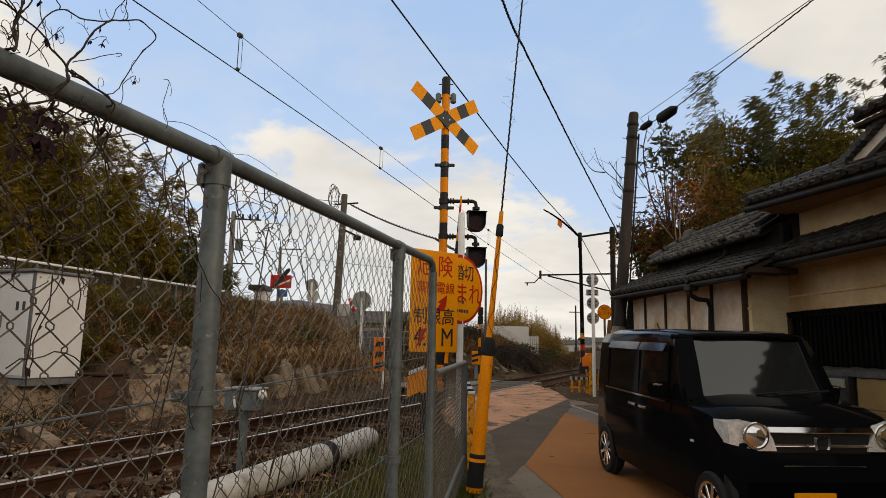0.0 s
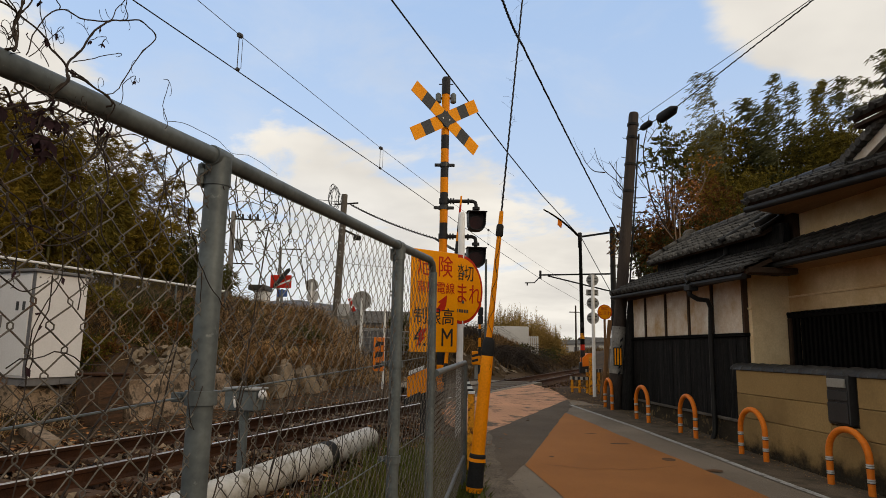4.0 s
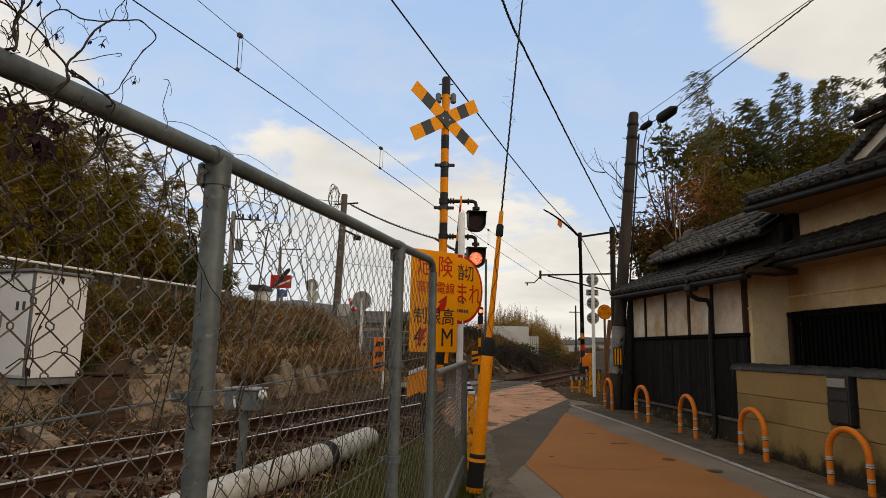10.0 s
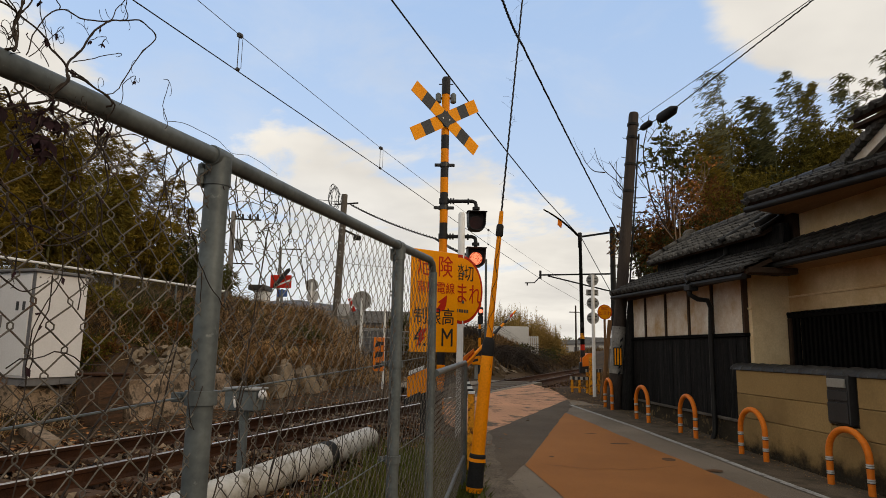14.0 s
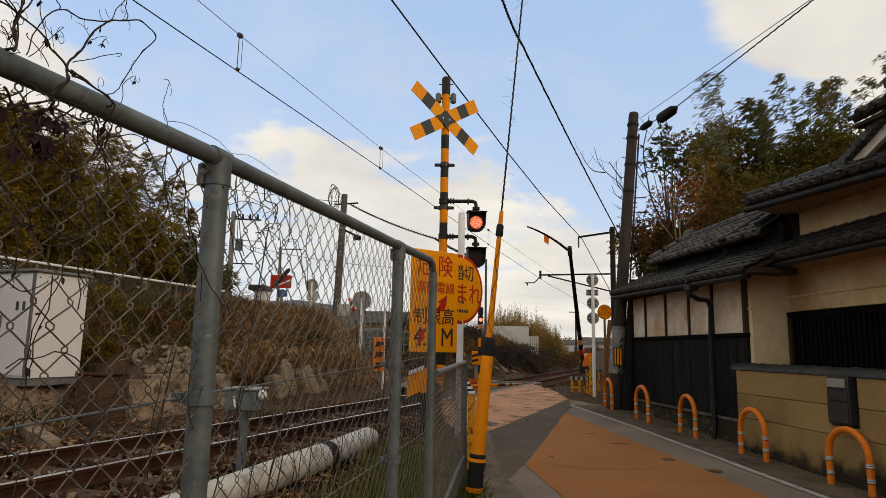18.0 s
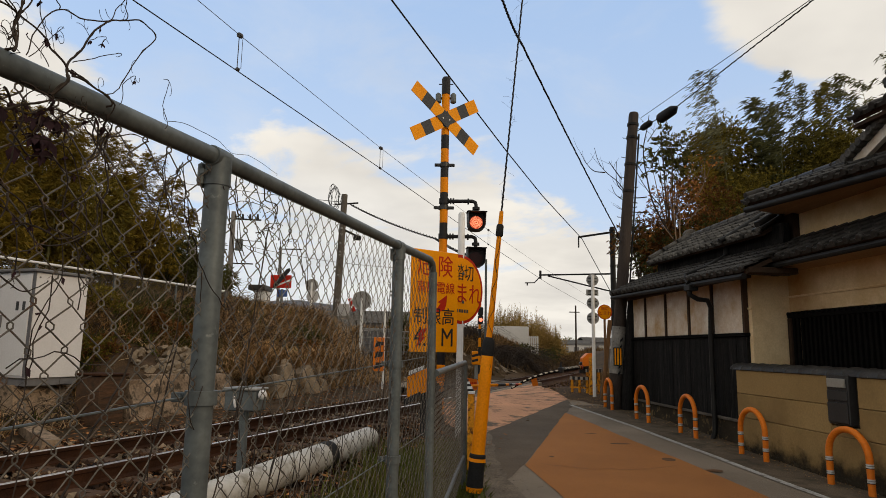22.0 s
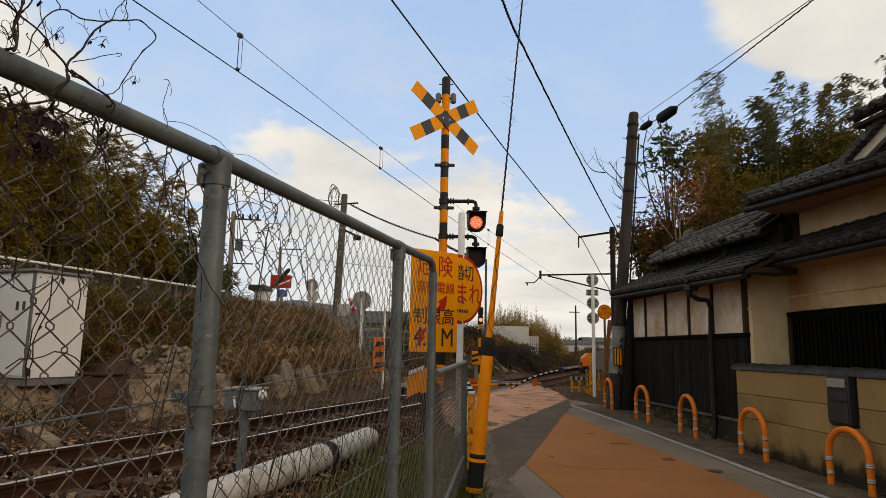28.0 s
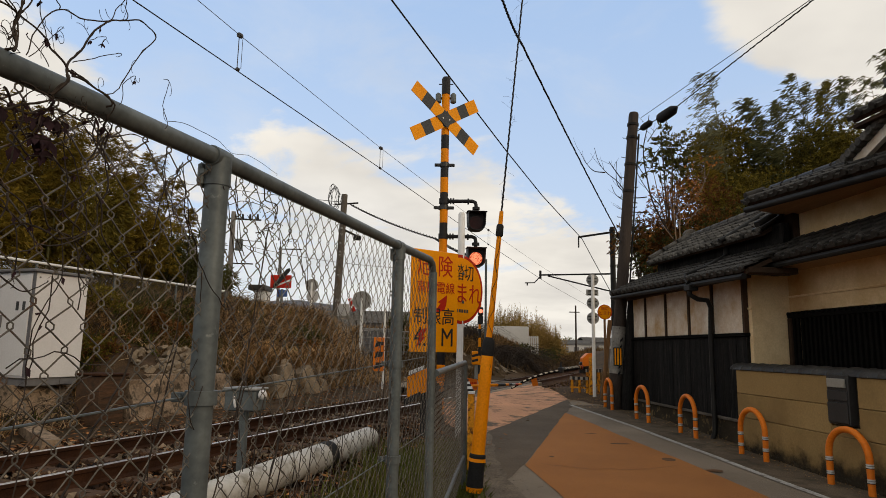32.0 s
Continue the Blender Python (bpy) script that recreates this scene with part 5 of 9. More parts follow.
# garden wall of ochre render with a tiled coping
wall = empty("garden_wall", HOUSE, "low ochre rendered garden wall with a dark tile coping", "wall")
part("wall_foot", Form().box(0.16, 8.0, -0.13, 0.12, 0.0, 0.24, 0.008), "mould", wall, "mouldy dark foot of the wall")
part("mould_stain", Form().loft([[(x, -0.1445, 0.241), (x, -0.1445, 0.70)] for x in (0.16, 4.0, 8.0)], cap=False, closed=False), "mould_fade", wall, "black mould creeping up the render", smooth=False)
part("render_course", Form().box(0.15, 8.0, -0.14, 0.13, 0.243, 0.70, 0.006), "wall_yellow", wall)
part("render_course", Form().box(1.982, 2.398, -0.136, 0.13, 0.703, 0.80, 0.004), "wall_yellow", wall)
for z0, z1 in ((0.703, 1.0), (1.003, 1.30)):
    part("render_course", Form().box(0.15, 1.98, -0.14, 0.13, z0, z1, 0.006), "wall_yellow", wall)
    part("render_course", Form().box(2.40, 8.0, -0.14, 0.13, z0, z1, 0.006), "wall_yellow", wall)
# dark colour paints the narrow shadow gap beside the letter box; no mould here
part("recess", Form().box(1.98, 2.40, -0.09, 0.13, 0.803, 1.30), "mould", wall)
cop = mesh_of(Form().loft([[(x, 0.155 * k * cos(a), 1.306 + 0.082 * k * max(0.0, sin(a))) for a in np.linspace(pi, 0, 9)] for x, k in ((0.0, 1.10), (0.03, 1.12), (0.045, 1.03), (0.246, 0.97))]), "coping_tile", "tile", True)
for i in range(33):
    part("coping_tile", cop, "tile", wall, m=pose(0.05 + i * 0.24, 0, rnd(-0.003, 0.003)))
box = empty("letter_box", HOUSE @ pose(2.165, -0.15, 0.82), "grey metal letter box and intercom set in the garden wall", "letter box")
part("body", Form().box(-0.16, 0.16, -0.03, 0.08, 0.0, 0.50, 0.008), "mail_grey", box)
part("upper_flap", Form().box(-0.148, 0.148, -0.045, -0.028, 0.02, 0.22, 0.006), "mail_grey", box)
part("middle_flap", Form().box(-0.148, 0.148, -0.042, -0.028, 0.24, 0.34, 0.005), "mail_grey", box)
part("name_slot", Form().box(-0.13, 0.13, -0.05, -0.028, 0.37, 0.46, 0.004), "slot", box, "pale mail slot plate")

# ---------------------------------------------------------------- orange arch guards along the verge
arch0 = empty("arch_guard", pose(0, 0, 0), "orange tubular arch guard with silver reflective bands", "bollard", "arch guards along the verge")
w, hh = 0.26, 0.635
pts = [(-w, 0, -0.05), (-w, 0, hh - w)] + [(-w * cos(a), 0, hh - w + w * sin(a)) for a in np.linspace(0.2, pi - 0.2, 13)] + [(w, 0, hh - w), (w, 0, -0.05)]
part("hoop", Form().tube(pts, 0.034, 14), "arch", arch0)
for sx in (-w, w):
    for z in (0.16, 0.30):
        part("reflective_band", Form().tube([(sx, 0, z), (sx, 0, z + 0.036)], 0.0362, 14), "reflect", arch0)
        part("band_edge", Form().tube([(sx, 0, z - 0.008), (sx, 0, z)], 0.0358, 14), "rubber", arch0)
        part("band_edge", Form().tube([(sx, 0, z + 0.017), (sx, 0, z + 0.021)], 0.0366, 14), "rubber", arch0)
ARCHES = [(4.165, 6.78, 100), (3.985, 8.45, 97), (3.82, 10.2, 94), (3.625, 11.83, 96), (3.49, 13.65, 91)]
for i, (x, y, turn) in enumerate(ARCHES):
    x, y = x * 0.994, y * 0.994
    m = pose(x, y, ground_z(x, y) - 0.04, ry=rnd(-1.5, 1.5), rz=turn)
    if i:
        copy_thing(arch0, m)
    else:
        arch0.matrix_basis = m

# ---------------------------------------------------------------- poles at the crossing
pole = empty("utility_pole", Matrix.Identity(4), "leaning dark wooden utility pole with a striped guard at its foot", "pole")
P0, P1 = Vector((3.54, 13.5, 0.2)), Vector((4.13, 13.5, 6.7))


def on_pole(z):
    return P0 + (P1 - P0) * ((z - 0.2) / 6.5)


part("shaft", Form().tube([on_pole(0.2), on_pole(3), on_pole(6.66), on_pole(6.7)], [0.138, 0.122, 0.105, 0.09], 18), "pole", pole)
part("guard_sleeve", Form().tube([on_pole(1.07), on_pole(2.03)], 0.143, 20), "sleeve", pole, "dented pale metal guard sleeve")
for k in range(6):
    z = 1.02 + 0.135 * k
    arc = np.linspace(-0.5 * pi, 0.35 * pi, 9)
    f = Form().loft([[(0.146 * cos(a), 0.146 * sin(a), 0.16 * (a + pi / 2)), (0.146 * cos(a), 0.146 * sin(a), 0.16 * (a + pi / 2) + 0.06)] for a in arc], cap=False, closed=False)
    part("guard_rib", f, "rubber", pole, m=Matrix.Translation(on_pole(z)))
part("hazard_backing", Form().box(-0.105, 0.075, -0.162, -0.150, 0, 0.37, 0.004), "rubber", pole, m=Matrix.Translation(on_pole(1.23)))
for i in range(3):
    part("hazard_stripe", Form().box(-0.014, 0.014, -0.168, -0.160, 0.02, 0.35), "signface", pole, m=Matrix.Translation(on_pole(1.23) + Vector((-0.07 + i * 0.055, 0, 0))))
f = Form()
for i in range(18):
    p = on_pole(2.6 + i * 0.22)
    s = 1 if i % 2 else -1
    f.tube([p + Vector((s * 0.10, 0, 0)), p + Vector((s * 0.19, 0, 0.0)), p + Vector((s * 0.2, 0, 0.02))], 0.008, 5)
part("step_bolts", f, "metal_dark", pole)
f = Form()
for z in (6.4, 6.1, 5.5, 4.9):
    f.tube([on_pole(z), on_pole(z + 0.05)], 0.125, 14)
f.tube([on_pole(2.0) + Vector((0.15, -0.05, 0)), on_pole(6.2) + Vector((0.13, -0.05, 0))], 0.018, 6)
part("bands", f, "metal_dark", pole)
f = Form().box(-0.05, 0.05, -0.06, 0.06, 0, 1.5)
part("cable_cover", Form().tube([(3.80, 13.4, 0.3), (3.86, 13.4, 1.2), (4.04, 13.4, 3.0)], 0.13, 10), "wood_dark", pole)

disc_post = empty("signal_plate_post", Matrix.Translation((3.75, 16.0, 0.42)), "white post carrying round grey plates seen from behind", "sign post")
part("post", Form().tube([(0, 0, 0), (0, 0, 2.98)], 0.042, 14), "white", disc_post)
for z, r in ((2.86, 0.15), (2.28, 0.15), (1.91, 0.15)):
    part("plate", Form().disc(0.0, 0.05, z, r, 0.012, 24), "galv_pale", disc_post, m=pose(0, 0, 0, rz=-8))
part("plate", Form().box(-0.15, 0.15, 0.05, 0.062, 2.47, 2.62), "galv_pale", disc_post)
for z in (2.86, 2.54, 2.28, 1.91):
    for dz_ in (-0.055, 0.035):
        part("plate_rib", Form().box(-0.11, 0.11, 0.035, 0.05, z + dz_, z + dz_ + 0.02), "metal_dark", disc_post)
orange = empty("crossing_stop_sign", Matrix.Translation((3.66, 14.5, 0.36)), "small round orange stop sign on a slim rusty post", "sign")
part("post", Form().tube([(0, 0.03, 0), (0, 0.03, 2.2)], 0.026, 10), "timber_pale", orange)
m = pose(0, 0, 2.03, rz=4)
part("face", Form().disc(0, -0.006, 0, 0.155, 0.01, 32), "signface", orange, m=m)
f = Form()
f.loft([[(q * cos(2 * pi * k / 32), y, q * sin(2 * pi * k / 32)) for k in range(33)] for q, y in ((0.150, -0.007), (0.166, -0.007), (0.166, 0.008))], cap=False, closed=False)
part("rim", f, "red", orange, m=m)
words("lettering", "踏切", 0.085, "red", orange, m @ pose(0, -0.008, 0.07))
words("lettering", "とまれ", 0.10, "red", orange, m @ pose(0, -0.008, -0.03))

# yellow and black striped barrier fences by the boom gate
for k, (bx, by, turn, wide, n, top) in enumerate(((3.43, 17.1, -35, 0.62, 4, 0.42), (3.78, 16.9, 5, 0.30, 3, 0.62))):
    fz = empty("striped_barrier", pose(bx, by, 0.42, rz=turn), "low rusty yellow barrier fence with striped rails", "barrier", "striped barriers")
    for i in range(n):
        part("leg", Form().box(-0.03 + i * wide / (n - 1), 0.03 + i * wide / (n - 1), -0.02, 0.02, 0, top, 0.005), "rusty_yellow", fz)
    for i in range(10):
        a = -0.05 + i * (wide + 0.1) / 10
        part("rail_stripe", Form().box(a, a + (wide + 0.1) / 10, -0.035, -0.02, top - 0.06, top + 0.02), ("slot", "black")[i % 2], fz, smooth=False)
    part("lower_rail", Form().box(-0.05, wide + 0.05, -0.03, -0.02, top * 0.35, top * 0.35 + 0.04), "rusty_yellow", fz)
gp = empty("gate_post", pose(3.80, 16.55, 0.42), "rusty yellow square post beside the boom gate", "post")
part("post", Form().box(-0.045, 0.045, -0.045, 0.045, 0, 0.95, 0.006), "rusty_yellow", gp)
tb = Form().box(-0.045, 0.045, -0.03, 0.03, 0, 1.9, 0.008, m=pose(3.74, 15.2, 0.36, ry=6.5))
thing("leaning_timber", tb, "timber_pale", "brown timber prop leaning beside the crossing", "timber")

# ---------------------------------------------------------------- overhead line
mast = empty("catenary_mast", Matrix.Translation((7.04, 26.4, 0.4)), "dark steel catenary mast with bracket arms over the track", "mast")
part("shaft", Form().tube([(0, 0, 0), (0, 0, 6.25), (0, 0, 6.27)], [0.13, 0.10, 0.08], 12), "metal_dark", mast)
f = Form().tube([(0, 0, 6.05), (-1.30, 0.5, 5.90)], 0.045, 8).tube([(-1.30, 0.5, 5.92), (-1.30, 0.5, 5.45)], 0.03, 6)
part("feeder_arm", f, "metal_dark", mast)
f = Form().tube([(0, 0, 4.30), (-2.9, 1.0, 4.31)], 0.035, 8).tube([(0, 0, 3.55), (-2.55, 0.9, 4.27)], 0.03, 8)
f.tube([(-2.85, 1.0, 4.5), (-2.85, 1.0, 4.15)], 0.05, 8).tube([(-2.85, 1.0, 4.25), (-3.1, 1.05, 3.98), (-3.5, 1.1, 3.97)], 0.025, 6).tube([(-3.4, 1.1, 3.97), (-3.4, 1.1, 3.86)], 0.03, 6)
part("bracket_arm", f, "metal_dark", mast)
f = Form()
for z in (5.1, 5.6, 6.1, 4.6):
    f.tube([(0, 0, z), (0, 0, z + 0.06)], 0.13, 10)
part("bands", f, "metal_dark", mast)


def wire(name, pts, r, label, sag=0.0, n=16, material="cable", twist=0.0, turns=120):
    """A hanging wire through points."""
    out = []
    pts = [Vector(p) for p in pts]
    for a, b in zip(pts, pts[1:]):
        for i in range(n + (b is pts[-1])):
            t = i / n
            out.append(a.lerp(b, t) - Vector((0, 0, sag * 4 * t * (1 - t))))
    f = Form().tube(out, r, 6, cap=False)
    if twist:
        total = len(out) - 1
        pts2 = []
        for i in range(turns * 4):
            t = i / (turns * 4) * total
            k = min(int(t), total - 1)
            p = out[k].lerp(out[k + 1], t - k)
            pts2.append(p + Vector((twist * cos(i * pi / 2), 0, twist * sin(i * pi / 2))))
        f.tube(pts2, r * 0.9, 4, cap=False)
    return thing(name, f, material, label, "cable", group="overhead cables")

wire("contact_wire", [track(4.5, 0, 5.22), track(13.1, 0, 5.0), track(20.8, 0, 4.73), track(29.0, -0.3, 4.33), track(80, 0, 4.3)], 0.0075, "contact wire over the track", 0.0)
wire("messenger_wire", [track(4.5, 0, 5.9), track(8.7, 0, 5.62), track(13.1, 0, 5.41), track(20.9, 0, 5.17), track(28.8, 0, 5.09), track(80, 0, 5.1)], 0.0045, "messenger wire over the track", 0.0, material="line_wire")
for s, z0, z1 in ((8.66, 5.62, 5.14), (13.1, 5.41, 5.0), (20.9, 5.17, 4.72)):
    f = Form().tube([track(s, 0.012, z0), track(s, 0.012, z1)], 0.006, 5).tube([track(s, -0.05, z0 - 0.02), track(s, -0.05, z1)], 0.004, 5)
    f.tube([track(s - 0.03, 0, z0), track(s + 0.03, 0, z0)], 0.035, 6).tube([track(s - 0.02, 0, z1), track(s + 0.02, 0, z1)], 0.025, 6)
    thing("wire_hanger", f, "line_wire", "thin dropper between messenger and contact wire", "cable", group="wire hangers")
wire("feeder_cable", [(-1.32, 8.0, 7.09), (-0.864, 9.200, 6.791), (-0.074, 11.100, 6.572), (1.510, 15.000, 6.221), (2.884, 18.400, 5.990), (5.469, 25.000, 5.896), (7.08, 26.4, 3.65)], 0.014, "black overhead feeder cable", 0.0)
wire("twisted_cable", [(0.28, 5.3, 5.05), (0.55, 6.0, 4.97), (0.85, 6.8, 4.89), (3.54, 13.0, 4.01), (3.79, 13.5, 3.8)], 0.011, "twisted black overhead cable", 0.035, twist=0.008, turns=70)
wire("service_cable", [(4.17, 13.4, 6.26), (4.43, 12.0, 6.20), (4.9, 8.0, 6.22), (5.3, 4.5, 6.3)], 0.009, "thick black service cable", 0.0, twist=0.008, turns=70)
wire("thin_cable", [(4.26, 13.4, 6.56), (4.82, 8.0, 6.19), (5.2, 4.5, 6.2)], 0.006, "thin black overhead wire above the house", 0.0)
f = Form().tube([(4.21, 13.3, 6.26), (4.23, 13.2, 6.26), (4.27, 12.9, 6.25), (4.29, 12.8, 6.245)], [0.02, 0.07, 0.07, 0.02], 10)
thing("cable_sleeve", f, "rubber", "black cable splice on the service cable", "cable sleeve", group="cable sleeves")
f = Form().tube([(4.34, 12.55, 6.20), (4.36, 12.45, 6.20), (4.43, 12.0, 6.19), (4.455, 11.85, 6.20)], [0.03, 0.11, 0.10, 0.03], 10)
thing("cable_sleeve", f, "rubber", "black cable splice on the service cable", "cable sleeve", group="cable sleeves")
wire("spiral_cable", [(-4.45, 30.0, 8.23), (-0.35, 27.0, 6.15), (1.52, 22.1, 4.55)], 0.02, "spiral-wrapped black cable on the far pole", 0.12, twist=0.05, turns=60)
wire("distant_wire", [(-4.6, 30.0, 8.3), (-30.0, 45.0, 14.5)], 0.014, "thin wire strung to the far pole", 0.2)


# ---------------------------------------------------------------- plants
def spray(form, p, d, length, leaves, size, droop, wide=0.16):
    """A twig with narrow leaves on both sides."""
    p, d = Vector(p), Vector(d).normalized()
    side = d.cross(Vector((0, 0, 1)))
    side = side.normalized() if side.length > 0.01 else Vector((1, 0, 0))
    for i in range(leaves):
        t = (i + 1) / leaves
        q = p + d * length * t - Vector((0, 0, droop * length * t * t))
        s = 1 if i % 2 else -1
        ld = (d * 0.8 + side * s * rnd(0.15, 0.6) + Vector((0.12, 0, rnd(-0.7, -0.1)))).normalized() * size * rnd(0.7, 1.2)
        w = ld.cross(Vector((rnd(-1, 1), rnd(-1, 1), rnd(-1, 1)))).normalized() * size * wide * 0.5
        form.leaf(q, ld, w, Vector((0, 0, size * 0.3)))


def bamboo(x, y, height, lean, seed, leafmat="leaf_bamboo", dense=1.0, low=0.35, size=0.24, wide=1.0,
           label="tall bamboo with drooping feathery leaves", group="bamboo grove"):
    """A bamboo: an arched culm with drooping leafy branches, thicker towards the middle."""
    random.seed(seed)
    z0 = land_z(x, y) - 0.1
    tree = empty("bamboo", Matrix.Translation((x, y, z0)), label, "bamboo", group)
    lx, ly = lean

    def at(t):
        k = t ** 2.6
        return Vector((lx * k, ly * k, height * (t - 0.06 * k)))
    part("culm", Form().tube([at(t) for t in np.linspace(0, 1, 14)], [0.036 * (1 - 0.95 * t) + 0.002 for t in np.linspace(0, 1, 14)], 6), "culm", tree)
    f = Form()
    n = int(95 * dense)
    for i in range(n):
        t = low + (1 - low) * ((i + rnd(0, 1)) / n) ** 0.85
        reach = (0.16 + 1.25 * wide * (1.04 - t) ** 0.75) * height / 9
        a = rnd(0, 2 * pi)
        d = Vector((cos(a), sin(a), rnd(0.35, 0.9)))
        base = at(t)
        for _ in range(8):
            k = rnd(0.1, 1.0)
            b = base + d * reach * k - Vector((0, 0, 0.5 * reach * k * k))
            dd = (d + Vector((rnd(-0.6, 0.6), rnd(-0.6, 0.6), rnd(-0.6, 0.2))))
            spray(f, b, dd, rnd(0.18, 0.45) * height / 9, 9, size * 0.66, 0.6, 0.19)
    part("leaves", f, leafmat, tree, smooth=False)
    return tree


def bush(name, x, y, z, rx, ry, rz, n, size, leafmat, label, category="bush", seed=1, group="", trunk=None, wide=0.5, lobes=7):
    """A leafy crown of uneven lobes round a short trunk with limbs."""
    random.seed(seed)
    ob = empty(name, Matrix.Translation((x, y, z)), label, category, group)
    th = trunk if trunk is not None else rz * 0.6
    f = Form().tube([(0, 0, -0.2), (rnd(-0.1, 0.1), 0, th * 0.6), (rnd(-0.2, 0.2), rnd(-0.2, 0.2), th + rz)], [0.05 * rz, 0.04 * rz, 0.01], 7)
    centres = []
    for _ in range(lobes):
        a, k = rnd(0, 2 * pi), rnd(0.2, 0.75)
        centres.append(Vector((cos(a) * rx * k, sin(a) * ry * k, th + rz * rnd(0.35, 1.55))))
    for c in centres:
        f.tube([(0, 0, th * 0.7), tuple(c * 0.6 + Vector((0, 0, th * 0.25))), tuple(c)], [0.03 * rz, 0.018 * rz, 0.006], 5)
    part("trunk", f, "bark", ob)
    f = Form()
    for i in range(n // 7):
        c = random.choice(centres)
        v = Vector((random.gauss(0, 1), random.gauss(0, 1), random.gauss(0.15, 1))).normalized()
        k = rnd(0.25, 1.0) ** 0.45
        p = c + Vector((v.x * rx * 0.52 * k, v.y * ry * 0.52 * k, v.z * rz * 0.55 * k))
        out = (v + Vector((rnd(-0.5, 0.5), rnd(-0.5, 0.5), rnd(-0.6, 0.5)))).normalized()
        for _ in range(7):
            d = (out + Vector((rnd(-0.8, 0.8), rnd(-0.8, 0.8), rnd(-0.9, 0.6)))).normalized() * size * rnd(0.6, 1.4)
            w = d.cross(Vector((rnd(-1, 1), rnd(-1, 1), rnd(-1, 1)))).normalized() * size * wide * 0.5
            f.leaf(p + out * size * rnd(-0.4, 0.6), d, w, Vector((0, 0, size * 0.3)))
    part("crown", f, leafmat, ob, smooth=False)
    return ob


BAMBOOS, BANK_BAMBOOS = [], []


def plume(x, y, tip, width, hang, seed, leafmat="leaf_bamboo", branches=70, size=0.23, back=0.0, label="tall bamboo with drooping feathery leaves"):
    """A bamboo whose leafy top hangs one way in the wind; tip: height of its top, hang: length of the leafy part."""
    random.seed(seed)
    z0 = land_z(x, y) - 0.1
    height = tip - z0
    tree = empty("bamboo", Matrix.Translation((x, y, z0)), label, "bamboo", "bamboo grove")

    def at(t):
        k = max(0.0, t - 0.45) / 0.55
        return Vector((back * k * k, 0.1 * k * k, height * t - 0.12 * k ** 3))
    ts = np.linspace(0, 1, 16)
    part("culm", Form().tube([at(t) for t in ts], [0.034 * (1 - 0.93 * t) + 0.002 for t in ts], 6), "culm", tree)
    f, w = Form(), Form()
    for i in range(branches):
        u = (i + rnd(0, 1)) / branches
        base = at(1 - (hang / height) * u)
        reach = width * (0.30 + 0.70 * sin(pi * min(1.0, 0.12 + 0.8 * u))) * rnd(0.55, 1.1)
        a = rnd(0, 2 * pi)
        d = Vector((cos(a) - 0.25, sin(a) * 0.8, rnd(0.25, 0.75))).normalized()
        path = [base + d * reach * k - Vector((0.18 * reach * k * k, 0, 0.55 * reach * k * k)) for k in (0.0, 0.3, 0.6, 0.85, 1.0)]
        w.tube(path, [0.007, 0.006, 0.005, 0.004, 0.003], 3, cap=False)
        for k in range(4):
            q = path[0].lerp(path[-1], 0.25 + 0.75 * (k + rnd(0, 1)) / 4) + Vector((0, 0, 0.16 * reach * (1 - (k / 4 - 0.4) ** 2)))
            for _ in range(3):
                ld = Vector((-0.8 + rnd(-0.3, 0.45), rnd(-0.35, 0.35), -0.36 + rnd(-0.3, 0.3))).normalized() * size * rnd(0.7, 1.25)
                side = ld.cross(Vector((rnd(-0.3, 0.3), 1, rnd(-0.3, 0.3)))).normalized() * size * rnd(0.05, 0.085)
                f.leaf(q + Vector((rnd(-0.07, 0.07), rnd(-0.1, 0.1), rnd(-0.07, 0.07))), ld, side, (0, 0, size * 0.35))
    part("branch_work", w, "culm", tree)
    part("leaves", f, leafmat, tree, smooth=False)
    return tree


for i, (x, y, tip, width, hang, mt, count, size, back) in enumerate((
        (8.02, 17.50, 9.66, 0.72, 3.00, 'leaf_grey', 74, 0.17, -0.40),
        (9.80, 18.50, 9.32, 0.62, 2.20, 'leaf_bamboo', 65, 0.25, -0.45),
        (9.75, 18.20, 9.10, 0.40, 2.00, 'leaf_bamboo', 43, 0.24, -0.05),
        (11.05, 19.00, 10.42, 0.62, 3.00, 'leaf_bamboo', 38, 0.24, -0.35),
        (11.25, 19.40, 10.20, 0.50, 2.60, 'leaf_bamboo', 31, 0.24, 0.10),
        (10.92, 17.80, 9.52, 0.40, 2.90, 'leaf_green', 90, 0.22, 0.05),
        (12.05, 18.30, 9.95, 0.50, 2.60, 'leaf_bamboo', 55, 0.24, -0.10),
        (13.80, 19.50, 10.50, 0.60, 2.60, 'leaf_bamboo', 31, 0.24, -0.30),
        (12.45, 16.50, 9.95, 0.80, 3.20, 'leaf_bamboo', 49, 0.26, -0.20),
        (12.55, 16.00, 9.45, 0.75, 3.00, 'leaf_bamboo', 49, 0.26, -0.10),
        (12.75, 15.50, 8.99, 0.85, 3.00, 'leaf_bamboo', 49, 0.26, -0.20),
        (8.66, 18.80, 8.53, 0.60, 2.60, 'leaf_green', 72, 0.22, -0.10),
        (10.38, 19.60, 8.67, 0.80, 2.40, 'leaf_green', 66, 0.24, -0.20),
        (11.46, 19.80, 8.57, 0.80, 2.40, 'leaf_green', 66, 0.24, -0.10),
        (7.66, 17.90, 7.84, 0.70, 2.20, 'leaf_olive', 72, 0.20, -0.10))):
    BAMBOOS.append(plume(x, y, tip, width, hang, 40 + i, mt, count, size, back))
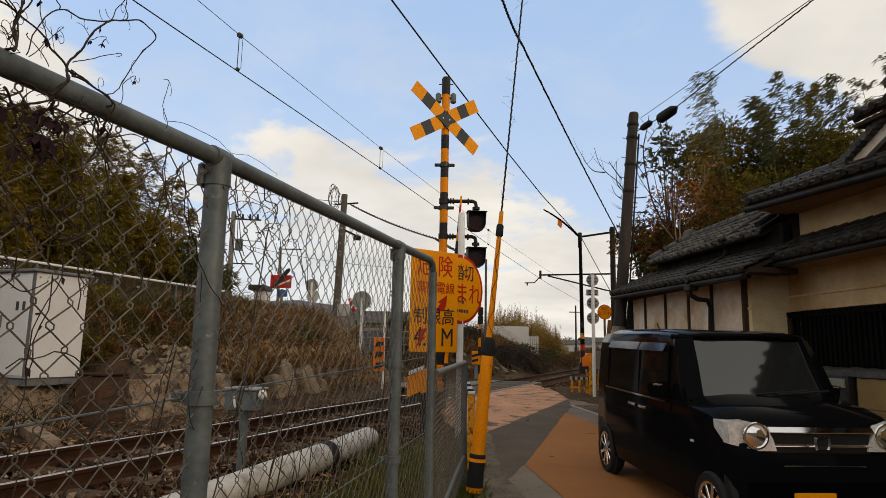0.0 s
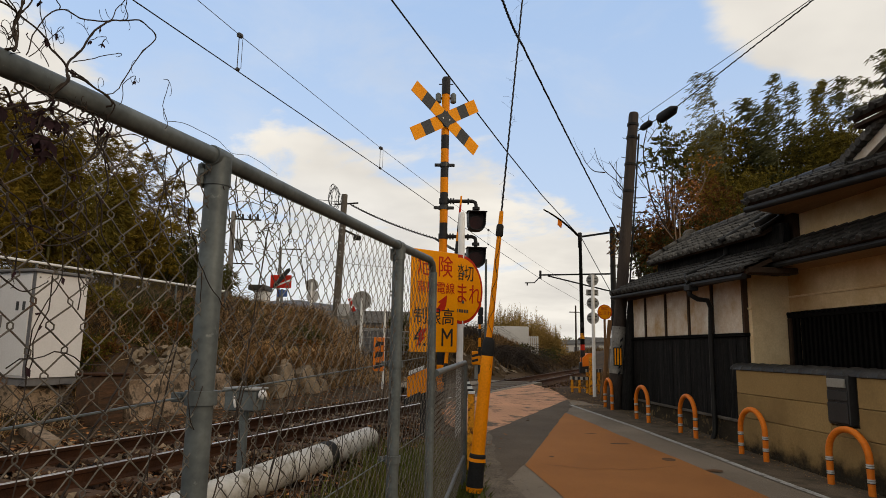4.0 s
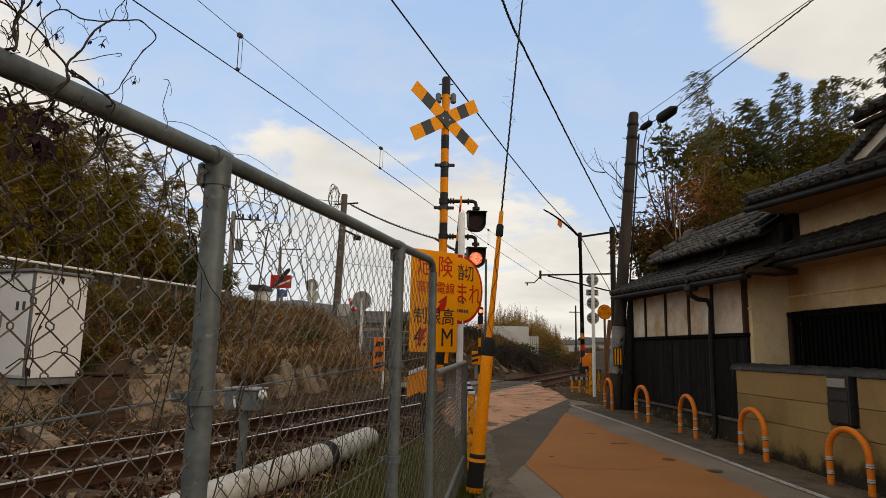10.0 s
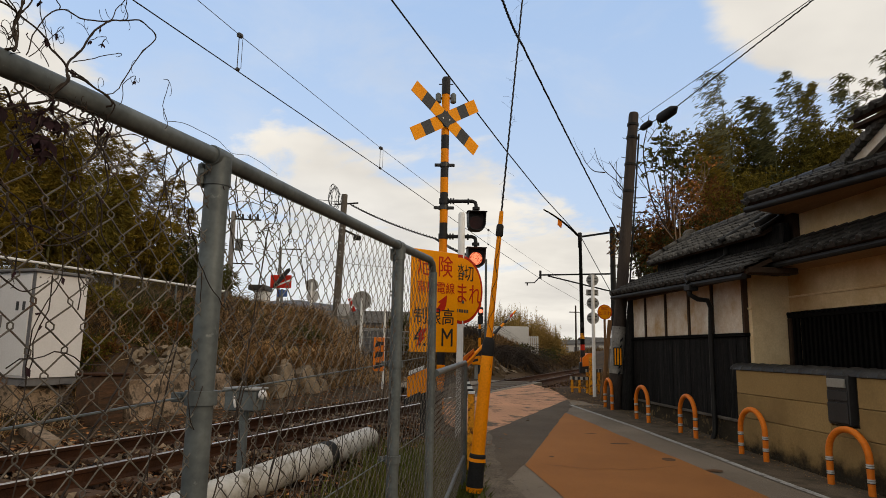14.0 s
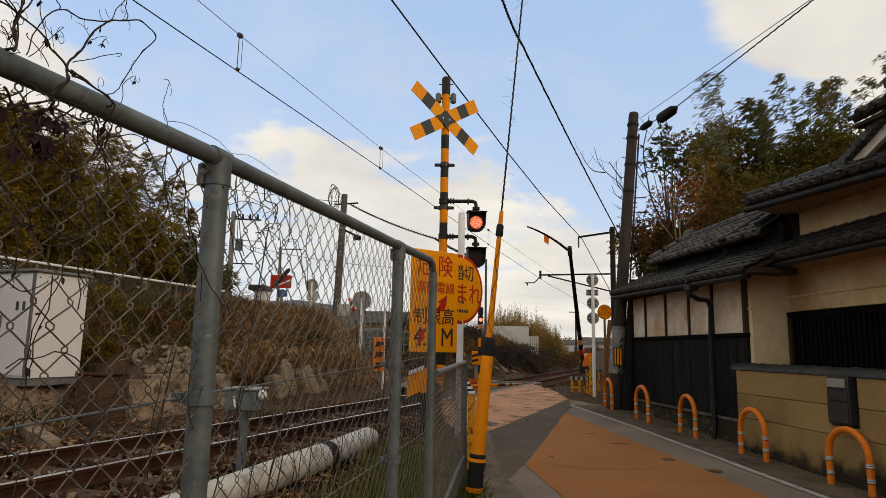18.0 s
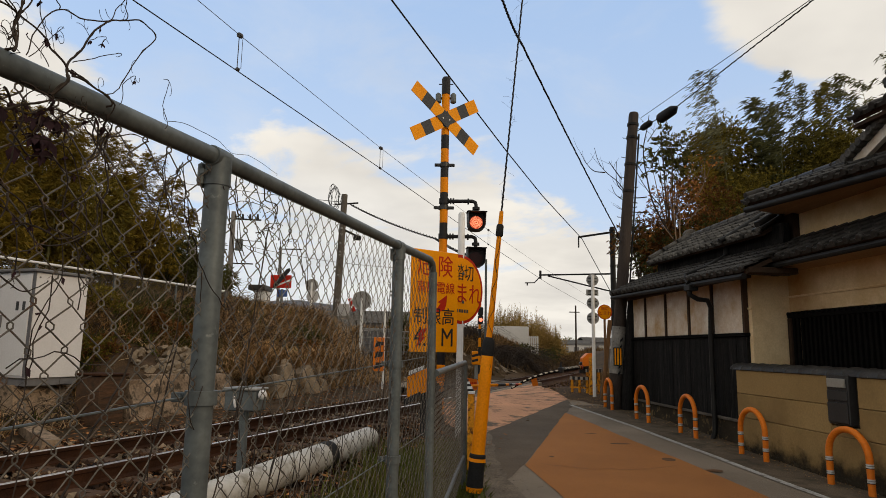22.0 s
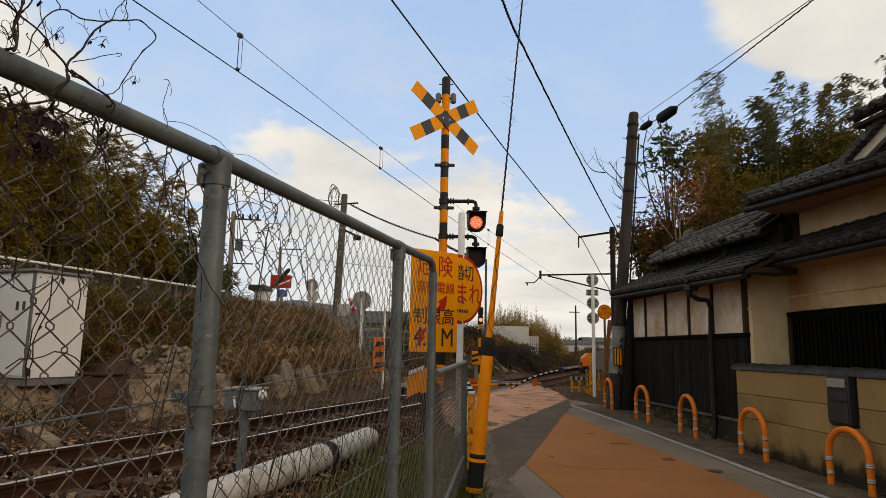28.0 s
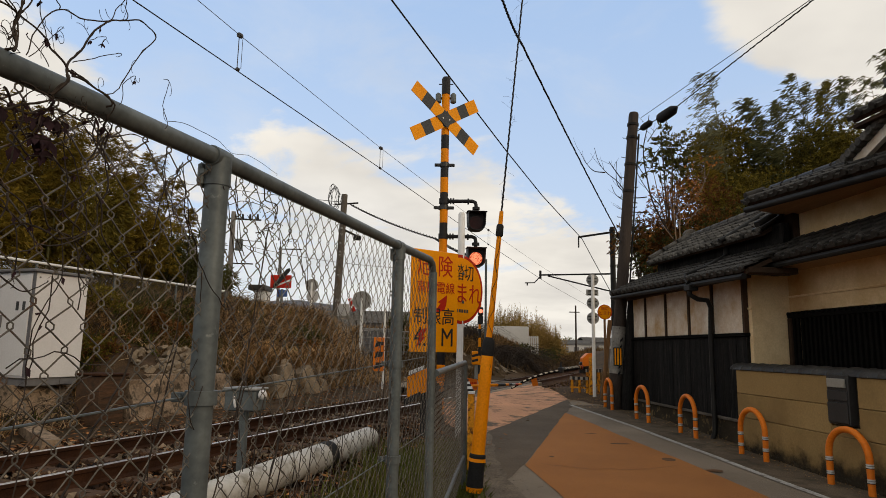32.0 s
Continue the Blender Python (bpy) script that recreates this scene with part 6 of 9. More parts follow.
# evergreens fill the slope under the bamboo tops
for i, (x, y, tip, r, mt, size, n) in enumerate((
        (8.34, 19.20, 8.54, 1.15, 'leaf_moss', 0.100, 15000),
        (9.11, 19.50, 7.93, 1.20, 'leaf_moss', 0.110, 13000),
        (10.04, 19.80, 7.67, 1.30, 'leaf_dark', 0.110, 13000),
        (11.15, 20.20, 7.66, 1.30, 'leaf_moss', 0.110, 13000),
        (11.25, 18.60, 8.34, 1.00, 'leaf_moss', 0.100, 14000),
        (11.69, 18.20, 7.98, 1.20, 'leaf_moss', 0.100, 13000),
        (12.05, 17.50, 7.88, 1.30, 'leaf_moss', 0.110, 12000),
        (6.67, 17.20, 6.24, 1.25, 'leaf_rust', 0.085, 12000),
        (7.78, 17.60, 6.50, 1.35, 'leaf_moss', 0.100, 13000),
        (8.75, 17.80, 6.44, 1.40, 'leaf_dark', 0.110, 12000),
        (9.72, 17.80, 6.56, 1.40, 'leaf_moss', 0.110, 12000),
        (10.35, 17.20, 6.60, 1.40, 'leaf_dark', 0.110, 12000),
        (10.78, 16.20, 6.45, 1.50, 'leaf_moss', 0.110, 10000),
        (5.92, 17.60, 5.45, 0.90, 'leaf_rust', 0.085, 9000),
        (6.25, 16.60, 5.15, 1.00, 'leaf_dark', 0.085, 9000),
        (6.91, 16.40, 5.21, 1.10, 'leaf_rust', 0.085, 9000),
        (7.64, 16.20, 5.33, 1.20, 'leaf_dark', 0.090, 9000),
        (5.78, 18.20, 5.20, 0.80, 'leaf_dark', 0.085, 8000))):
    z0 = land_z(x, y)
    rz = r * 1.1
    bush("hillside_tree", x, y, z0, r * 1.2, r * 1.2, rz, n, size, mt,
         {"leaf_moss": "olive-green evergreen tree on the slope behind the house", "leaf_dark": "dark evergreen tree on the slope behind the house",
          "leaf_rust": "withered orange-brown shrub on the slope"}[mt], "tree", 70 + i, "hillside trees", trunk=max(0.2, tip - z0 - 2.0 * rz), lobes=13, wide=0.36)
bush("camellia_tree", 6.06, 16.8, land_z(6.06, 16.8), 0.62, 0.6, 0.85, 900, 0.15, "leaf_dark", "dark broad-leaved evergreen with open branches beside the pole", "tree", 91, "hillside trees", trunk=7.64 - land_z(6.06, 16.8) - 1.7, lobes=9, wide=0.42)


def limbed_tree(y, limbs, r, material, label, seed, leaves=0):
    """A leafless tree: each limb bends through a few points of its upright plane and carries fine side twigs."""
    random.seed(seed)
    x0, z0 = limbs[0][0]
    ob = empty("bare_tree", Matrix.Translation((x0, y, land_z(x0, y))), label, "tree")
    f, tips = Form().tube([(0, 0, -0.1), (0, 0, z0 - land_z(x0, y))], r, 8), []
    for n, limb in enumerate(limbs):
        ends = [limb[0]] + list(limb) + [limb[-1]]
        pts = []
        for a, b, c, d in zip(ends, ends[1:], ends[2:], ends[3:]):
            for k in range(5):
                t = k / 5
                px_, pz = (0.5 * (2 * b[i] + (c[i] - a[i]) * t + (2 * a[i] - 5 * b[i] + 4 * c[i] - d[i]) * t * t + (3 * b[i] - a[i] - 3 * c[i] + d[i]) * t ** 3) for i in (0, 1))
                pts.append(Vector((px_ - x0, 0.25 * sin(n * 1.9 + len(pts) * 0.15), pz - land_z(x0, y))))
        m = len(pts)
        rr = r * (0.9 if n == 0 else 0.55)
        f.tube(pts, [rr * (1 - 0.8 * k / m) + 0.003 for k in range(m)], 6, cap=False)
        for _ in range(3):
            p = random.choice(pts[m // 3:])
            d, q = Vector((rnd(-1, 1), rnd(-0.5, 0.5), rnd(0.2, 1.2))).normalized(), [p]
            for k in range(5):
                d = (d + Vector((rnd(-0.25, 0.25), 0, rnd(0, 0.25)))).normalized()
                q.append(q[-1] + d * rnd(0.04, 0.11))
            f.tube(q, [0.006, 0.005, 0.005, 0.004, 0.003, 0.002], 3, cap=False)
            tips.append(q[-1])
    part("branch_work", f, material, ob)
    if leaves:
        g = Form()
        for _ in range(leaves):
            p = random.choice(tips) + Vector((rnd(-0.4, 0.4), rnd(-0.3, 0.3), rnd(-0.4, 0.3)))
            for k in range(7):
                d = Vector((rnd(-1, 1), rnd(-1, 1), rnd(-1, 0.4))).normalized() * rnd(0.06, 0.11)
                g.leaf(p + d * rnd(0, 1.5), d, d.cross(Vector((rnd(-1, 1), rnd(-1, 1), 1))).normalized() * 0.028, (0, 0, 0.03))
        part("withered_leaves", g, "leaf_orange", ob, smooth=False)
    return ob


limbed_tree(15.6, (((5.77, 4.11), (5.30, 5.09), (5.14, 5.87), (5.05, 6.60), (5.13, 7.19), (5.12, 7.45)),
                 ((5.14, 5.87), (4.95, 6.04), (4.80, 6.18)),
                 ((5.30, 5.09), (5.06, 5.32), (4.82, 5.74), (4.74, 6.09)),
                 ((5.15, 6.04), (5.29, 6.48), (5.55, 6.61)),
                 ((5.12, 5.39), (4.69, 5.38), (4.36, 5.71), (4.00, 5.93), (3.79, 6.16), (3.69, 6.54)),
                 ((4.00, 5.93), (3.69, 5.92), (3.47, 6.12), (3.37, 6.37)),
                 ((4.36, 5.71), (4.20, 6.02), (4.12, 6.27)),
                 ((4.56, 5.48), (4.37, 5.76), (4.37, 6.39)),
                 ((4.83, 5.20), (4.46, 5.22), (4.20, 5.34), (4.09, 5.58)),
                 ((4.96, 4.88), (4.54, 4.90), (4.24, 5.04)),
                 ((5.12, 6.78), (5.28, 7.00), (5.46, 7.26))),
            0.022, "vine", "leafless tree with arching dark branches behind the pole", 5)
limbed_tree(15.2, (((5.70, 3.99), (5.74, 4.51), (5.79, 4.93), (5.61, 5.30), (5.55, 5.79)),
                 ((5.79, 4.93), (6.05, 5.21), (6.28, 5.58), (6.44, 6.07)),
                 ((6.05, 5.21), (6.20, 5.52), (6.25, 5.95)),
                 ((5.54, 4.09), (5.58, 4.60), (5.62, 5.06), (5.74, 5.30)),
                 ((5.60, 4.26), (5.32, 4.64), (5.11, 4.91)),
                 ((5.80, 4.54), (6.03, 4.85), (6.29, 5.02)),
                 ((5.59, 4.53), (5.41, 5.06), (5.40, 5.51))),
            0.018, "twig", "pale bare shrub tree with clusters of withered orange leaves", 8, leaves=46)
# left bank: a bamboo grove turned olive-yellow, dark undergrowth at its foot
for i, (x, y, tip) in enumerate(((-7.5, 9.5, 5.40), (-7.5, 10.5, 5.58), (-7.3, 11.0, 5.66), (-7.1, 11.5, 5.66), (-6.85, 12.0, 5.56), (-6.6, 12.5, 5.50), (-6.65, 13.5, 5.60), (-6.3, 14.0, 5.20), (-6.2, 15.0, 4.72), (-6.4, 16.0, 3.76), (-6.5, 17.0, 3.91), (-6.6, 9.0, 4.9), (-6.2, 10.0, 4.6), (-6.1, 11.5, 4.4), (-6.1, 13.0, 4.1), (-8.6, 12.0, 6.07), (-8.2, 13.5, 6.0), (-7.6, 15.0, 5.5), (-7.4, 10.0, 5.2), (-6.9, 10.6, 5.0), (-6.4, 12.0, 4.7))):
    x, y, tip = x * 1.35, y * 1.35, 1.5 + (tip - 1.5) * 1.35
    z = land_z(x, y)
    BANK_BAMBOOS.append(bamboo(x, y, (tip - z) / 0.94, (rnd(0.1, 0.5), rnd(-0.2, 0.2)), 400 + i, "leaf_olive", dense=2.2, low=0.08, size=0.12, wide=1.6,
           label="bamboo turned olive-yellow on the railway bank", group="bank bamboo"))
for i, (s, q, rx, rz, h, mt) in enumerate((
        (10.2, 7.6, 1.4, 1.5, 0.2, "leaf_olive"), (12.6, 7.6, 1.4, 1.4, 0.2, "leaf_moss"), (15.0, 8.0, 1.4, 1.3, 0.2, "leaf_olive"), (17.0, 8.2, 1.2, 1.1, 0.1, "leaf_dark"), (7.0, 8.0, 2.0, 2.4, 0.8, "leaf_moss"),
        (18.6, 9.2, 1.3, 0.8, 0.0, "leaf_dark"), (20.0, 10.5, 1.2, 0.7, 0.0, "leaf_dark"), (9.0, 10.0, 2.0, 2.3, 0.8, "leaf_moss"), (11.5, 10.4, 2.0, 2.2, 0.8, "leaf_moss"), (14.0, 10.4, 1.8, 1.8, 0.6, "leaf_moss"))):
    p = track(s, q)
    bush("bank_tree", p.x, p.y, land_z(p.x, p.y), rx, rx, rz, 12000, 0.125, mt,
         "olive-brown undergrowth tree on the railway bank" if mt != "leaf_dark" else "dark undergrowth tree on the railway bank", "tree", 110 + i, "bank trees", trunk=h, lobes=13, wide=0.3)


def blades(name, spots, mt, label, h0, h1, w, lean=0.5):
    """Grass as stuff: one folded blade a spot."""
    f = Form()
    for x, y, z in spots:
        h, a = rnd(h0, h1), rnd(0, 2 * pi)
        d = Vector((cos(a) * lean * h * rnd(0.2, 1), sin(a) * lean * h * rnd(0.2, 1), h))
        side = Vector((-sin(a), cos(a), 0)) * w * rnd(0.6, 1.3)
        f.leaf((x, y, z - 0.02), d, side, Vector((0, 0, h * 0.5)))
    return thing(name, f, mt, label, "grass", kind="stuff", smooth=False)


random.seed(21)
spots = []
for _ in range(21000):
    s, q = rnd(5, 20.5), rnd(3.1, 7.5)
    if 8.4 < s < 11.2 and q < 4.1:
        continue
    p = track(s, q)
    spots.append((p.x, p.y, land_z(p.x, p.y)))
for _ in range(9000):
    q = rnd(4.2, 11)
    s = rnd(19.5, 23.5 + 0.7 * (q - 3))
    p = track(s, q)
    spots.append((p.x, p.y, land_z(p.x, p.y)))
blades("bank_grass", spots, "dry_grass", "dry brown grass and brambles on the bank", 0.12, 0.42, 0.013, 1.7)
spots = []
for _ in range(6500):
    s, q = rnd(5, 20.8), rnd(3.1, 7.4)
    if 8.4 < s < 11.2 and q < 4.1:
        continue
    p = track(s, q)
    spots.append((p.x, p.y, land_z(p.x, p.y)))
blades("bank_straw", spots, "straw", "pale straw stalks among the brambles", 0.15, 0.45, 0.009, 1.8)
f = Form()
for _ in range(2400):
    s, q = rnd(6, 20.5), rnd(3.3, 7.2)
    p = track(s, q)
    z = land_z(p.x, p.y)
    d = Vector((rnd(-1, 1), rnd(-1, 1), rnd(0.5, 1.3))) * rnd(0.15, 0.42)
    pts = [Vector((p.x, p.y, z))]
    for k in range(5):
        pts.append(pts[-1] + d * 0.5 + Vector((rnd(-0.06, 0.06), rnd(-0.06, 0.06), -0.05 * k)))
    f.tube(pts, [0.008, 0.007, 0.006, 0.005, 0.004, 0.002], 3, cap=False)
random.seed(77)
for i in range(13):
    bs, bq = 8.6 + i * 0.9 + rnd(-0.3, 0.3), rnd(3.9, 5.8)
    p = track(bs, bq)
    bush("bank_shrub", p.x, p.y, land_z(p.x, p.y) - 0.15, rnd(0.45, 0.8), rnd(0.45, 0.8), rnd(0.22, 0.4), 1500, 0.075, ("leaf_rust", "leaf_dark", "dry_grass", "leaf_rust", "green_grass")[i % 5],
         "low withered bramble shrub on the railway bank", "bush", 500 + i, "bank shrubs", trunk=0.05, lobes=6, wide=0.4)
for i, (s, q, r) in enumerate(((8.3, 5.0, 0.7), (9.4, 5.4, 0.8), (10.4, 5.2, 0.75), (11.2, 5.7, 0.8), (12.2, 5.6, 0.7), (10.9, 4.7, 0.5))):
    p = track(s, q)
    bush("bank_shrub", p.x, p.y, land_z(p.x, p.y) - 0.1, r, r, 0.28, 2200, 0.06, "leaf_moss", "low mossy green shrub on the railway bank", "bush", 540 + i, "bank shrubs", trunk=0.05, lobes=7, wide=0.4)
pale = Form()
random.seed(78)
for k_ in range(4600):
    s_, q_ = (rnd(8.0, 21.5), rnd(3.2, 7.0)) if k_ < 3000 else (rnd(15.5, 22.5), rnd(3.1, 6.0))
    p = track(s_, q_)
    d = Vector((rnd(-1, 1), rnd(-1, 1), rnd(0.3, 1.4))) * rnd(0.10, 0.34)
    pts = [Vector((p.x, p.y, land_z(p.x, p.y)))]
    for k in range(5):
        pts.append(pts[-1] + d * 0.5 + Vector((rnd(-0.07, 0.07), rnd(-0.07, 0.07), -0.06 * k)))
    pale.tube(pts, [0.008, 0.007, 0.006, 0.005, 0.004, 0.003], 3, cap=False)
thing("bank_dry_canes", pale, "cane", "pale dry bramble canes tangled over the bank", "brambles", kind="stuff")
thing("bank_brambles", f, "vine", "tangled leafless brambles on the bank", "brambles", kind="stuff")
spots = []
for _ in range(6000):
    s, q = rnd(5.5, 20), rnd(3.6, 7.5)
    if noise.noise(Vector((s * 0.6, q * 0.6, 9))) > 0.05:
        p = track(s, q)
        spots.append((p.x, p.y, land_z(p.x, p.y)))
for _ in range(14000):
    s, q = rnd(8.0, 14.5), rnd(4.0, 6.8)
    if noise.noise(Vector((s * 0.8, q * 0.8, 3))) > -0.1:
        p = track(s, q)
        spots.append((p.x, p.y, land_z(p.x, p.y)))
for _ in range(9000):
    s, q = rnd(6.5, 11.4), rnd(4.3, 6.4)
    if noise.noise(Vector((s * 0.7, q * 0.7, 6))) > -0.25:
        p = track(s, q)
        spots.append((p.x, p.y, land_z(p.x, p.y) + 0.12))
blades("bank_green_grass", spots, "green_grass", "patches of green grass on the bank", 0.14, 0.42, 0.012, 1.3)
spots = []
for _ in range(9000):
    t = rnd(0, 1)
    y = rnd(3.0, 9.2)
    x = -0.06 + (y - 4.06) * 0.118 + random.triangular(-1.1, 0.5, 0.05) * (1 if y < 7 else 0.7)
    if y > 7.6 and x > 0.5:
        continue
    if x > 0.13 + 0.05 * y + 0.08 * noise.noise(Vector((y * 3, 1, 1))):
        continue
    spots.append((x, y, max(land_z(x, y), ground_z(x, y) - 0.02)))
blades("verge_grass", spots, "green_grass", "green verge grass along the fence foot", 0.04, 0.16, 0.006, 1.0)
form = Form()
for _ in range(12000):
    s, q = rnd(2, 20.5), rnd(-3.2, 3.6)
    if 14.4 < s and q < 1.4:
        continue
    p = track(s, q)
    z = max(land_z(p.x, p.y), 0.25 - 0.06 * max(0, abs(q) - 1.4)) + rnd(0.005, 0.03)
    a = rnd(0, 2 * pi)
    d = Vector((cos(a), sin(a), rnd(-0.2, 0.4))) * rnd(0.04, 0.11)
    form.leaf((p.x, p.y, z), d, Vector((-sin(a), cos(a), rnd(-0.4, 0.4))) * rnd(0.012, 0.03), (0, 0, 0.02))
thing("leaf_litter", form, "fallen_leaf", "dead brown leaves blown over the track", "leaf litter", kind="stuff", smooth=False)
form = Form()
for k in range(5200):
    if k < 1700:
        y = rnd(5.5, 15.0)
        x = 4.50 - (y - 6.0) * 0.075 - random.triangular(0.0, 0.55, 0.02)
    else:
        y = rnd(13.5, 19.0)
        x = rnd(2.9, 4.3) - (y - 13.5) * 0.03
    a, size = rnd(0, 2 * pi), rnd(0.008, 0.035)
    form.leaf((x, y, road_z(x, y) + rnd(0.010, 0.022)), Vector((cos(a), sin(a), rnd(-0.1, 0.3))) * size, Vector((-sin(a), cos(a), rnd(-0.3, 0.3))) * size * 0.35, (0, 0, 0.01))
thing("verge_litter", form, "dry_grass", "small dead leaves and grit along the wall foot", "leaf litter", kind="stuff", smooth=False)
spots = []
for _ in range(5200):
    y = rnd(3.6, 8.0)
    x = -0.06 + (y - 4.06) * 0.118 - random.triangular(0.02, 1.3, 0.25)
    spots.append((x, y, max(land_z(x, y), ground_z(x, y) - 0.05)))
blades("fence_grass", spots, "green_grass", "long green grass behind the fence", 0.12, 0.42, 0.007, 0.6)
spots = []
for _ in range(9000):
    s, q = rnd(23.5, 46), rnd(2.4, 8)
    if 28 < s < 39 and q < 4.4 and rnd(0, 1) < 0.9:
        continue
    p = track(s, q)
    spots.append((p.x, p.y, land_z(p.x, p.y)))
for _ in range(9000):
    s, q = rnd(36, 90), rnd(1.9, 14)
    p = track(s, q)
    spots.append((p.x, p.y, land_z(p.x, p.y)))
for _ in range(5000):
    s, q = rnd(21.5, 70), rnd(-9, -2.0)
    p = track(s, q)
    spots.append((p.x, p.y, land_z(p.x, p.y)))
for _ in range(7000):
    s, q = rnd(26, 50), rnd(7, 17)
    p = track(s, q)
    spots.append((p.x, p.y, land_z(p.x, p.y)))
blades("far_bank_scrub", spots, "scrub", "brown scrub on the bank beyond the crossing", 0.2, 0.7, 0.03, 0.9)
spots = []
for _ in range(6500):
    s, q = rnd(25, 48), rnd(4.5, 15)
    p = track(s, q)
    spots.append((p.x, p.y, land_z(p.x, p.y)))
blades("far_bank_straw", spots, "dry_grass", "dry pale grass on the bank beyond the crossing", 0.25, 0.8, 0.025, 0.8)

# beyond the crossing: scrub, pale fence wall, reeds
def bare_tangle(x, y, rx, h, n, seed, label="dark leafless bramble tangle on the bank beyond the crossing", low=0.0, r=0.012):
    """Arching leafless stems that cross and fork over one another."""
    random.seed(seed)
    z = land_z(x, y) - 0.1
    ob = empty("bramble_tangle", Matrix.Translation((x, y, z)), label, "brambles", "bramble tangles")
    f, g = Form(), Form()
    for k in range(n):
        p = Vector((rnd(-rx, rx) * 0.7, rnd(-rx, rx) * 0.7, low))
        d = Vector((rnd(-0.7, 0.7), rnd(-0.7, 0.7), 1.0))
        top = h * rnd(0.35, 1.0) * (1 - 0.5 * (p.x / rx) ** 2)
        pts = [p.copy()]
        for _ in range(7):
            p = p + d * top * 0.26
            d += Vector((rnd(-0.45, 0.45), rnd(-0.45, 0.45), -0.34))
            pts.append(p.copy())
            if rnd(0, 1) < 0.55:
                e = Vector((rnd(-1, 1), rnd(-1, 1), rnd(-0.3, 0.8))) * top * 0.22
                g.tube([p, p + e * 0.6, p + e + Vector((0, 0, -0.05))], [r * 0.6, r * 0.45, r * 0.25], 3, cap=False)
        f.tube(pts, [r * (1 - 0.09 * k_) for k_ in range(8)], 3, cap=False)
    f.add(g.v, g.f)
    part("bramble_growth", f, "vine", ob, kind="stuff")


for i, (s, q, r, h, mt) in enumerate(((25.6, 4.4, 1.0, 0.8, "scrub"), (27.2, 5.0, 1.1, 0.9, "leaf_dark"), (29, 4.9, 1.1, 0.8, "scrub"), (31, 5.2, 1.1, 0.7, "leaf_dark"), (33.5, 5.6, 1.2, 0.6, "scrub"), (36.5, 5.4, 1.3, 0.5, "scrub"), (40, 4.8, 1.4, 0.6, "scrub"),
                                       (44, 4.4, 1.3, 0.7, "leaf_dark"), (47, 3.6, 1.4, 0.9, "leaf_dark"), (50, 3.2, 1.5, 0.9, "scrub"), (53, 2.8, 1.4, 0.8, "scrub"), (30, 6.6, 0.9, 0.8, "leaf_dark"))):
    p = track(s, q)
    bush("scrub_bush", p.x, p.y, land_z(p.x, p.y) - 0.5, r, r, h * 0.75, 2300, 0.13, mt, "dark tangled scrub on the bank beyond the crossing", "bush", 140 + i, "scrub bushes", trunk=0.1)
for i, (x, y, rx, h, n) in enumerate(((2.9, 36.5, 0.9, 2.0, 200), (3.7, 36.0, 0.9, 2.5, 300), (4.3, 36.6, 0.8, 1.8, 200), (5.2, 37.2, 0.9, 1.1, 140), (1.5, 36.4, 0.8, 2.2, 90), (0.7, 35.0, 0.8, 2.0, 80), (2.2, 35.4, 0.9, 1.2, 140), (3.4, 35.0, 1.0, 1.1, 160))):
    bare_tangle(x, y, rx, h, n, 900 + i)
random.seed(31)
REED_TOPS = ((0.0, 3.9), (4.2, 4.6), (4.9, 5.6), (6.3, 5.7), (7.3, 5.4), (8.8, 5.15), (9.6, 4.5), (10.4, 3.7), (10.9, 2.2), (11.6, 0.9))
for i in range(46):
    t = i / 45
    x0 = 4.3 + 7.1 * t + rnd(-0.15, 0.15)
    depth = 60 + rnd(-3.0, 4.0)
    tall = next(a[1] + (b[1] - a[1]) * (x0 - a[0]) / (b[0] - a[0]) for a, b in zip(REED_TOPS, REED_TOPS[1:]) if a[0] <= x0 <= b[0]) * rnd(0.86, 1.04)
    x = x0 * depth / 60
    clump = empty("reed_clump", Matrix.Translation((x, depth, 0.3)), "tall tawny reeds with feathery plumes in the distance", "reeds", "reed clumps")
    f = Form()
    for k in range(26):
        bx, by, hh = random.gauss(0, 0.32), rnd(-0.6, 0.6), tall * (1.0 if k == 0 else random.triangular(0.35, 0.98, 0.8))
        bx = 0 if k == 0 else bx
        lean = rnd(-0.25, 0.25)
        f.tube([(bx, by, 0), (bx + lean * hh / tall, by, hh)], [0.02, 0.006], 3, cap=False)
        for q in range(46):
            u = q / 46
            z = hh * (0.12 + 0.88 * u)
            a, w = rnd(0, 2 * pi), 0.10 + 0.30 * (1 - u) ** 0.8
            f.leaf((bx + lean * z / tall, by, z), (w * cos(a), w * sin(a), rnd(-0.10, 0.34)), (rnd(-0.016, 0.016), rnd(-0.02, 0.02), rnd(0.012, 0.03)), (0, 0, 0.12))
    part("plume", f, "reed", clump, smooth=False)
fence2 = empty("pale_wall", Matrix.Translation((4.6, 45, 0.3)), "pale corrugated sheet wall beyond the scrub", "wall")
part("sheet", Form().box(-4.5, 1.45, 0, 0.1, 0, 2.85, 0.01), "far_wall", fence2)
f = Form()
for i in range(5):
    f.box(1.47 + i * 0.138, 1.575 + i * 0.138, 0, 0.06, 0.9, 2.2)
f.box(1.45, 2.13, 0.06, 0.10, 2.08, 2.16)
part("slat_screen", f, "far_wall", fence2)
f = Form()
random.seed(5)
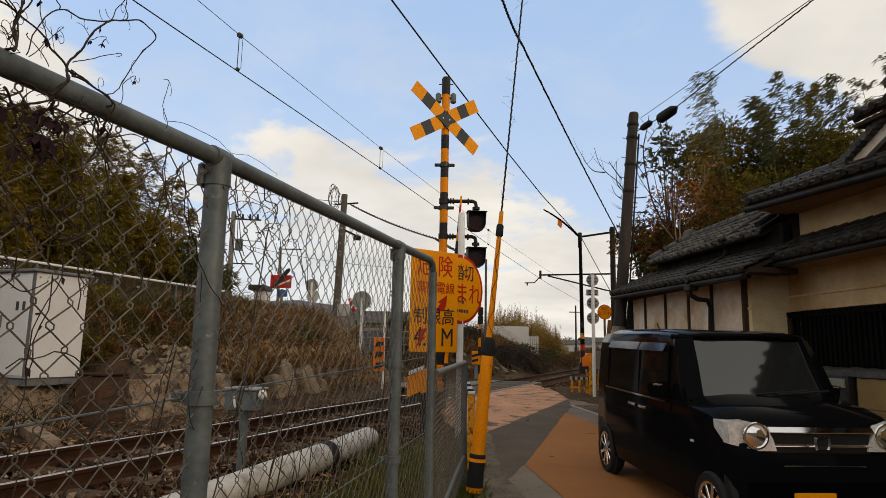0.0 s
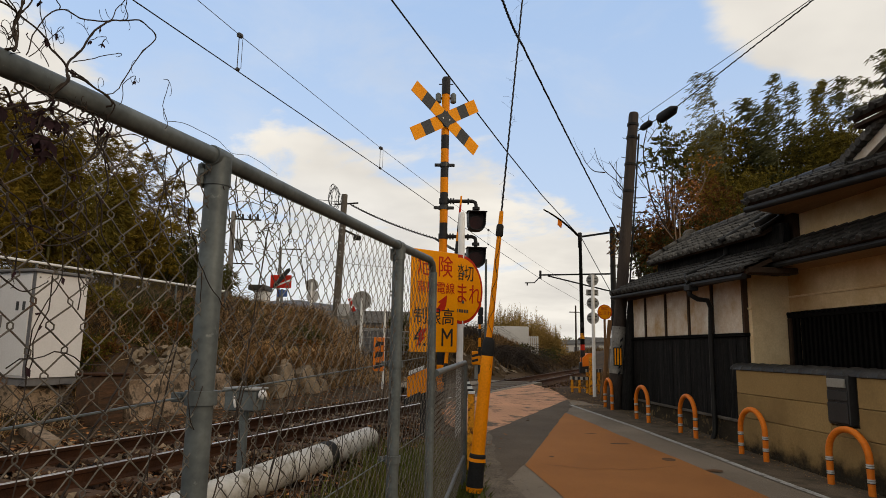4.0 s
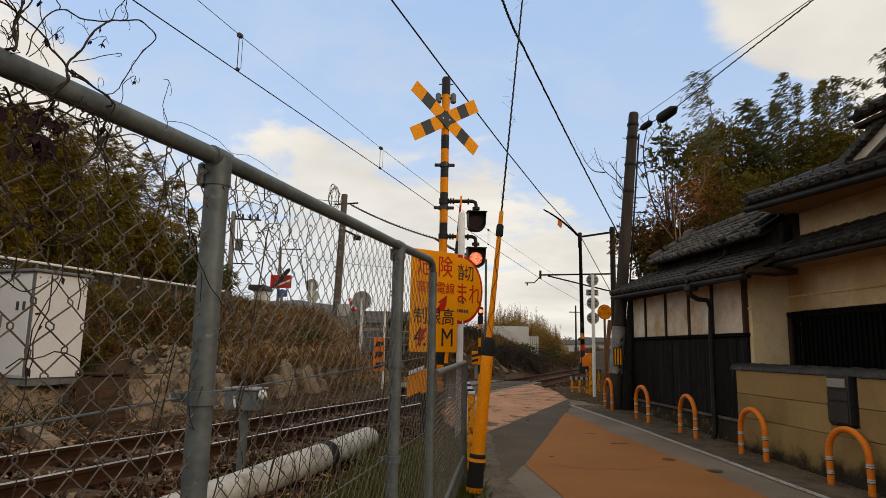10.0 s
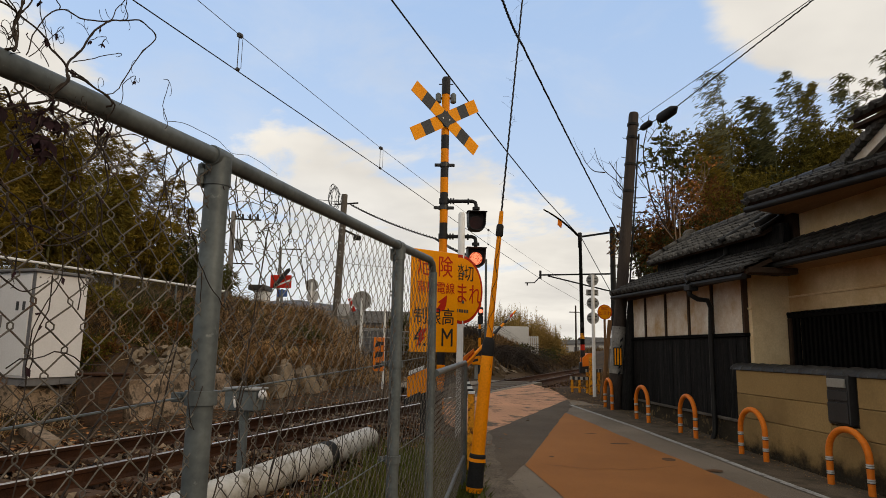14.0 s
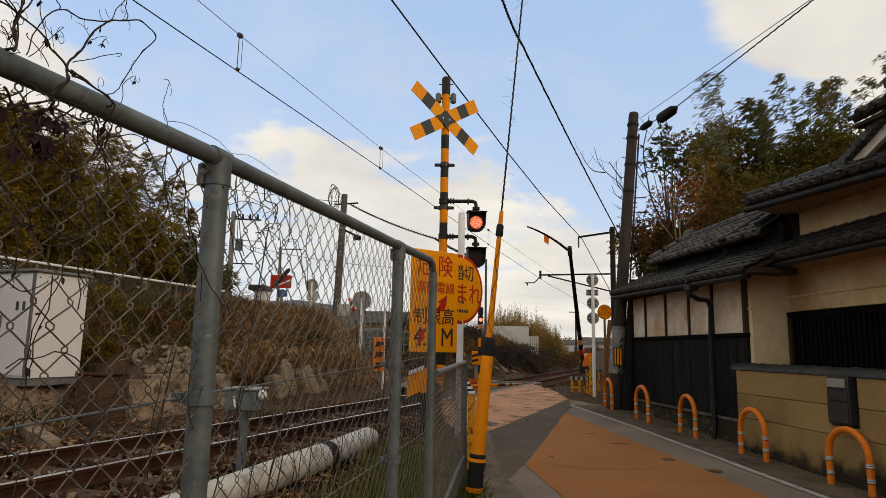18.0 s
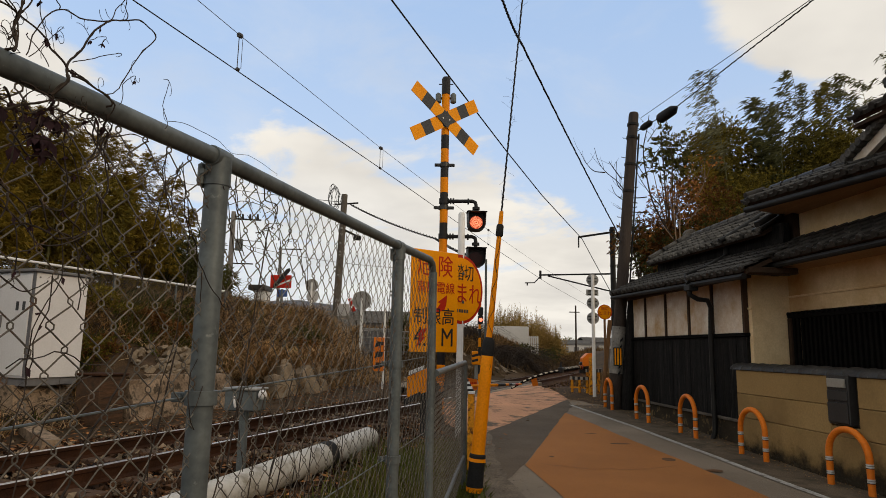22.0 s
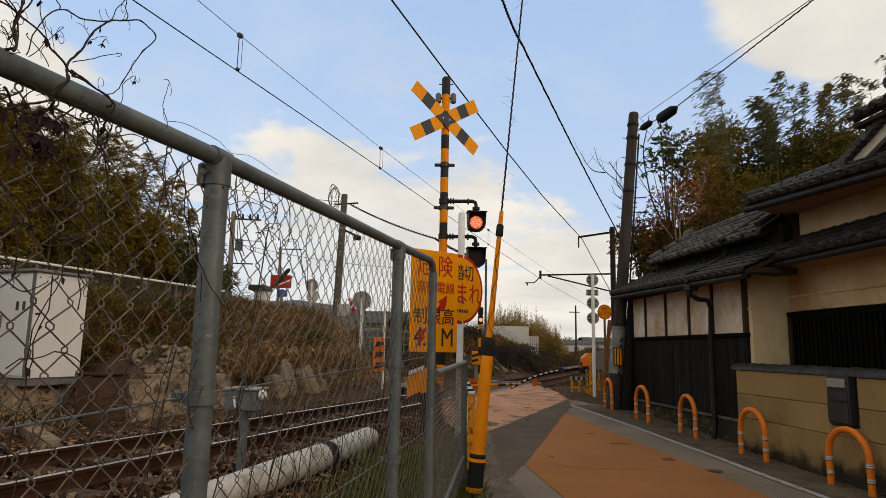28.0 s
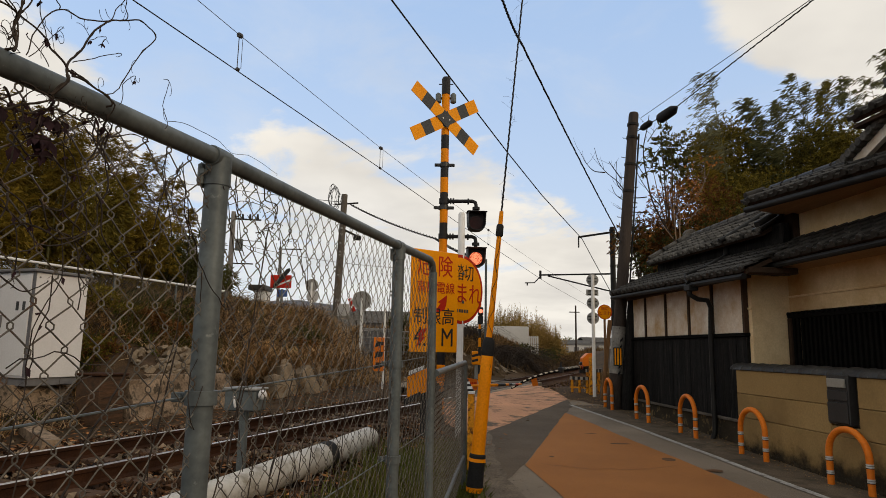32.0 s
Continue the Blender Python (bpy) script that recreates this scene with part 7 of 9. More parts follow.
for i in range(44):
    s, q = rnd(29.0, 38.5), rnd(2.3, 4.3)
    p = track(s, q)
    r = rnd(0.2, 0.55)
    m = Matrix.Translation((p.x, p.y, land_z(p.x, p.y) + 0.02)) @ pose(0, 0, 0, rnd(-20, 20), rnd(10, 40), rnd(30, 90)) @ Matrix.Diagonal((r * 1.6, r, r * 0.7, 1))
    rk = Form().add([(1, 0, 0), (-1, 0.2, 0), (0, 1, 0.1), (0.2, -1, 0), (0.2, 0.1, 0.8), (0, 0, -1)], [(0, 2, 4), (2, 1, 4), (1, 3, 4), (3, 0, 4), (2, 0, 5), (1, 2, 5), (3, 1, 5), (0, 3, 5)], m)
    thing("bank_rock", rk, "rock", "grey-brown rock slab on the far bank", "rock", group="bank rocks", smooth=False)

def slab(x0, x1, y0, y1, z0, z1, n, seed, lean=0.34):
    """A weathered block with an uneven face and top."""
    f = Form()
    rows = []
    for i in range(n + 1):
        x = x0 + (x1 - x0) * i / n
        ring = []
        for k in range(7):
            z = z0 + (z1 - z0) * k / 6
            ring.append((x, y0 + lean * k / 6 + 0.09 * noise.noise(Vector((x * 2.3, z * 2.3, seed))) + 0.03 * noise.noise(Vector((x * 8, z * 8, seed))), z + (0.07 * noise.noise(Vector((x * 1.3, 5, seed))) if k == 6 else 0)))
        ring += [(x, y1, ring[-1][2]), (x, y1, z0)]
        rows.append(ring)
    return f.loft(rows)


# ---------------------------------------------------------------- left side: cabinet, far fence, stone wall, pipe
cab = empty("signal_cabinet", TRACK @ pose(9.2, 3.95, 0.25), "white metal signal equipment cabinet on a concrete plinth", "cabinet")
part("plinth", slab(-0.05, 1.0, -0.1, 1.5, -0.2, 0.58, 8, 3.0), "concrete", cab, smooth=False)
part("body", Form().box(0.0, 0.95, 0.0, 1.5, 0.68, 2.32, 0.012), "cabinet", cab)
part("roof_sheet", Form().box(-0.06, 1.01, -0.05, 1.55, 2.32, 2.37, 0.012), "far_dark", cab)
part("base_frame", Form().box(0.03, 0.93, 0.03, 1.47, 0.56, 0.68, 0.01), "far_dark", cab)
for a, b in ((0.07, 0.74), (0.77, 1.46)):
    door = part("door", Form().box(-0.02, 0.0, a, b, 0.72, 2.28, 0.006), "cabinet", cab)
    part("door_handle", Form().box(-0.05, -0.02, b - 0.12, b - 0.08, 1.45, 1.65, 0.006), "far_dark", door)
    f = Form().box(-0.024, -0.02, a + 0.08, a + 0.14, 1.72, 1.86).box(-0.024, -0.02, a + 0.22, a + 0.28, 1.72, 1.86)
    part("door_print", f, "grey_stripe", door)
part("corner_strip", Form().box(-0.012, 0.0, 0.0, 0.06, 0.7, 2.31), "far_dark", cab)
f = Form()
for x in (0.06, 0.9):
    for z in (0.76, 2.24):
        f.disc(x, -0.008, z, 0.014, 0.01, 8)
part("panel_screws", f, "far_dark", cab)

ff = empty("bank_fence", TRACK, "old chain-link fence with a pale rail along the bank top", "fence")
part("top_rail", Form().tube([(6, 5.8, 2.95), (10, 5.8, 2.96), (16, 5.8, 2.90)], 0.025, 8), "white", ff)
for i in range(6):
    s = 7 + i * 1.8
    part("post", Form().tube([(s, 5.8, 1.9), (s, 5.8, 2.94)], 0.026, 8), "galv", ff)
f = Form()
for i in range(150):
    s = 6 + i * 0.066
    f.tube([(s, 5.8, 2.1), (s + 0.8, 5.8, 2.93)], 0.003, 3, cap=False).tube([(s + 0.8, 5.8, 2.1), (s, 5.8, 2.93)], 0.003, 3, cap=False)
part("wire_mesh", f, "wire", ff, kind="stuff")

stone_wall = empty("stone_retaining_wall", TRACK, "dry-laid stone retaining wall at the foot of the bank", "wall")
random.seed(9)
for row in range(3):
    s = 11.6 + rnd(0, 0.4)
    while s < 18.8:
        w, h = rnd(0.35, 0.95), rnd(0.34, 0.60)
        if s < 14.6:
            h *= 0.8
        if not 14.4 < s < 17.0 and rnd(0, 1) < (0.8, 0.15, 0.0)[row]:
            f = Form()
            f.box(0, w - 0.02, -0.16, 0.22, 0, h, 0.03)
            f.v = [(x + 0.09 * noise.noise(Vector((x * 3 + s, y * 3, z * 3 + row))), y + 0.08 * noise.noise(Vector((x * 3, y * 3 + s, z * 3 + row))), z + 0.10 * noise.noise(Vector((x * 2.5 + row, y, z * 3 + s)))) for x, y, z in f.v]
            part("stone", f, "stone", stone_wall, m=pose(s, 3.2 + row * 0.22 + rnd(-0.08, 0.08), 0.12 + row * 0.36 + rnd(-0.05, 0.05), rx=-14 + rnd(-10, 10), ry=rnd(-12, 12), rz=rnd(-10, 10)), smooth=False)
        s += w * 0.96
for s, w, h, tip, back in ((14.45, 0.52, 0.72, 4, 0.0), (14.98, 0.60, 0.92, -9, 0.06), (15.5, 0.42, 1.05, -22, 0.22), (15.75, 0.62, 0.82, -20, -0.04), (16.3, 0.5, 0.62, 14, 0.0), (16.75, 0.35, 0.95, 3, 0.25)):
    f = Form()
    f.box(0, w, -0.14, 0.2, 0, h, 0.035)
    f.v = [(x * (1 - 0.3 * z) + 0.07 * noise.noise(Vector((x * 3 + s, y * 3, z * 3))), y + 0.07 * noise.noise(Vector((x * 3, y * 3 + s, z * 3))), z + 0.12 * noise.noise(Vector((x * 2.5, y, z * 3 + s)))) for x, y, z in f.v]
    part("leaning_slab", f, "stone", stone_wall, "pale leaning stone slab", m=pose(s, 3.05 + back, 0.14, rx=-14, ry=tip, rz=rnd(-8, 8)), smooth=False)
random.seed(15)
spots = []
for _ in range(2600):
    p = track(rnd(13.2, 18.8), rnd(3.3, 3.9))
    spots.append((p.x, p.y, 0.85 + rnd(-0.1, 0.5)))
blades("wall_top_grass", spots, "straw", "dry straw hanging over the wall top", 0.08, 0.34, 0.010, 2.6)
conc = empty("concrete_wall", TRACK, "stained concrete wall block at the bank foot", "wall")
for x0, x1, courses in ((10.33, 10.98, ((0.1, 0.52), (0.53, 0.90))), (11.0, 11.95, ((0.1, 0.54), (0.55, 0.96))), (11.97, 12.9, ((0.1, 0.56), (0.57, 0.92)))):
    for j, (z0, z1) in enumerate(courses):
        part("course", slab(x0, x1, 2.90 + 0.07 * j, 3.7, z0, z1, 12, 2.0 + j + x0, lean=0.075), "concrete", conc, smooth=False)
random.seed(41)
for i in range(90):
    s, q = rnd(11.2, 13.1), random.triangular(3.2, 4.5, 3.5)
    r = rnd(0.035, 0.13)
    rk = Form().box(-r, r, -r * rnd(0.5, 0.9), r * rnd(0.5, 0.9), -r * 0.4, r * rnd(0.25, 0.5), r * 0.12)
    rk.v = [(x + 0.35 * r * noise.noise(Vector((x * 5 + i, y * 5, z * 5))), y + 0.35 * r * noise.noise(Vector((x * 5, y * 5 + i, z * 5))), z + 0.3 * r * noise.noise(Vector((x * 5, y * 5, z * 5 + i)))) for x, y, z in rk.v]
    thing("bank_stone", rk, "stone", "pale angular stone tipped over the concrete wall", "stone", group="tipped bank stones", m=TRACK @ pose(s, q, 0.90 + 0.50 * (q - 3.3), rx=-32 + rnd(-20, 20), ry=rnd(-20, 20), rz=rnd(0, 90)), smooth=False)
f = Form().loft([[tuple(track(s_, q_, z_)) for q_, z_ in ((3.1, 0.7), (3.35, 0.94), (4.0, 1.20 * u_ + 0.9 * (1 - u_)), (4.9, 1.62 * u_ + 0.9 * (1 - u_)), (5.0, 0.5))] for s_, u_ in ((10.6, 0.0), (11.1, 0.7), (11.5, 1.0), (12.0, 0.9), (12.6, 0.7), (13.2, 0.0))])
thing("earth_slope", f, "dirt", "pale stony earth slope above the concrete wall", "earth bank", kind="structure", smooth=False)
box_ = empty("cable_box", TRACK, "dark rusty cable box beside the cabinet plinth", "cable box")
part("body", Form().box(9.72, 10.22, 3.0, 3.5, 0.1, 0.98, 0.015), "sleeper", box_)
part("lid", Form().box(9.69, 10.25, 2.97, 3.53, 0.98, 1.02, 0.01), "rail_rust", box_)
kerb_a, kerb_b = Vector((-7.48, 11.38, 0.34)), Vector((-4.70, 8.09, 0.32))
along_kerb = (kerb_b - kerb_a).normalized()
across_kerb = Vector((-along_kerb.y, along_kerb.x, 0)) * 0.10
f = Form().loft([[tuple(p - across_kerb - Vector((0, 0, 0.25))), tuple(p + across_kerb - Vector((0, 0, 0.25))), tuple(p + across_kerb), tuple(p - across_kerb)] for p in (kerb_a - along_kerb * 0.5, kerb_a.lerp(kerb_b, 0.5), kerb_b)])
thing("trackside_kerb", f, "concrete", "pale concrete kerb slanting down to the ballast", "kerb", smooth=False)

pipe = empty("white_pipe", TRACK, "large white wrapped pipe lying beside the track", "pipe")
A0, A1 = Vector((5.9, -1.85, 0.26)), Vector((8.15, -1.85, 0.36))
part("pipe_body", Form().tube([A0, A1], 0.138, 24), "pipe", pipe)
part("pipe_end", Form().tube([(8.25, -1.85, 0.365), (9.2, -1.85, 0.42), (9.28, -1.85, 0.425)], [0.132, 0.132, 0.11], 24), "pipe", pipe)
part("coupling", Form().tube([(8.13, -1.85, 0.36), (8.27, -1.85, 0.367)], 0.142, 20), "rubber", pipe)
for s in (6.6, 7.7, 8.8):
    part("support", Form().box(s - 0.06, s + 0.06, -1.97, -1.73, 0.0, 0.26 + (s - 6) * 0.045, 0.01), "concrete", pipe)
small = empty("track_box", pose(-1.95, 6.6, 0.16, rz=-12), "grey trackside junction box on a slim post", "junction box")
part("post", Form().box(-0.035, 0.035, -0.035, 0.035, 0, 0.70, 0.006), "galv", small)
part("box", Form().box(-0.16, 0.17, -0.12, 0.12, 0.70, 0.90, 0.012), "galv", small)
part("lid", Form().box(-0.17, 0.18, -0.14, 0.14, 0.90, 0.925, 0.006), "galv_pale", small)
part("cap_knob", Form().tube([(0.17, -0.05, 0.86), (0.19, -0.05, 0.86), (0.23, -0.05, 0.86), (0.25, -0.05, 0.86)], [0.02, 0.045, 0.045, 0.02], 12), "cabinet", small)
part("latch", Form().tube([(-0.05, -0.13, 0.84), (-0.03, -0.15, 0.78), (-0.03, -0.13, 0.74)], 0.012, 6), "cabinet", small)

# ---------------------------------------------------------------- distance on the left
pl = empty("utility_pole", Matrix.Translation((-4.98, 30, 1.2)), "tall grey concrete utility pole with insulators and coiled cable", "pole")
part("shaft", Form().tube([(0, 0, -1), (0.24, 0, 7.5)], [0.20, 0.14], 12), "timber_grey", pl)
random.seed(41)
for k in range(10):
    z = rnd(1.5, 7.0)
    part("name_band", Form().box(-0.04 + 0.032 * z, 0.06 + 0.032 * z, -0.21, -0.14, z, z + rnd(0.03, 0.10)), "galv_pale", pl)
f = Form()
for k in range(7):
    cx, cz, rx, rz = -0.28 + rnd(-0.08, 0.08), 7.35 + rnd(-0.1, 0.1), rnd(0.16, 0.33), rnd(0.35, 0.62)
    f.tube([(cx + rx * cos(a) + 0.03 * sin(5 * a + k), 0.04 * k, cz + rz * sin(a) + 0.03 * cos(4 * a)) for a in np.linspace(0.5, 6.9, 24)], 0.011, 4, cap=False)
part("cable_coil", f, "cable", pl)
part("crossarm", Form().tube([(-0.2, 0, 7.0), (0.9, 0, 7.1)], 0.04, 6), "metal_dark", pl)
part("lamp_arm", Form().tube([(0.25, 0, 5.8), (0.9, 0, 5.5)], 0.05, 6), "metal_dark", pl)
part("street_lamp_head", Form().box(0.75, 1.1, -0.1, 0.1, 5.3, 5.52, 0.03), "metal_dark", pl)
pl2 = empty("utility_pole", Matrix.Translation((-11.3, 34, 1.5)), "distant utility pole with a transformer", "pole")
part("shaft", Form().tube([(0, 0, -1), (0.0, 0, 7.1)], [0.17, 0.12], 10), "pole_conc", pl2)
f = Form().tube([(-0.2, 0, 6.72), (1.5, 0, 6.66)], 0.045, 6).tube([(0, 0, 4.3), (1.2, 0, 4.28)], 0.035, 6).tube([(0, 0, 5.55), (1.6, 0, 5.5)], 0.02, 6)
for k in range(4):
    f.tube([(0.1 + 0.4 * k, 0, 6.7), (0.1 + 0.4 * k, 0, 6.98)], [0.09, 0.05], 6)
part("crossarm", f, "metal_dark", pl2)
part("transformer", Form().tube([(0.4, 0, 5.0), (0.4, 0, 5.6)], 0.2, 12), "galv", pl2)
pl3 = empty("utility_pole", Matrix.Translation((-8.66, 34, 1.0)), "slim distant pole with a single long arm", "pole")
part("shaft", Form().tube([(0, 0, -0.5), (0, 0, 5.71)], [0.10, 0.07], 8), "pole_conc", pl3)
part("arm", Form().tube([(-0.1, 0, 5.61), (1.15, 0, 5.61)], 0.03, 6), "metal_dark", pl3)
for za, zb, xb in ((7.9, 9.6, -24.0), (6.9, 6.2, -2.0), (5.6, 7.2, -22.0)):
    wire("distant_wire", [(-11.2, 34.0, za), (xb, 38.0, zb)], 0.012, "thin wire strung between distant poles", 0.25)
for x, z, r, y in ((-5.28, 3.96, 0.25, 26.0), (-3.11, 3.3, 0.37, 25.0)):
    mir = empty("traffic_mirror", Matrix.Translation((x, y, 0.5)), "round grey traffic sign seen from behind on a pale post", "traffic sign", "round signs")
    part("disc", Form().disc(0, 0, z - 0.5, r, 0.03, 28), "galv_pale", mir)
    part("post", Form().tube([(0, -0.04, 0), (0, -0.04, z - 0.4)], 0.04, 8), "white", mir)
lower = empty("traffic_sign", Matrix.Translation((-5.25, 26.1, 0.5)), "pale round sign plate below a mirror", "traffic sign")
part("disc", Form().disc(0, 0, 3.0, 0.25, 0.03, 24), "far_wall", lower)
bb = empty("billboard", Matrix.Translation((-7.98, 32, 0.5)), "red and white roadside billboard with a dark arrow board", "billboard")
part("panel", Form().box(-0.6, 0.45, 0, 0.06, 3.85, 4.5, 0.02), "red", bb)
f = Form().loft([[(x, y, z) for x, z in ((-0.2, 3.95), (0.5, 4.25), (0.5, 4.33), (-0.2, 4.05))] for y in (-0.01, -0.005)])
part("panel_mark", f, "white", bb)
f = Form().loft([[(x, y, z) for x, z in ((-0.42, 3.85), (-0.30, 3.83), (0.40, 4.72), (0.36, 4.84), (0.22, 4.80), (-0.40, 4.05))] for y in (-0.12, -0.06)])
part("arrow_board", f, "black", bb)
part("blue_panel", Form().box(-0.22, 0.28, 0, 0.06, 3.42, 3.76, 0.02), "blue", bb)
part("post", Form().tube([(0, 0.05, 0), (0, 0.05, 3.8)], 0.07, 8), "galv", bb)
ts = empty("traffic_sign", Matrix.Translation((-3.25, 26.5, 0.5)), "red and white warning sign board on a post", "traffic sign")
tape = part("panel", Form().box(-0.08, 0.08, 0, 0.03, -0.28, 0.28, 0.01), "red", ts, m=pose(-0.45, 0, 2.72, ry=-20))
for z in (-0.14, 0.10):
    part("panel_mark", Form().loft([[(-0.082, y, z), (0.082, y, z + 0.10), (0.082, y, z + 0.17), (-0.082, y, z + 0.07)] for y in (-0.006, -0.002)]), "white", tape)
wb = empty("notice_board", Matrix.Translation((-4.12, 27.0, 0.5)), "blank white notice board on two slim posts", "board")
part("panel", Form().box(-0.26, 0.26, 0, 0.03, 2.28, 2.80, 0.01), "far_wall", wb)
for x in (-0.2, 0.2):
    part("post", Form().tube([(x, 0.05, 0), (x, 0.05, 2.4)], 0.025, 6), "galv_pale", wb)
rail = empty("road_railing", pose(-2.25, 27.0, 0.3), "low grey steel railing beside the road beyond the bank", "railing")
for k in range(8):
    part("post", Form().tube([(-0.98 + 0.28 * k, 0, 0), (-0.98 + 0.28 * k, 0, 1.9)], 0.022, 6), "galv_pale", rail)
for z in (1.88, 1.62, 1.34, 1.05):
    part("bar", Form().tube([(-1.02, 0, z), (1.05, 0, z)], 0.024, 6), "galv_pale" if z > 1.5 else "far_dark", rail)
fw = empty("far_wall_block", pose(-2.1, 30.0, 0.3), "dark concrete wall with a pale coping beside the far road", "wall")
part("wall", Form().box(-1.5, 2.4, 0, 0.2, 0, 2.0, 0.01), "far_dark", fw)
part("coping", Form().box(-1.55, 2.45, -0.05, 0.25, 2.0, 2.09, 0.01), "galv_pale", fw)
part("post", Form().tube([(0, 0.04, 0), (0, 0.04, 2.6)], 0.035, 8), "white", ts)
for i, (x, y, w, h, d, mt) in enumerate(((-22, 62, 6, 4.2, 5, "far_wall"), (-14, 68, 9, 5.0, 6, "far_dark"), (-6.4, 56, 6.6, 4.3, 5, "far_dark"), (-6.2, 42, 1.3, 3.3, 2, "far_wall"), (1.0, 64, 5, 3.2, 5, "far_dark"),
                                         (22, 120, 12, 3.2, 8, "far_wall"), (34, 130, 10, 4, 8, "far_dark"))):
    hb = empty("far_building", pose(x, y, 0.4, rz=rnd(-12, 12)), "pale low building in the distance" if mt == "far_wall" else "grey low building in the distance", "building", "far buildings")
    part("wall", Form().box(-w / 2, w / 2, 0, d, 0, h * 0.75), mt, hb)
    f = Form().loft([[(-w / 2 - 0.3, y_, z_), (w / 2 + 0.3, y_, z_), (w / 2 + 0.3, y_ + t_, z_ + 0.08), (-w / 2 - 0.3, y_ + t_, z_ + 0.08)] for y_, z_, t_ in ((-0.3, h * 0.75, 0.2), (d / 2, h, 0.1))])
    f.loft([[(-w / 2 - 0.3, y_, z_), (w / 2 + 0.3, y_, z_), (w / 2 + 0.3, y_ + 0.1, z_ + 0.08), (-w / 2 - 0.3, y_ + 0.1, z_ + 0.08)] for y_, z_ in ((d / 2, h), (d + 0.3, h * 0.75))])
    part("roof", f, "tile_old", hb)
    for k in range(max(1, int(w / 2))):
        part("window", Form().box(-w / 2 + 0.5 + k * 2, -w / 2 + 1.5 + k * 2, -0.04, 0.0, h * 0.3, h * 0.6), "far_dark" if mt == "far_wall" else "slot", hb)
hb = empty("far_building", Matrix.Translation((-13.41, 46, 0.4)), "small white building with a dark flat roof in the distance", "building", "far buildings")
part("wall", Form().box(0.00, 0.74, 0, 1.5, 0, 5.01), "far_wall", hb)
part("roof", Form().box(-0.39, 0.80, -0.3, 1.8, 5.01, 5.38, 0.02), "tile", hb)
fp = empty("utility_pole", Matrix.Translation((14.1, 68, 0.4)), "distant utility pole with one crossarm", "pole")
part("shaft", Form().tube([(0, 0, 0), (0, 0, 5.9)], [0.11, 0.08], 8), "pole", fp)
part("crossarm", Form().tube([(-0.7, 0, 5.2), (0.4, 0, 5.2)], 0.05, 6), "pole", fp)
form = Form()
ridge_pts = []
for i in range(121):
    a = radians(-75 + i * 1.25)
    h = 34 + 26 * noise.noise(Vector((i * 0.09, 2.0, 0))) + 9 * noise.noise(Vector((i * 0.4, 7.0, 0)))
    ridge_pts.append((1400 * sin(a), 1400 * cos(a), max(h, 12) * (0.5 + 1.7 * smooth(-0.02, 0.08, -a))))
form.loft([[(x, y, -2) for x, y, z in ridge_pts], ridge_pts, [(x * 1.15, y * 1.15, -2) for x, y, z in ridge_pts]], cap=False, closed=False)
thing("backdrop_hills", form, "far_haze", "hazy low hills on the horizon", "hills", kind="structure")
random.seed(77)
form = Form()
for i in range(9000):
    a = rnd(-0.75, 0.75)
    d = rnd(150, 210)
    x, y, z = d * sin(a), d * cos(a), rnd(0.3, 3.6 + 1.6 * noise.noise(Vector((a * 14, 0, 0))))
    form.leaf((x, y, z), (rnd(-1, 1), rnd(-1, 1), rnd(-0.2, 1.2)), (rnd(-0.4, 0.4), rnd(-0.4, 0.4), 0), (0, 0, 0.2))
for i in range(3000):
    x = rnd(23.5, 46.0)
    z = rnd(0.5, 4.1 + 1.3 * noise.noise(Vector((x * 0.45, 3, 0))) + 0.6 * noise.noise(Vector((x * 1.7, 5, 0))))
    form.leaf((x, rnd(138, 146), z), (rnd(-0.5, 0.5), rnd(-0.5, 0.5), rnd(-0.1, 0.6)), (rnd(-0.2, 0.2), rnd(-0.2, 0.2), 0), (0, 0, 0.2))
thing("far_woods", form, "leaf_dark", "dark line of distant trees", "woods", kind="stuff", smooth=False)


# ---------------------------------------------------------------- the car
CAR = 0.923
car = empty("car", Matrix.Identity(4), "black boxy kei minivan driving towards the viewer", "car")
# x across (driver's right negative), y forwards, z up; the origin lies under the middle
HW = 0.7375


def section(y, half, z_sill, z_belt, z_roof, half_roof):
    """One cross-section of the body shell, from sill to roof and down again."""
    z_roof = 1.1 + (z_roof - 1.1) * 0.87
    r = [(half * 0.985, z_sill), (half, z_sill + 0.12), (half, (z_sill + z_belt) * 0.55), (half * 0.985, z_belt), (half_roof + 0.02, z_roof - 0.16), (half_roof - 0.03, z_roof - 0.05), (half_roof - 0.14, z_roof)]
    return [(x, y, z) for x, z in r] + [(-x, y, z) for x, z in reversed(r)]


shell = [section(-1.68, 0.66, 0.32, 0.95, 1.70, 0.60), section(-1.62, 0.71, 0.26, 0.98, 1.75, 0.64), section(-1.2, HW, 0.24, 1.0, 1.775, 0.665), section(0.0, HW, 0.24, 1.0, 1.785, 0.665),
         section(0.45, HW, 0.24, 1.0, 1.76, 0.655), section(0.62, HW, 0.24, 1.0, 1.72, 0.64)]
body = part("body", Form().loft(shell), "car_black", car)
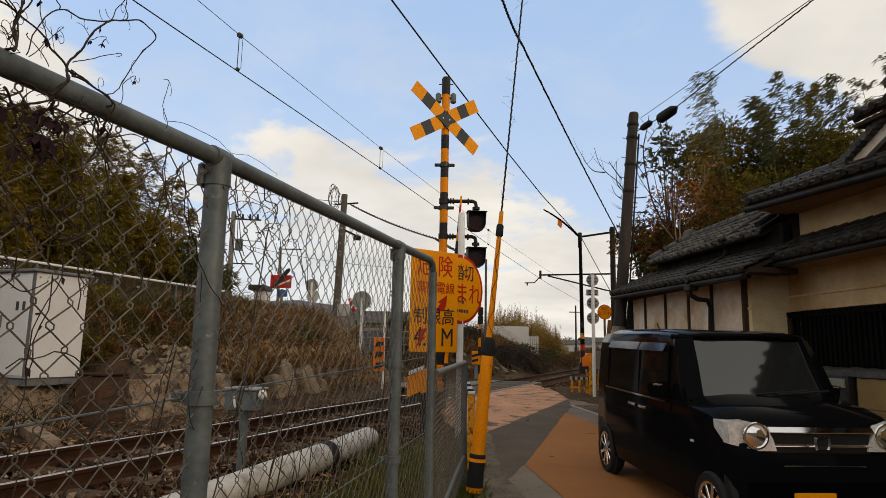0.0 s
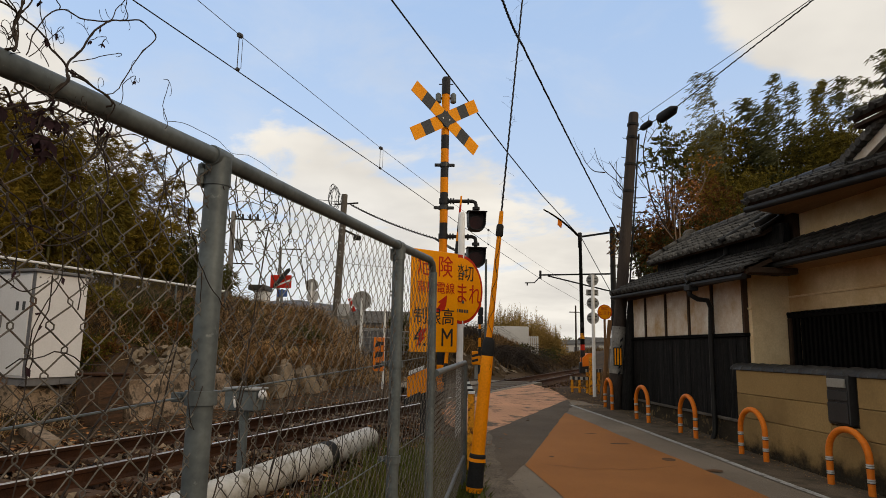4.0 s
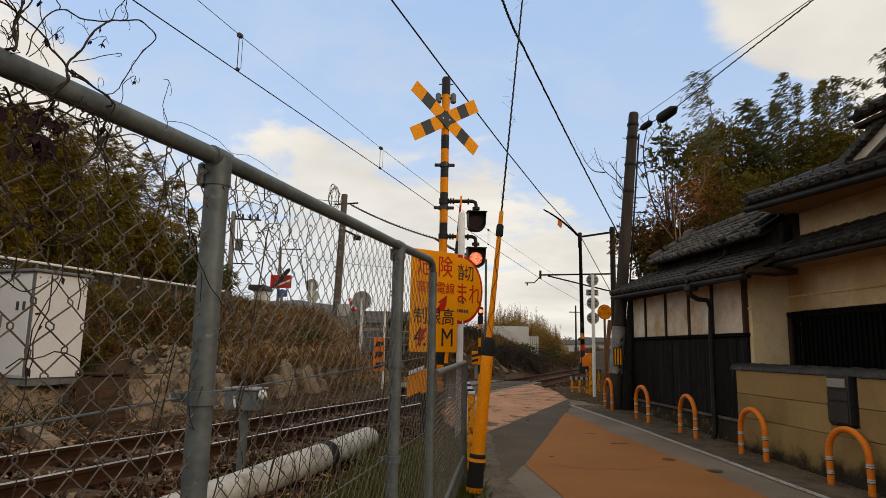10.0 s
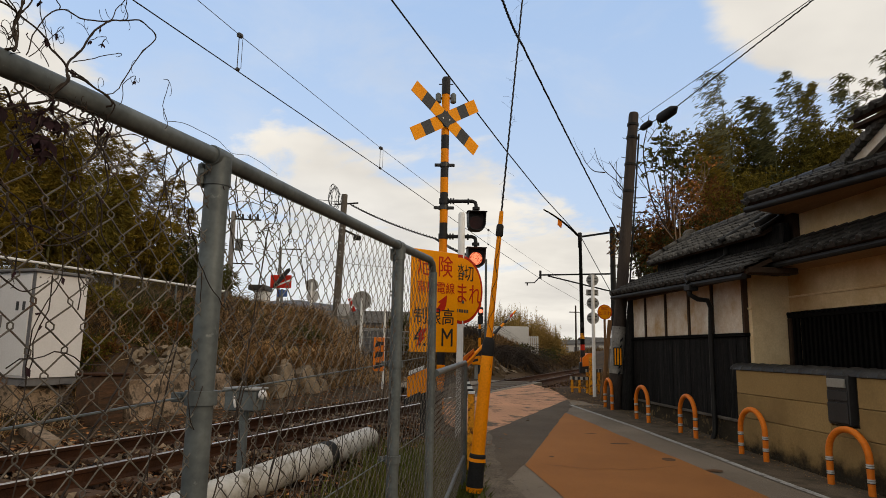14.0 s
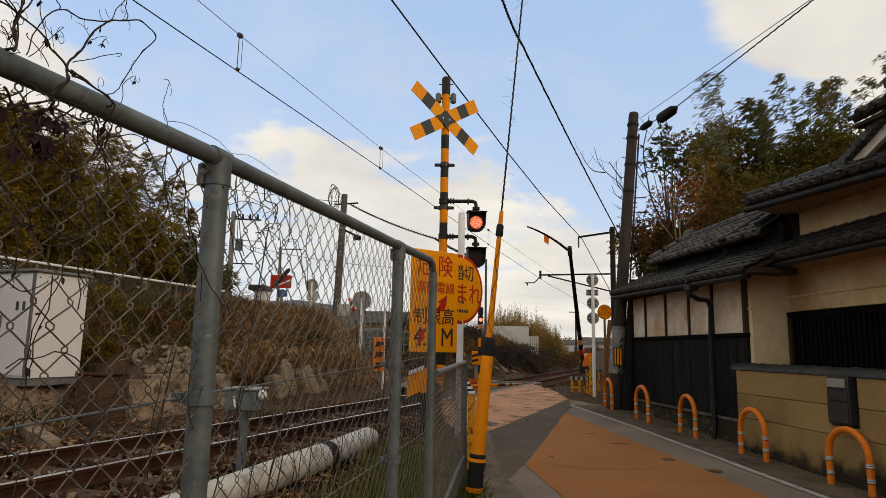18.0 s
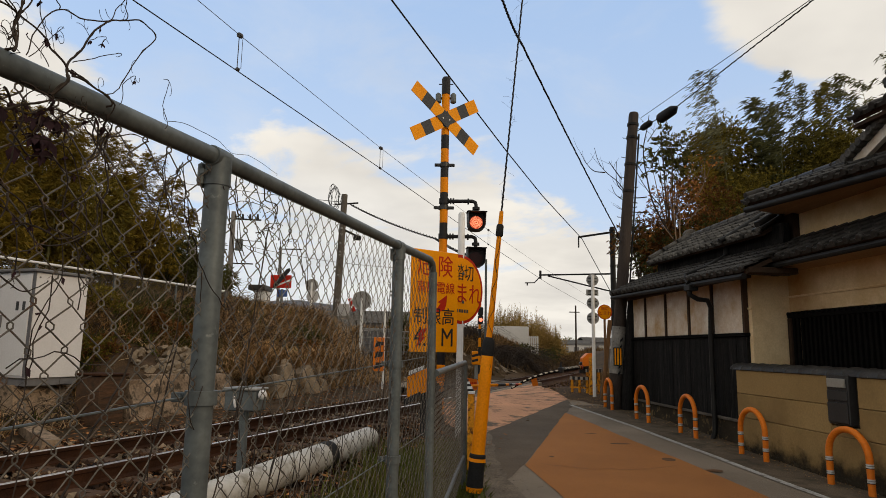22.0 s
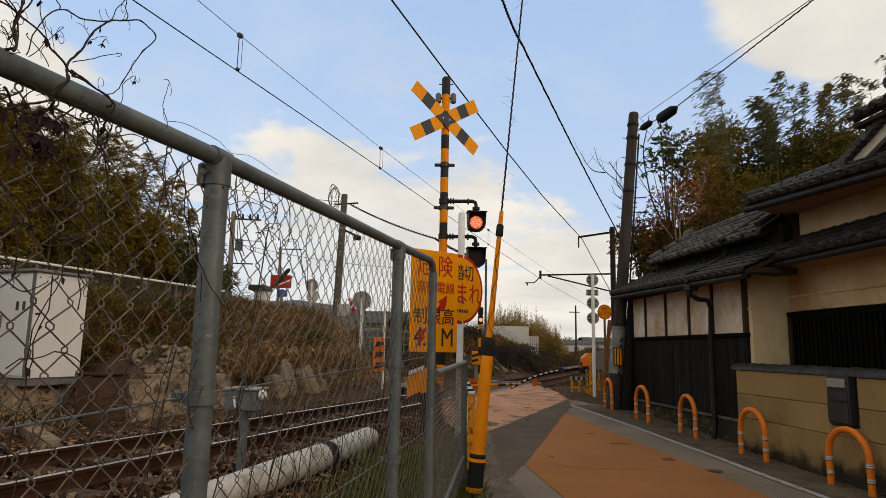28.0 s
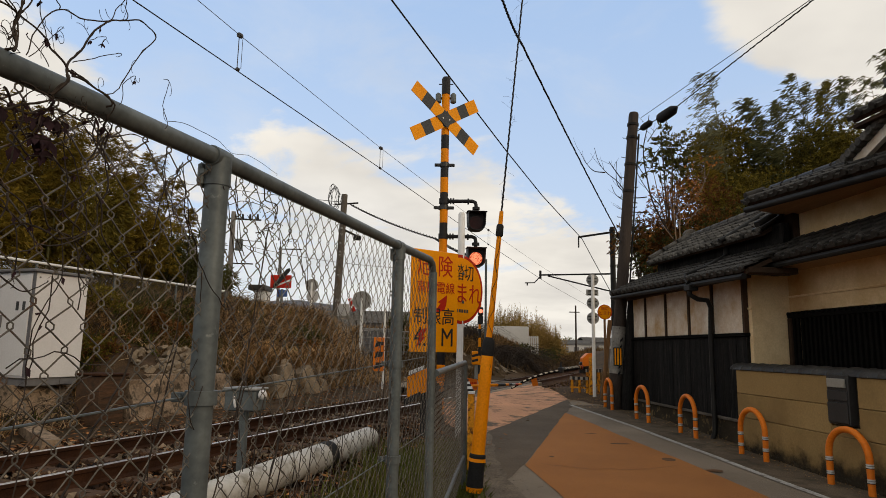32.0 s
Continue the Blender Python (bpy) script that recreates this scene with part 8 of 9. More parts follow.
# bonnet and nose
nose = []
for y, half, z0, z1 in ((0.60, HW, 0.24, 1.10), (1.0, HW, 0.24, 1.10), (1.35, 0.735, 0.24, 1.065), (1.55, 0.72, 0.25, 1.02), (1.64, 0.69, 0.28, 0.965), (1.69, 0.65, 0.34, 0.86)):
    nose.append([(half * 0.985, y, z0), (half, y, z0 + 0.1), (half, y, (z0 + z1) * 0.55), (half * 0.97, y, z1 - 0.08), (half * 0.86, y, z1 - 0.01), (half * 0.4, y, z1 + 0.02)]
                + [(-half * 0.4, y, z1 + 0.02), (-half * 0.86, y, z1 - 0.01), (-half * 0.97, y, z1 - 0.08), (-half, y, (z0 + z1) * 0.55), (-half, y, z0 + 0.1), (-half * 0.985, y, z0)])
part("bonnet", Form().loft(nose), "car_black", car)
# cabin front: pillars and glass slope from the roof to the bonnet
f = Form().loft([[(-0.52, 0.64, 1.58), (0, 0.67, 1.592), (0.52, 0.64, 1.58), (0.55, 0.90, 1.09), (0, 0.97, 1.10), (-0.55, 0.90, 1.09)],
                 [(-0.52, 0.665, 1.59), (0, 0.70, 1.602), (0.52, 0.665, 1.59), (0.55, 0.93, 1.10), (0, 1.0, 1.11), (-0.55, 0.93, 1.10)]])
part("windscreen", f, "screen", car, "dark reflecting windscreen")
for sx in (-1, 1):
    f = Form().loft([[(sx * 0.505, 0.63, 1.605), (sx * 0.53, 0.70, 1.62), (sx * 0.65, 0.60, 1.60), (sx * 0.64, 0.52, 1.60)], [(sx * 0.52, 0.78, 1.35), (sx * 0.55, 0.845, 1.36), (sx * 0.70, 0.76, 1.34), (sx * 0.69, 0.66, 1.33)],
                     [(sx * 0.54, 0.90, 1.08), (sx * 0.57, 0.975, 1.08), (sx * 0.735, 0.90, 1.06), (sx * 0.72, 0.80, 1.06)]])
    f.tube([(sx * 0.30, 0.69, 1.635), (sx * 0.50, 0.66, 1.625), (sx * 0.60, 0.60, 1.61), (sx * 0.635, 0.50, 1.62)], 0.028, 8)
    f.loft([[(k * 0.655, 0.6, 1.60), (k * 0.735, 0.6, 1.0), (k * 0.735, 0.95, 1.0), (k * 0.70, 0.93, 1.06)] for k in (sx * 0.97, sx * 1.0)])
    part("windscreen_pillar", f, "car_black", car)
part("roof_header", Form().tube([(-0.62, 0.58, 1.62), (-0.4, 0.68, 1.635), (0, 0.70, 1.64), (0.4, 0.68, 1.635), (0.62, 0.58, 1.62)], 0.03, 8), "car_black", car)
for sx in (-1, 1):
    for a, b in ((-1.50, -1.15), (-1.10, -0.17), (-0.14, 0.56)):
        f = Form().loft([[(sx * (0.731 + o), a, 1.03), (sx * (0.731 + o), b, 1.03), (sx * (0.690 + o), b - 0.03, 1.53), (sx * (0.690 + o), a + 0.03, 1.53)] for o in (-0.01, 0.008)])
        part("side_window", f, "side_glass", car, "dark side window")
    for a, b in ((-1.10, -0.17), (-0.14, 0.50)):
        f = Form().loft([[(sx * 0.692, y, 1.545), (sx * 0.735, y, 1.475), (sx * 0.741, y, 1.475), (sx * 0.700, y, 1.555)] for y in (a, a + 0.05, b - 0.05, b)])
        part("window_visor", f, "visor", car, "smoked rain visor over the side window")
    part("belt_trim", Form().box(sx * 0.741 - 0.004, sx * 0.741 + 0.004, -1.2, 0.55, 1.0, 1.018), "chrome", car)
    f = Form().box(sx * 0.745 - 0.012, sx * 0.745 + 0.012, -0.42, -0.22, 0.88, 0.91, 0.004).box(sx * 0.745 - 0.012, sx * 0.745 + 0.012, -0.12, 0.08, 0.88, 0.91, 0.004)
    part("door_handle", f, "chrome", car)
    f = Form().loft([[(sx * x, y, z) for x, z in ((0.74, 1.04), (0.90, 1.06), (0.92, 1.18), (0.78, 1.20))] for y in (0.55, 0.66)])
    part("door_mirror", f, "car_black", car)
    part("mirror_cap", Form().box(sx * 0.86 - 0.045, sx * 0.86 + 0.045, 0.656, 0.664, 1.165, 1.182, 0.003), "chrome", car)
    f = Form().loft([[(sx * x, y - max(0, x - 0.665) * k, z) for x, z in ((0.45, 0.955), (0.39, 0.85), (0.365, 0.765), (0.50, 0.765), (0.708, 0.805), (0.716, 0.965), (0.60, 0.985))] for y, k in ((1.45, 0.55), (1.714, 1.3))])
    lamp = part("headlight", f, "lamp_glass", car, "clear headlight")
    m = Matrix.Translation((sx * 0.525, 1.708, 0.875))
    f = Form().loft([[(r * cos(2 * pi * k / 24), y, r * sin(2 * pi * k / 24)) for k in range(24)] for r, y in ((0.105, 0.0), (0.10, 0.014), (0.088, 0.014), (0.08, 0.002), (0.04, 0.012))], m=m)
    part("headlight_ring", f, "chrome", lamp)
    part("fog_light", Form().disc(sx * 0.58, 1.63, 0.42, 0.045, 0.04, 14), "lamp_glass", car)
    part("side_repeater", Form().box(sx * 0.742 - 0.008, sx * 0.742 + 0.008, 1.06, 1.11, 0.73, 0.75, 0.003), "lamp_glass", car)
part("grille", Form().box(-0.40, 0.40, 1.60, 1.70, 0.74, 0.91, 0.01), "metal_dark", car)
part("grille_bar", Form().loft([[(x, 1.66, 0.90), (x, 1.722, 0.90), (x, 1.722, 0.906), (x, 1.690, 0.942), (x, 1.66, 0.942)] for x in (-0.42, -0.2, 0.0, 0.2, 0.42)]), "chrome", car, smooth=False)
part("grille_bar", Form().loft([[(x, 1.68, 0.797), (x, 1.716, 0.797), (x, 1.716, 0.800), (x, 1.700, 0.815), (x, 1.68, 0.815)] for x in (-0.40, 0.0, 0.40)]), "chrome", car, smooth=False)
outer = [(-0.062, 0.872), (0.062, 0.872), (0.068, 0.83), (0.055, 0.772), (-0.055, 0.772), (-0.068, 0.83)]
inner = [(x * 0.66, 0.824 + (z - 0.824) * 0.66) for x, z in outer]
middle = [(x * 0.83, 0.824 + (z - 0.824) * 0.83) for x, z in outer]
badge = part("front_badge", Form().loft([[(x, y, z) for x, z in shape] for shape, y in ((outer, 1.70), (outer, 1.716), (middle, 1.730), (inner, 1.712))], cap=False), "chrome", car, "plain chrome badge frame")
part("badge_field", Form().box(-0.05, 0.05, 1.70, 1.716, 0.785, 0.86, 0.003), "metal_dark", badge)
part("number_plate", Form().box(-0.095, 0.235, 1.695, 1.712, 0.29, 0.455, 0.004), "signface", car, "yellow number plate")
f = Form()
for i in range(4):
    f.box(-0.05 + i * 0.065, -0.01 + i * 0.065, 1.712, 1.715, 0.32, 0.39)
part("plate_marks", f, "black", car)
part("bumper", Form().box(-0.62, 0.62, 1.58, 1.69, 0.30, 0.56, 0.03), "car_black", car)
part("bumper_line", Form().box(-0.36, 0.30, 1.686, 1.694, 0.645, 0.655, 0.002), "chrome", car)
part("lower_intake", Form().box(-0.45, 0.45, 1.66, 1.695, 0.30, 0.35, 0.01), "metal_dark", car)
part("roof_antenna", Form().tube([(0.0, -1.3, 1.67), (-0.0, -1.42, 1.78)], 0.008, 6), "rubber", car)
for sx in (-1, 1):
    part("wiper", Form().tube([(sx * 0.1, 0.99, 1.125), (sx * 0.1 - 0.5, 0.95, 1.16)], 0.010, 5), "rubber", car)
WHEELS = []
for sx in (-1, 1):
    for y in (-1.22, 1.39):
        wheel = part("wheel", Form().disc(0, -0.02, 0, 0.17, 0.04, 18), "metal_dark", car, m=pose(sx * 0.676, y, 0.275, rz=90 * sx))
        f = Form()
        rings = [[(r * cos(2 * pi * k / 28), w, r * sin(2 * pi * k / 28)) for k in range(28)] for r, w in ((0.19, -0.075), (0.255, -0.08), (0.275, -0.055), (0.275, 0.055), (0.255, 0.08), (0.19, 0.075))]
        f.loft(rings, cap=False)
        part("tyre", f, "rubber", wheel)
        f = Form().disc(0, -0.07, 0, 0.045, 0.02, 14)
        f.loft([[(r * cos(2 * pi * k / 28), w, r * sin(2 * pi * k / 28)) for k in range(28)] for r, w in ((0.195, -0.078), (0.175, -0.07), (0.17, 0.0))], cap=False)
        for i in range(9):
            f.box(0.03, 0.18, -0.068, -0.05, -0.016, 0.016, 0.004, m=pose(0, 0, 0, ry=40 * i))
        part("rim", f, "chrome", wheel, "bright alloy rim")
        WHEELS.append((wheel, sx, y))
    for y in (-1.22, 1.39):
        f = Form().disc(0, 0, 0, 0.33, 0.05, 24, m=pose(sx * 0.715, y, 0.29, rz=90))
        part("wheel_arch", f, "rubber", car)

# ---------------------------------------------------------------- creepers on the near fence
def on_fence(y, z, out=0.0):
    """A point on the fence's plane."""
    x = -0.58 + 0.2154 * (y - 1.6)
    return Vector((x + out, y, z))


random.seed(12)
vine = empty("fence_creeper", Matrix.Identity(4), "dry leafless creeper with a few dark withered leaves on the fence", "creeper")
f, leaves = Form(), Form()


def runner(spine, r0, r1, curls=0, spots=()):
    """A stem that bends smoothly through a few points of the fence's plane, with curling tendrils and withered leaves."""
    ends = [spine[0]] + list(spine) + [spine[-1]]
    pts = []
    for a, b, c, d in zip(ends, ends[1:], ends[2:], ends[3:]):
        for k in range(6):
            t = k / 6
            y, z = (0.5 * (2 * b[i] + (c[i] - a[i]) * t + (2 * a[i] - 5 * b[i] + 4 * c[i] - d[i]) * t * t + (3 * b[i] - a[i] - 3 * c[i] + d[i]) * t ** 3) for i in (0, 1))
            pts.append(on_fence(y, z, 0.003 * sin(len(pts) * 0.6) + 0.027 * max(0.0, 1 - abs(z - top_z((0, y))) / 0.06)) + Vector((0, rnd(-0.0007, 0.0007), rnd(-0.0007, 0.0007))))
    pts.append(on_fence(*spine[-1]))
    n = len(pts)
    f.tube(pts, [r0 + (r1 - r0) * k / n + (0.0005 if k % 6 == 0 and r0 > 0.0012 else 0.0) for k in range(n)], 5)
    for _ in range(curls):
        p, a, bend = random.choice(pts[n // 4:]), rnd(0, 6.28), rnd(-0.5, 0.5)
        q = [p]
        for k in range(random.randint(5, 10)):
            q.append(q[-1] + Vector((0, 0.006 * cos(a), 0.006 * sin(a))))
            a += bend * (1 + 0.2 * k)
        f.tube(q, 0.0006, 3, cap=False)
    for k in spots:
        p = pts[min(n - 1, int(k * n))]
        for _ in range(5):
            d = Vector((rnd(-0.004, 0.004), rnd(-0.006, 0.006), -rnd(0.004, 0.012)))
            leaves.leaf(p + d * 0.2, d, (0, 0.004, 0.002), (0.003, 0.001, 0))


runner(((1.06, 1.921), (1.088, 1.978), (1.121, 2.026), (1.155, 2.083), (1.186, 2.125), (1.23, 2.15), (1.278, 2.175), (1.325, 2.168), (1.295, 2.117), (1.239, 2.023), (1.198, 1.978)), 0.0024, 0.0009, 7, (0.35,))
runner(((1.088, 1.978), (1.072, 2.005), (1.052, 2.019), (0.993, 2.038), (0.95, 2.05)), 0.0022, 0.0012, 3, (0.45, 0.5))
runner(((0.998, 1.964), (1.038, 2.037), (1.073, 2.087), (1.131, 2.099), (1.189, 2.126)), 0.0010, 0.0016, 3)
runner(((1.073, 2.087), (1.066, 2.10), (1.058, 2.13)), 0.0011, 0.0008)
runner(((1.189, 2.126), (1.205, 2.157), (1.222, 2.19), (1.23, 2.23)), 0.0011, 0.0007, 1)
runner(((1.233, 2.153), (1.235, 2.174), (1.228, 2.195), (1.20, 2.21)), 0.0012, 0.0007, 1)
runner(((1.11, 2.004), (1.168, 2.04), (1.221, 2.075), (1.232, 2.074), (1.217, 2.066)), 0.0010, 0.0006)
runner(((0.972, 1.959), (0.987, 1.99), (0.995, 2.03), (1.0, 2.09)), 0.0024, 0.0016, 2, (0.4,))
runner(((0.977, 1.965), (0.99, 2.0), (0.994, 2.029), (0.96, 2.06)), 0.0016, 0.0010, 2)
runner(((1.003, 1.964), (1.058, 2.019), (1.086, 2.06)), 0.0009, 0.0006, 2, (0.7,))
runner(((1.052, 2.017), (1.044, 2.045), (1.030, 2.095)), 0.0010, 0.0007, 1, (0.1, 0.8))
runner(((1.088, 1.978), (1.134, 1.977), (1.186, 1.959), (1.193, 1.92)), 0.0020, 0.0012, 1)
runner(((1.042, 1.964), (1.022, 2.003), (1.016, 2.012)), 0.0009, 0.0007)
runner(((1.343, 1.961), (1.367, 1.999), (1.38, 2.08), (1.365, 2.084)), 0.0009, 0.0006, 2)
runner(((1.368, 1.987), (1.458, 2.01), (1.564, 2.012), (1.631, 1.998), (1.744, 2.021), (1.914, 2.013)), 0.0008, 0.0006)
runner(((1.147, 2.065), (1.163, 2.078), (1.183, 2.091), (1.181, 2.075)), 0.0008, 0.0006, 1, (0.1, 0.9))
runner(((1.208, 1.962), (1.241, 2.011), (1.269, 2.048), (1.278, 2.043)), 0.0009, 0.0006, 2, (0.9,))
runner(((0.963, 1.997), (0.974, 1.981), (0.986, 1.96)), 0.0010, 0.0008)
runner(((1.805, 1.953), (1.848, 1.924), (1.915, 1.924), (1.929, 1.895), (1.898, 1.854), (1.849, 1.831), (1.872, 1.799), (1.897, 1.764), (1.949, 1.731), (1.971, 1.705)), 0.0018, 0.0011, 6, (0.2, 0.35, 0.45, 0.55, 0.7))
runner(((1.946, 1.956), (2.019, 1.917), (2.017, 1.865), (2.009, 1.809)), 0.0018, 0.001, 4, (0.3, 0.8))
runner(((1.664, 1.866), (1.730, 1.892), (1.823, 1.902), (1.931, 1.899)), 0.0012, 0.0008, 3, (0.5,))
runner(((1.810, 1.817), (1.888, 1.839), (1.950, 1.823), (1.962, 1.790)), 0.0015, 0.0009, 4, (0.2, 0.6))
runner(((1.706, 1.777), (1.778, 1.766), (1.865, 1.763), (1.949, 1.753)), 0.001, 0.0007, 2, ())
runner(((1.733, 1.947), (1.727, 1.916), (1.795, 1.909), (1.891, 1.905)), 0.0012, 0.0008, 2, (0.4,))
runner(((0.980, 1.901), (1.004, 1.885), (1.030, 1.876), (1.065, 1.897), (1.093, 1.904), (1.144, 1.906)), 0.0022, 0.0014, 5, (0.3, 0.5, 0.7))
runner(((0.998, 1.919), (1.031, 1.920), (1.063, 1.916), (1.080, 1.899), (1.109, 1.881), (1.120, 1.854)), 0.002, 0.0012, 4, (0.4, 0.8))
runner(((0.992, 1.868), (1.017, 1.885), (1.045, 1.900), (1.074, 1.921)), 0.0026, 0.0016, 4, (0.5,))
runner(((1.061, 1.923), (1.072, 1.902), (1.057, 1.873), (1.053, 1.845)), 0.0018, 0.001, 3, (0.3, 0.6))
runner(((0.983, 1.884), (1.012, 1.870), (1.027, 1.843), (1.047, 1.827)), 0.0016, 0.001, 3, (0.5,))
runner(((1.137, 1.929), (1.136, 1.913), (1.155, 1.913), (1.160, 1.930)), 0.0014, 0.001, 0, ())
runner(((1.187, 1.933), (1.195, 1.916), (1.212, 1.903), (1.214, 1.877)), 0.0024, 0.0016, 3, (0.4, 0.6))
runner(((1.001, 1.853), (1.039, 1.863), (1.081, 1.862), (1.109, 1.875)), 0.0014, 0.001, 3, (0.5,))
runner(((0.961, 2.037), (0.995, 2.034), (0.995, 2.009), (0.982, 1.964)), 0.0016, 0.0012, 2, ())
runner(((1.017, 2.072), (0.997, 2.033), (0.988, 1.998), (0.979, 1.964)), 0.0014, 0.0012, 2, ())
runner(((1.002, 2.064), (0.996, 2.037), (0.993, 1.998)), 0.0013, 0.001, 1, ())
runner(((0.970, 1.977), (0.996, 2.019)), 0.0012, 0.001, 1, ())
runner(((1.083, 1.967), (1.071, 1.944), (1.062, 1.923)), 0.003, 0.0022, 0, ())
runner(((1.095, 1.972), (1.134, 1.975), (1.173, 1.967), (1.190, 1.949)), 0.0022, 0.0018, 1, ())
for y, z, k in ((1.070, 1.884, 1.6), (1.042, 1.868, 1.1), (1.200, 1.908, 1.0), (1.158, 1.911, 0.6), (1.118, 1.988, 0.8), (1.066, 1.890, 1.1), (1.026, 1.873, 1.0), (1.004, 1.879, 0.8)):
    for _ in range(7):
        d = Vector((rnd(-0.004, 0.004), rnd(-0.007, 0.007), -rnd(0.006, 0.014))) * k
        leaves.leaf(on_fence(y, z, rnd(-0.004, 0.004)) + Vector((0, rnd(-0.006, 0.006), rnd(-0.004, 0.006))) * k, d, Vector((0.002, 0.005, 0.002)) * k, (0.005, 0.001, 0))
for _ in range(22):
    y, z = rnd(0.93, 1.25), rnd(1.66, 1.90)
    spine, a = [(y, z)], rnd(0, 6.28)
    for k in range(4):
        a += rnd(-0.9, 0.9)
        spine.append((spine[-1][0] + 0.045 * cos(a), min(1.925, spine[-1][1] + 0.045 * sin(a))))
    runner(spine, 0.0018, 0.0008, 2, (0.3, 0.8) if rnd(0, 1) < 0.6 else ())
for _ in range(7):
    p = on_fence(rnd(0.96, 1.1), rnd(1.80, 1.9))
    for k in range(7):
        d = Vector((rnd(-0.01, 0.01), rnd(-0.02, 0.02), -rnd(0.01, 0.03)))
        leaves.leaf(p + d * 0.3, d, (0.002, 0.009, 0.003), (0.006, 0, 0))
for _ in range(40):
    y = random.triangular(0.9, 3.2, 1.0)
    z = min(rnd(0.5, 1.9) if rnd(0, 1) < 0.5 else rnd(1.6, 1.9), 1.9)
    p = on_fence(y, z, rnd(-0.012, 0.012))
    a = rnd(0, 6.28)
    pts = [p]
    for k in range(random.randint(6, 16)):
        a += rnd(-0.5, 0.5)
        if pts[-1].z > 1.91:
            a = -abs(a % 3.1)
        pts.append(pts[-1] + Vector((rnd(-0.004, 0.004), 0.03 * cos(a), 0.03 * sin(a))))
    f.tube(pts, 0.0013, 3, cap=False)
    if y < 1.2 and z > 1.6:
        for q in pts[::3]:
            leaves.leaf(q, (rnd(-0.01, 0.01), rnd(-0.015, 0.015), rnd(-0.02, 0.01)), (0, 0.006, 0.003), (0.006, 0, 0))
for _ in range(26):
    y = rnd(1.0, 4.0)
    z = rnd(0.3, 1.2)
    p = on_fence(y, z, 0.01)
    pts = [p]
    d = Vector((0, 0.02, rnd(0.02, 0.05)))
    for k in range(14):
        pts.append(pts[-1] + d + Vector((0, rnd(-0.008, 0.008), rnd(-0.008, 0.008))))
    f.tube(pts, 0.0022, 4, cap=False)
stalks = Form()
random.seed(33)
for k in range(9):
    y, z = rnd(0.98, 1.5), rnd(0.55, 0.95)
    a, pts = rnd(0.5, 1.2), []
    for q in range(12):
        pts.append(on_fence(y, z, 0.012 + rnd(-0.002, 0.002)))
        y, z, a = y + 0.035 * cos(a), z + 0.035 * sin(a), a + rnd(-0.16, 0.12)
    stalks.tube(pts, [0.0022 - 0.0012 * q / 12 for q in range(12)], 5)
part("dry_stalk", stalks, "twig", vine, "pale dry stalks through the mesh", kind="stuff")
part("stem", f, "vine", vine, kind="stuff")
part("withered_leaves", leaves, "dead_leaf", vine, smooth=False)


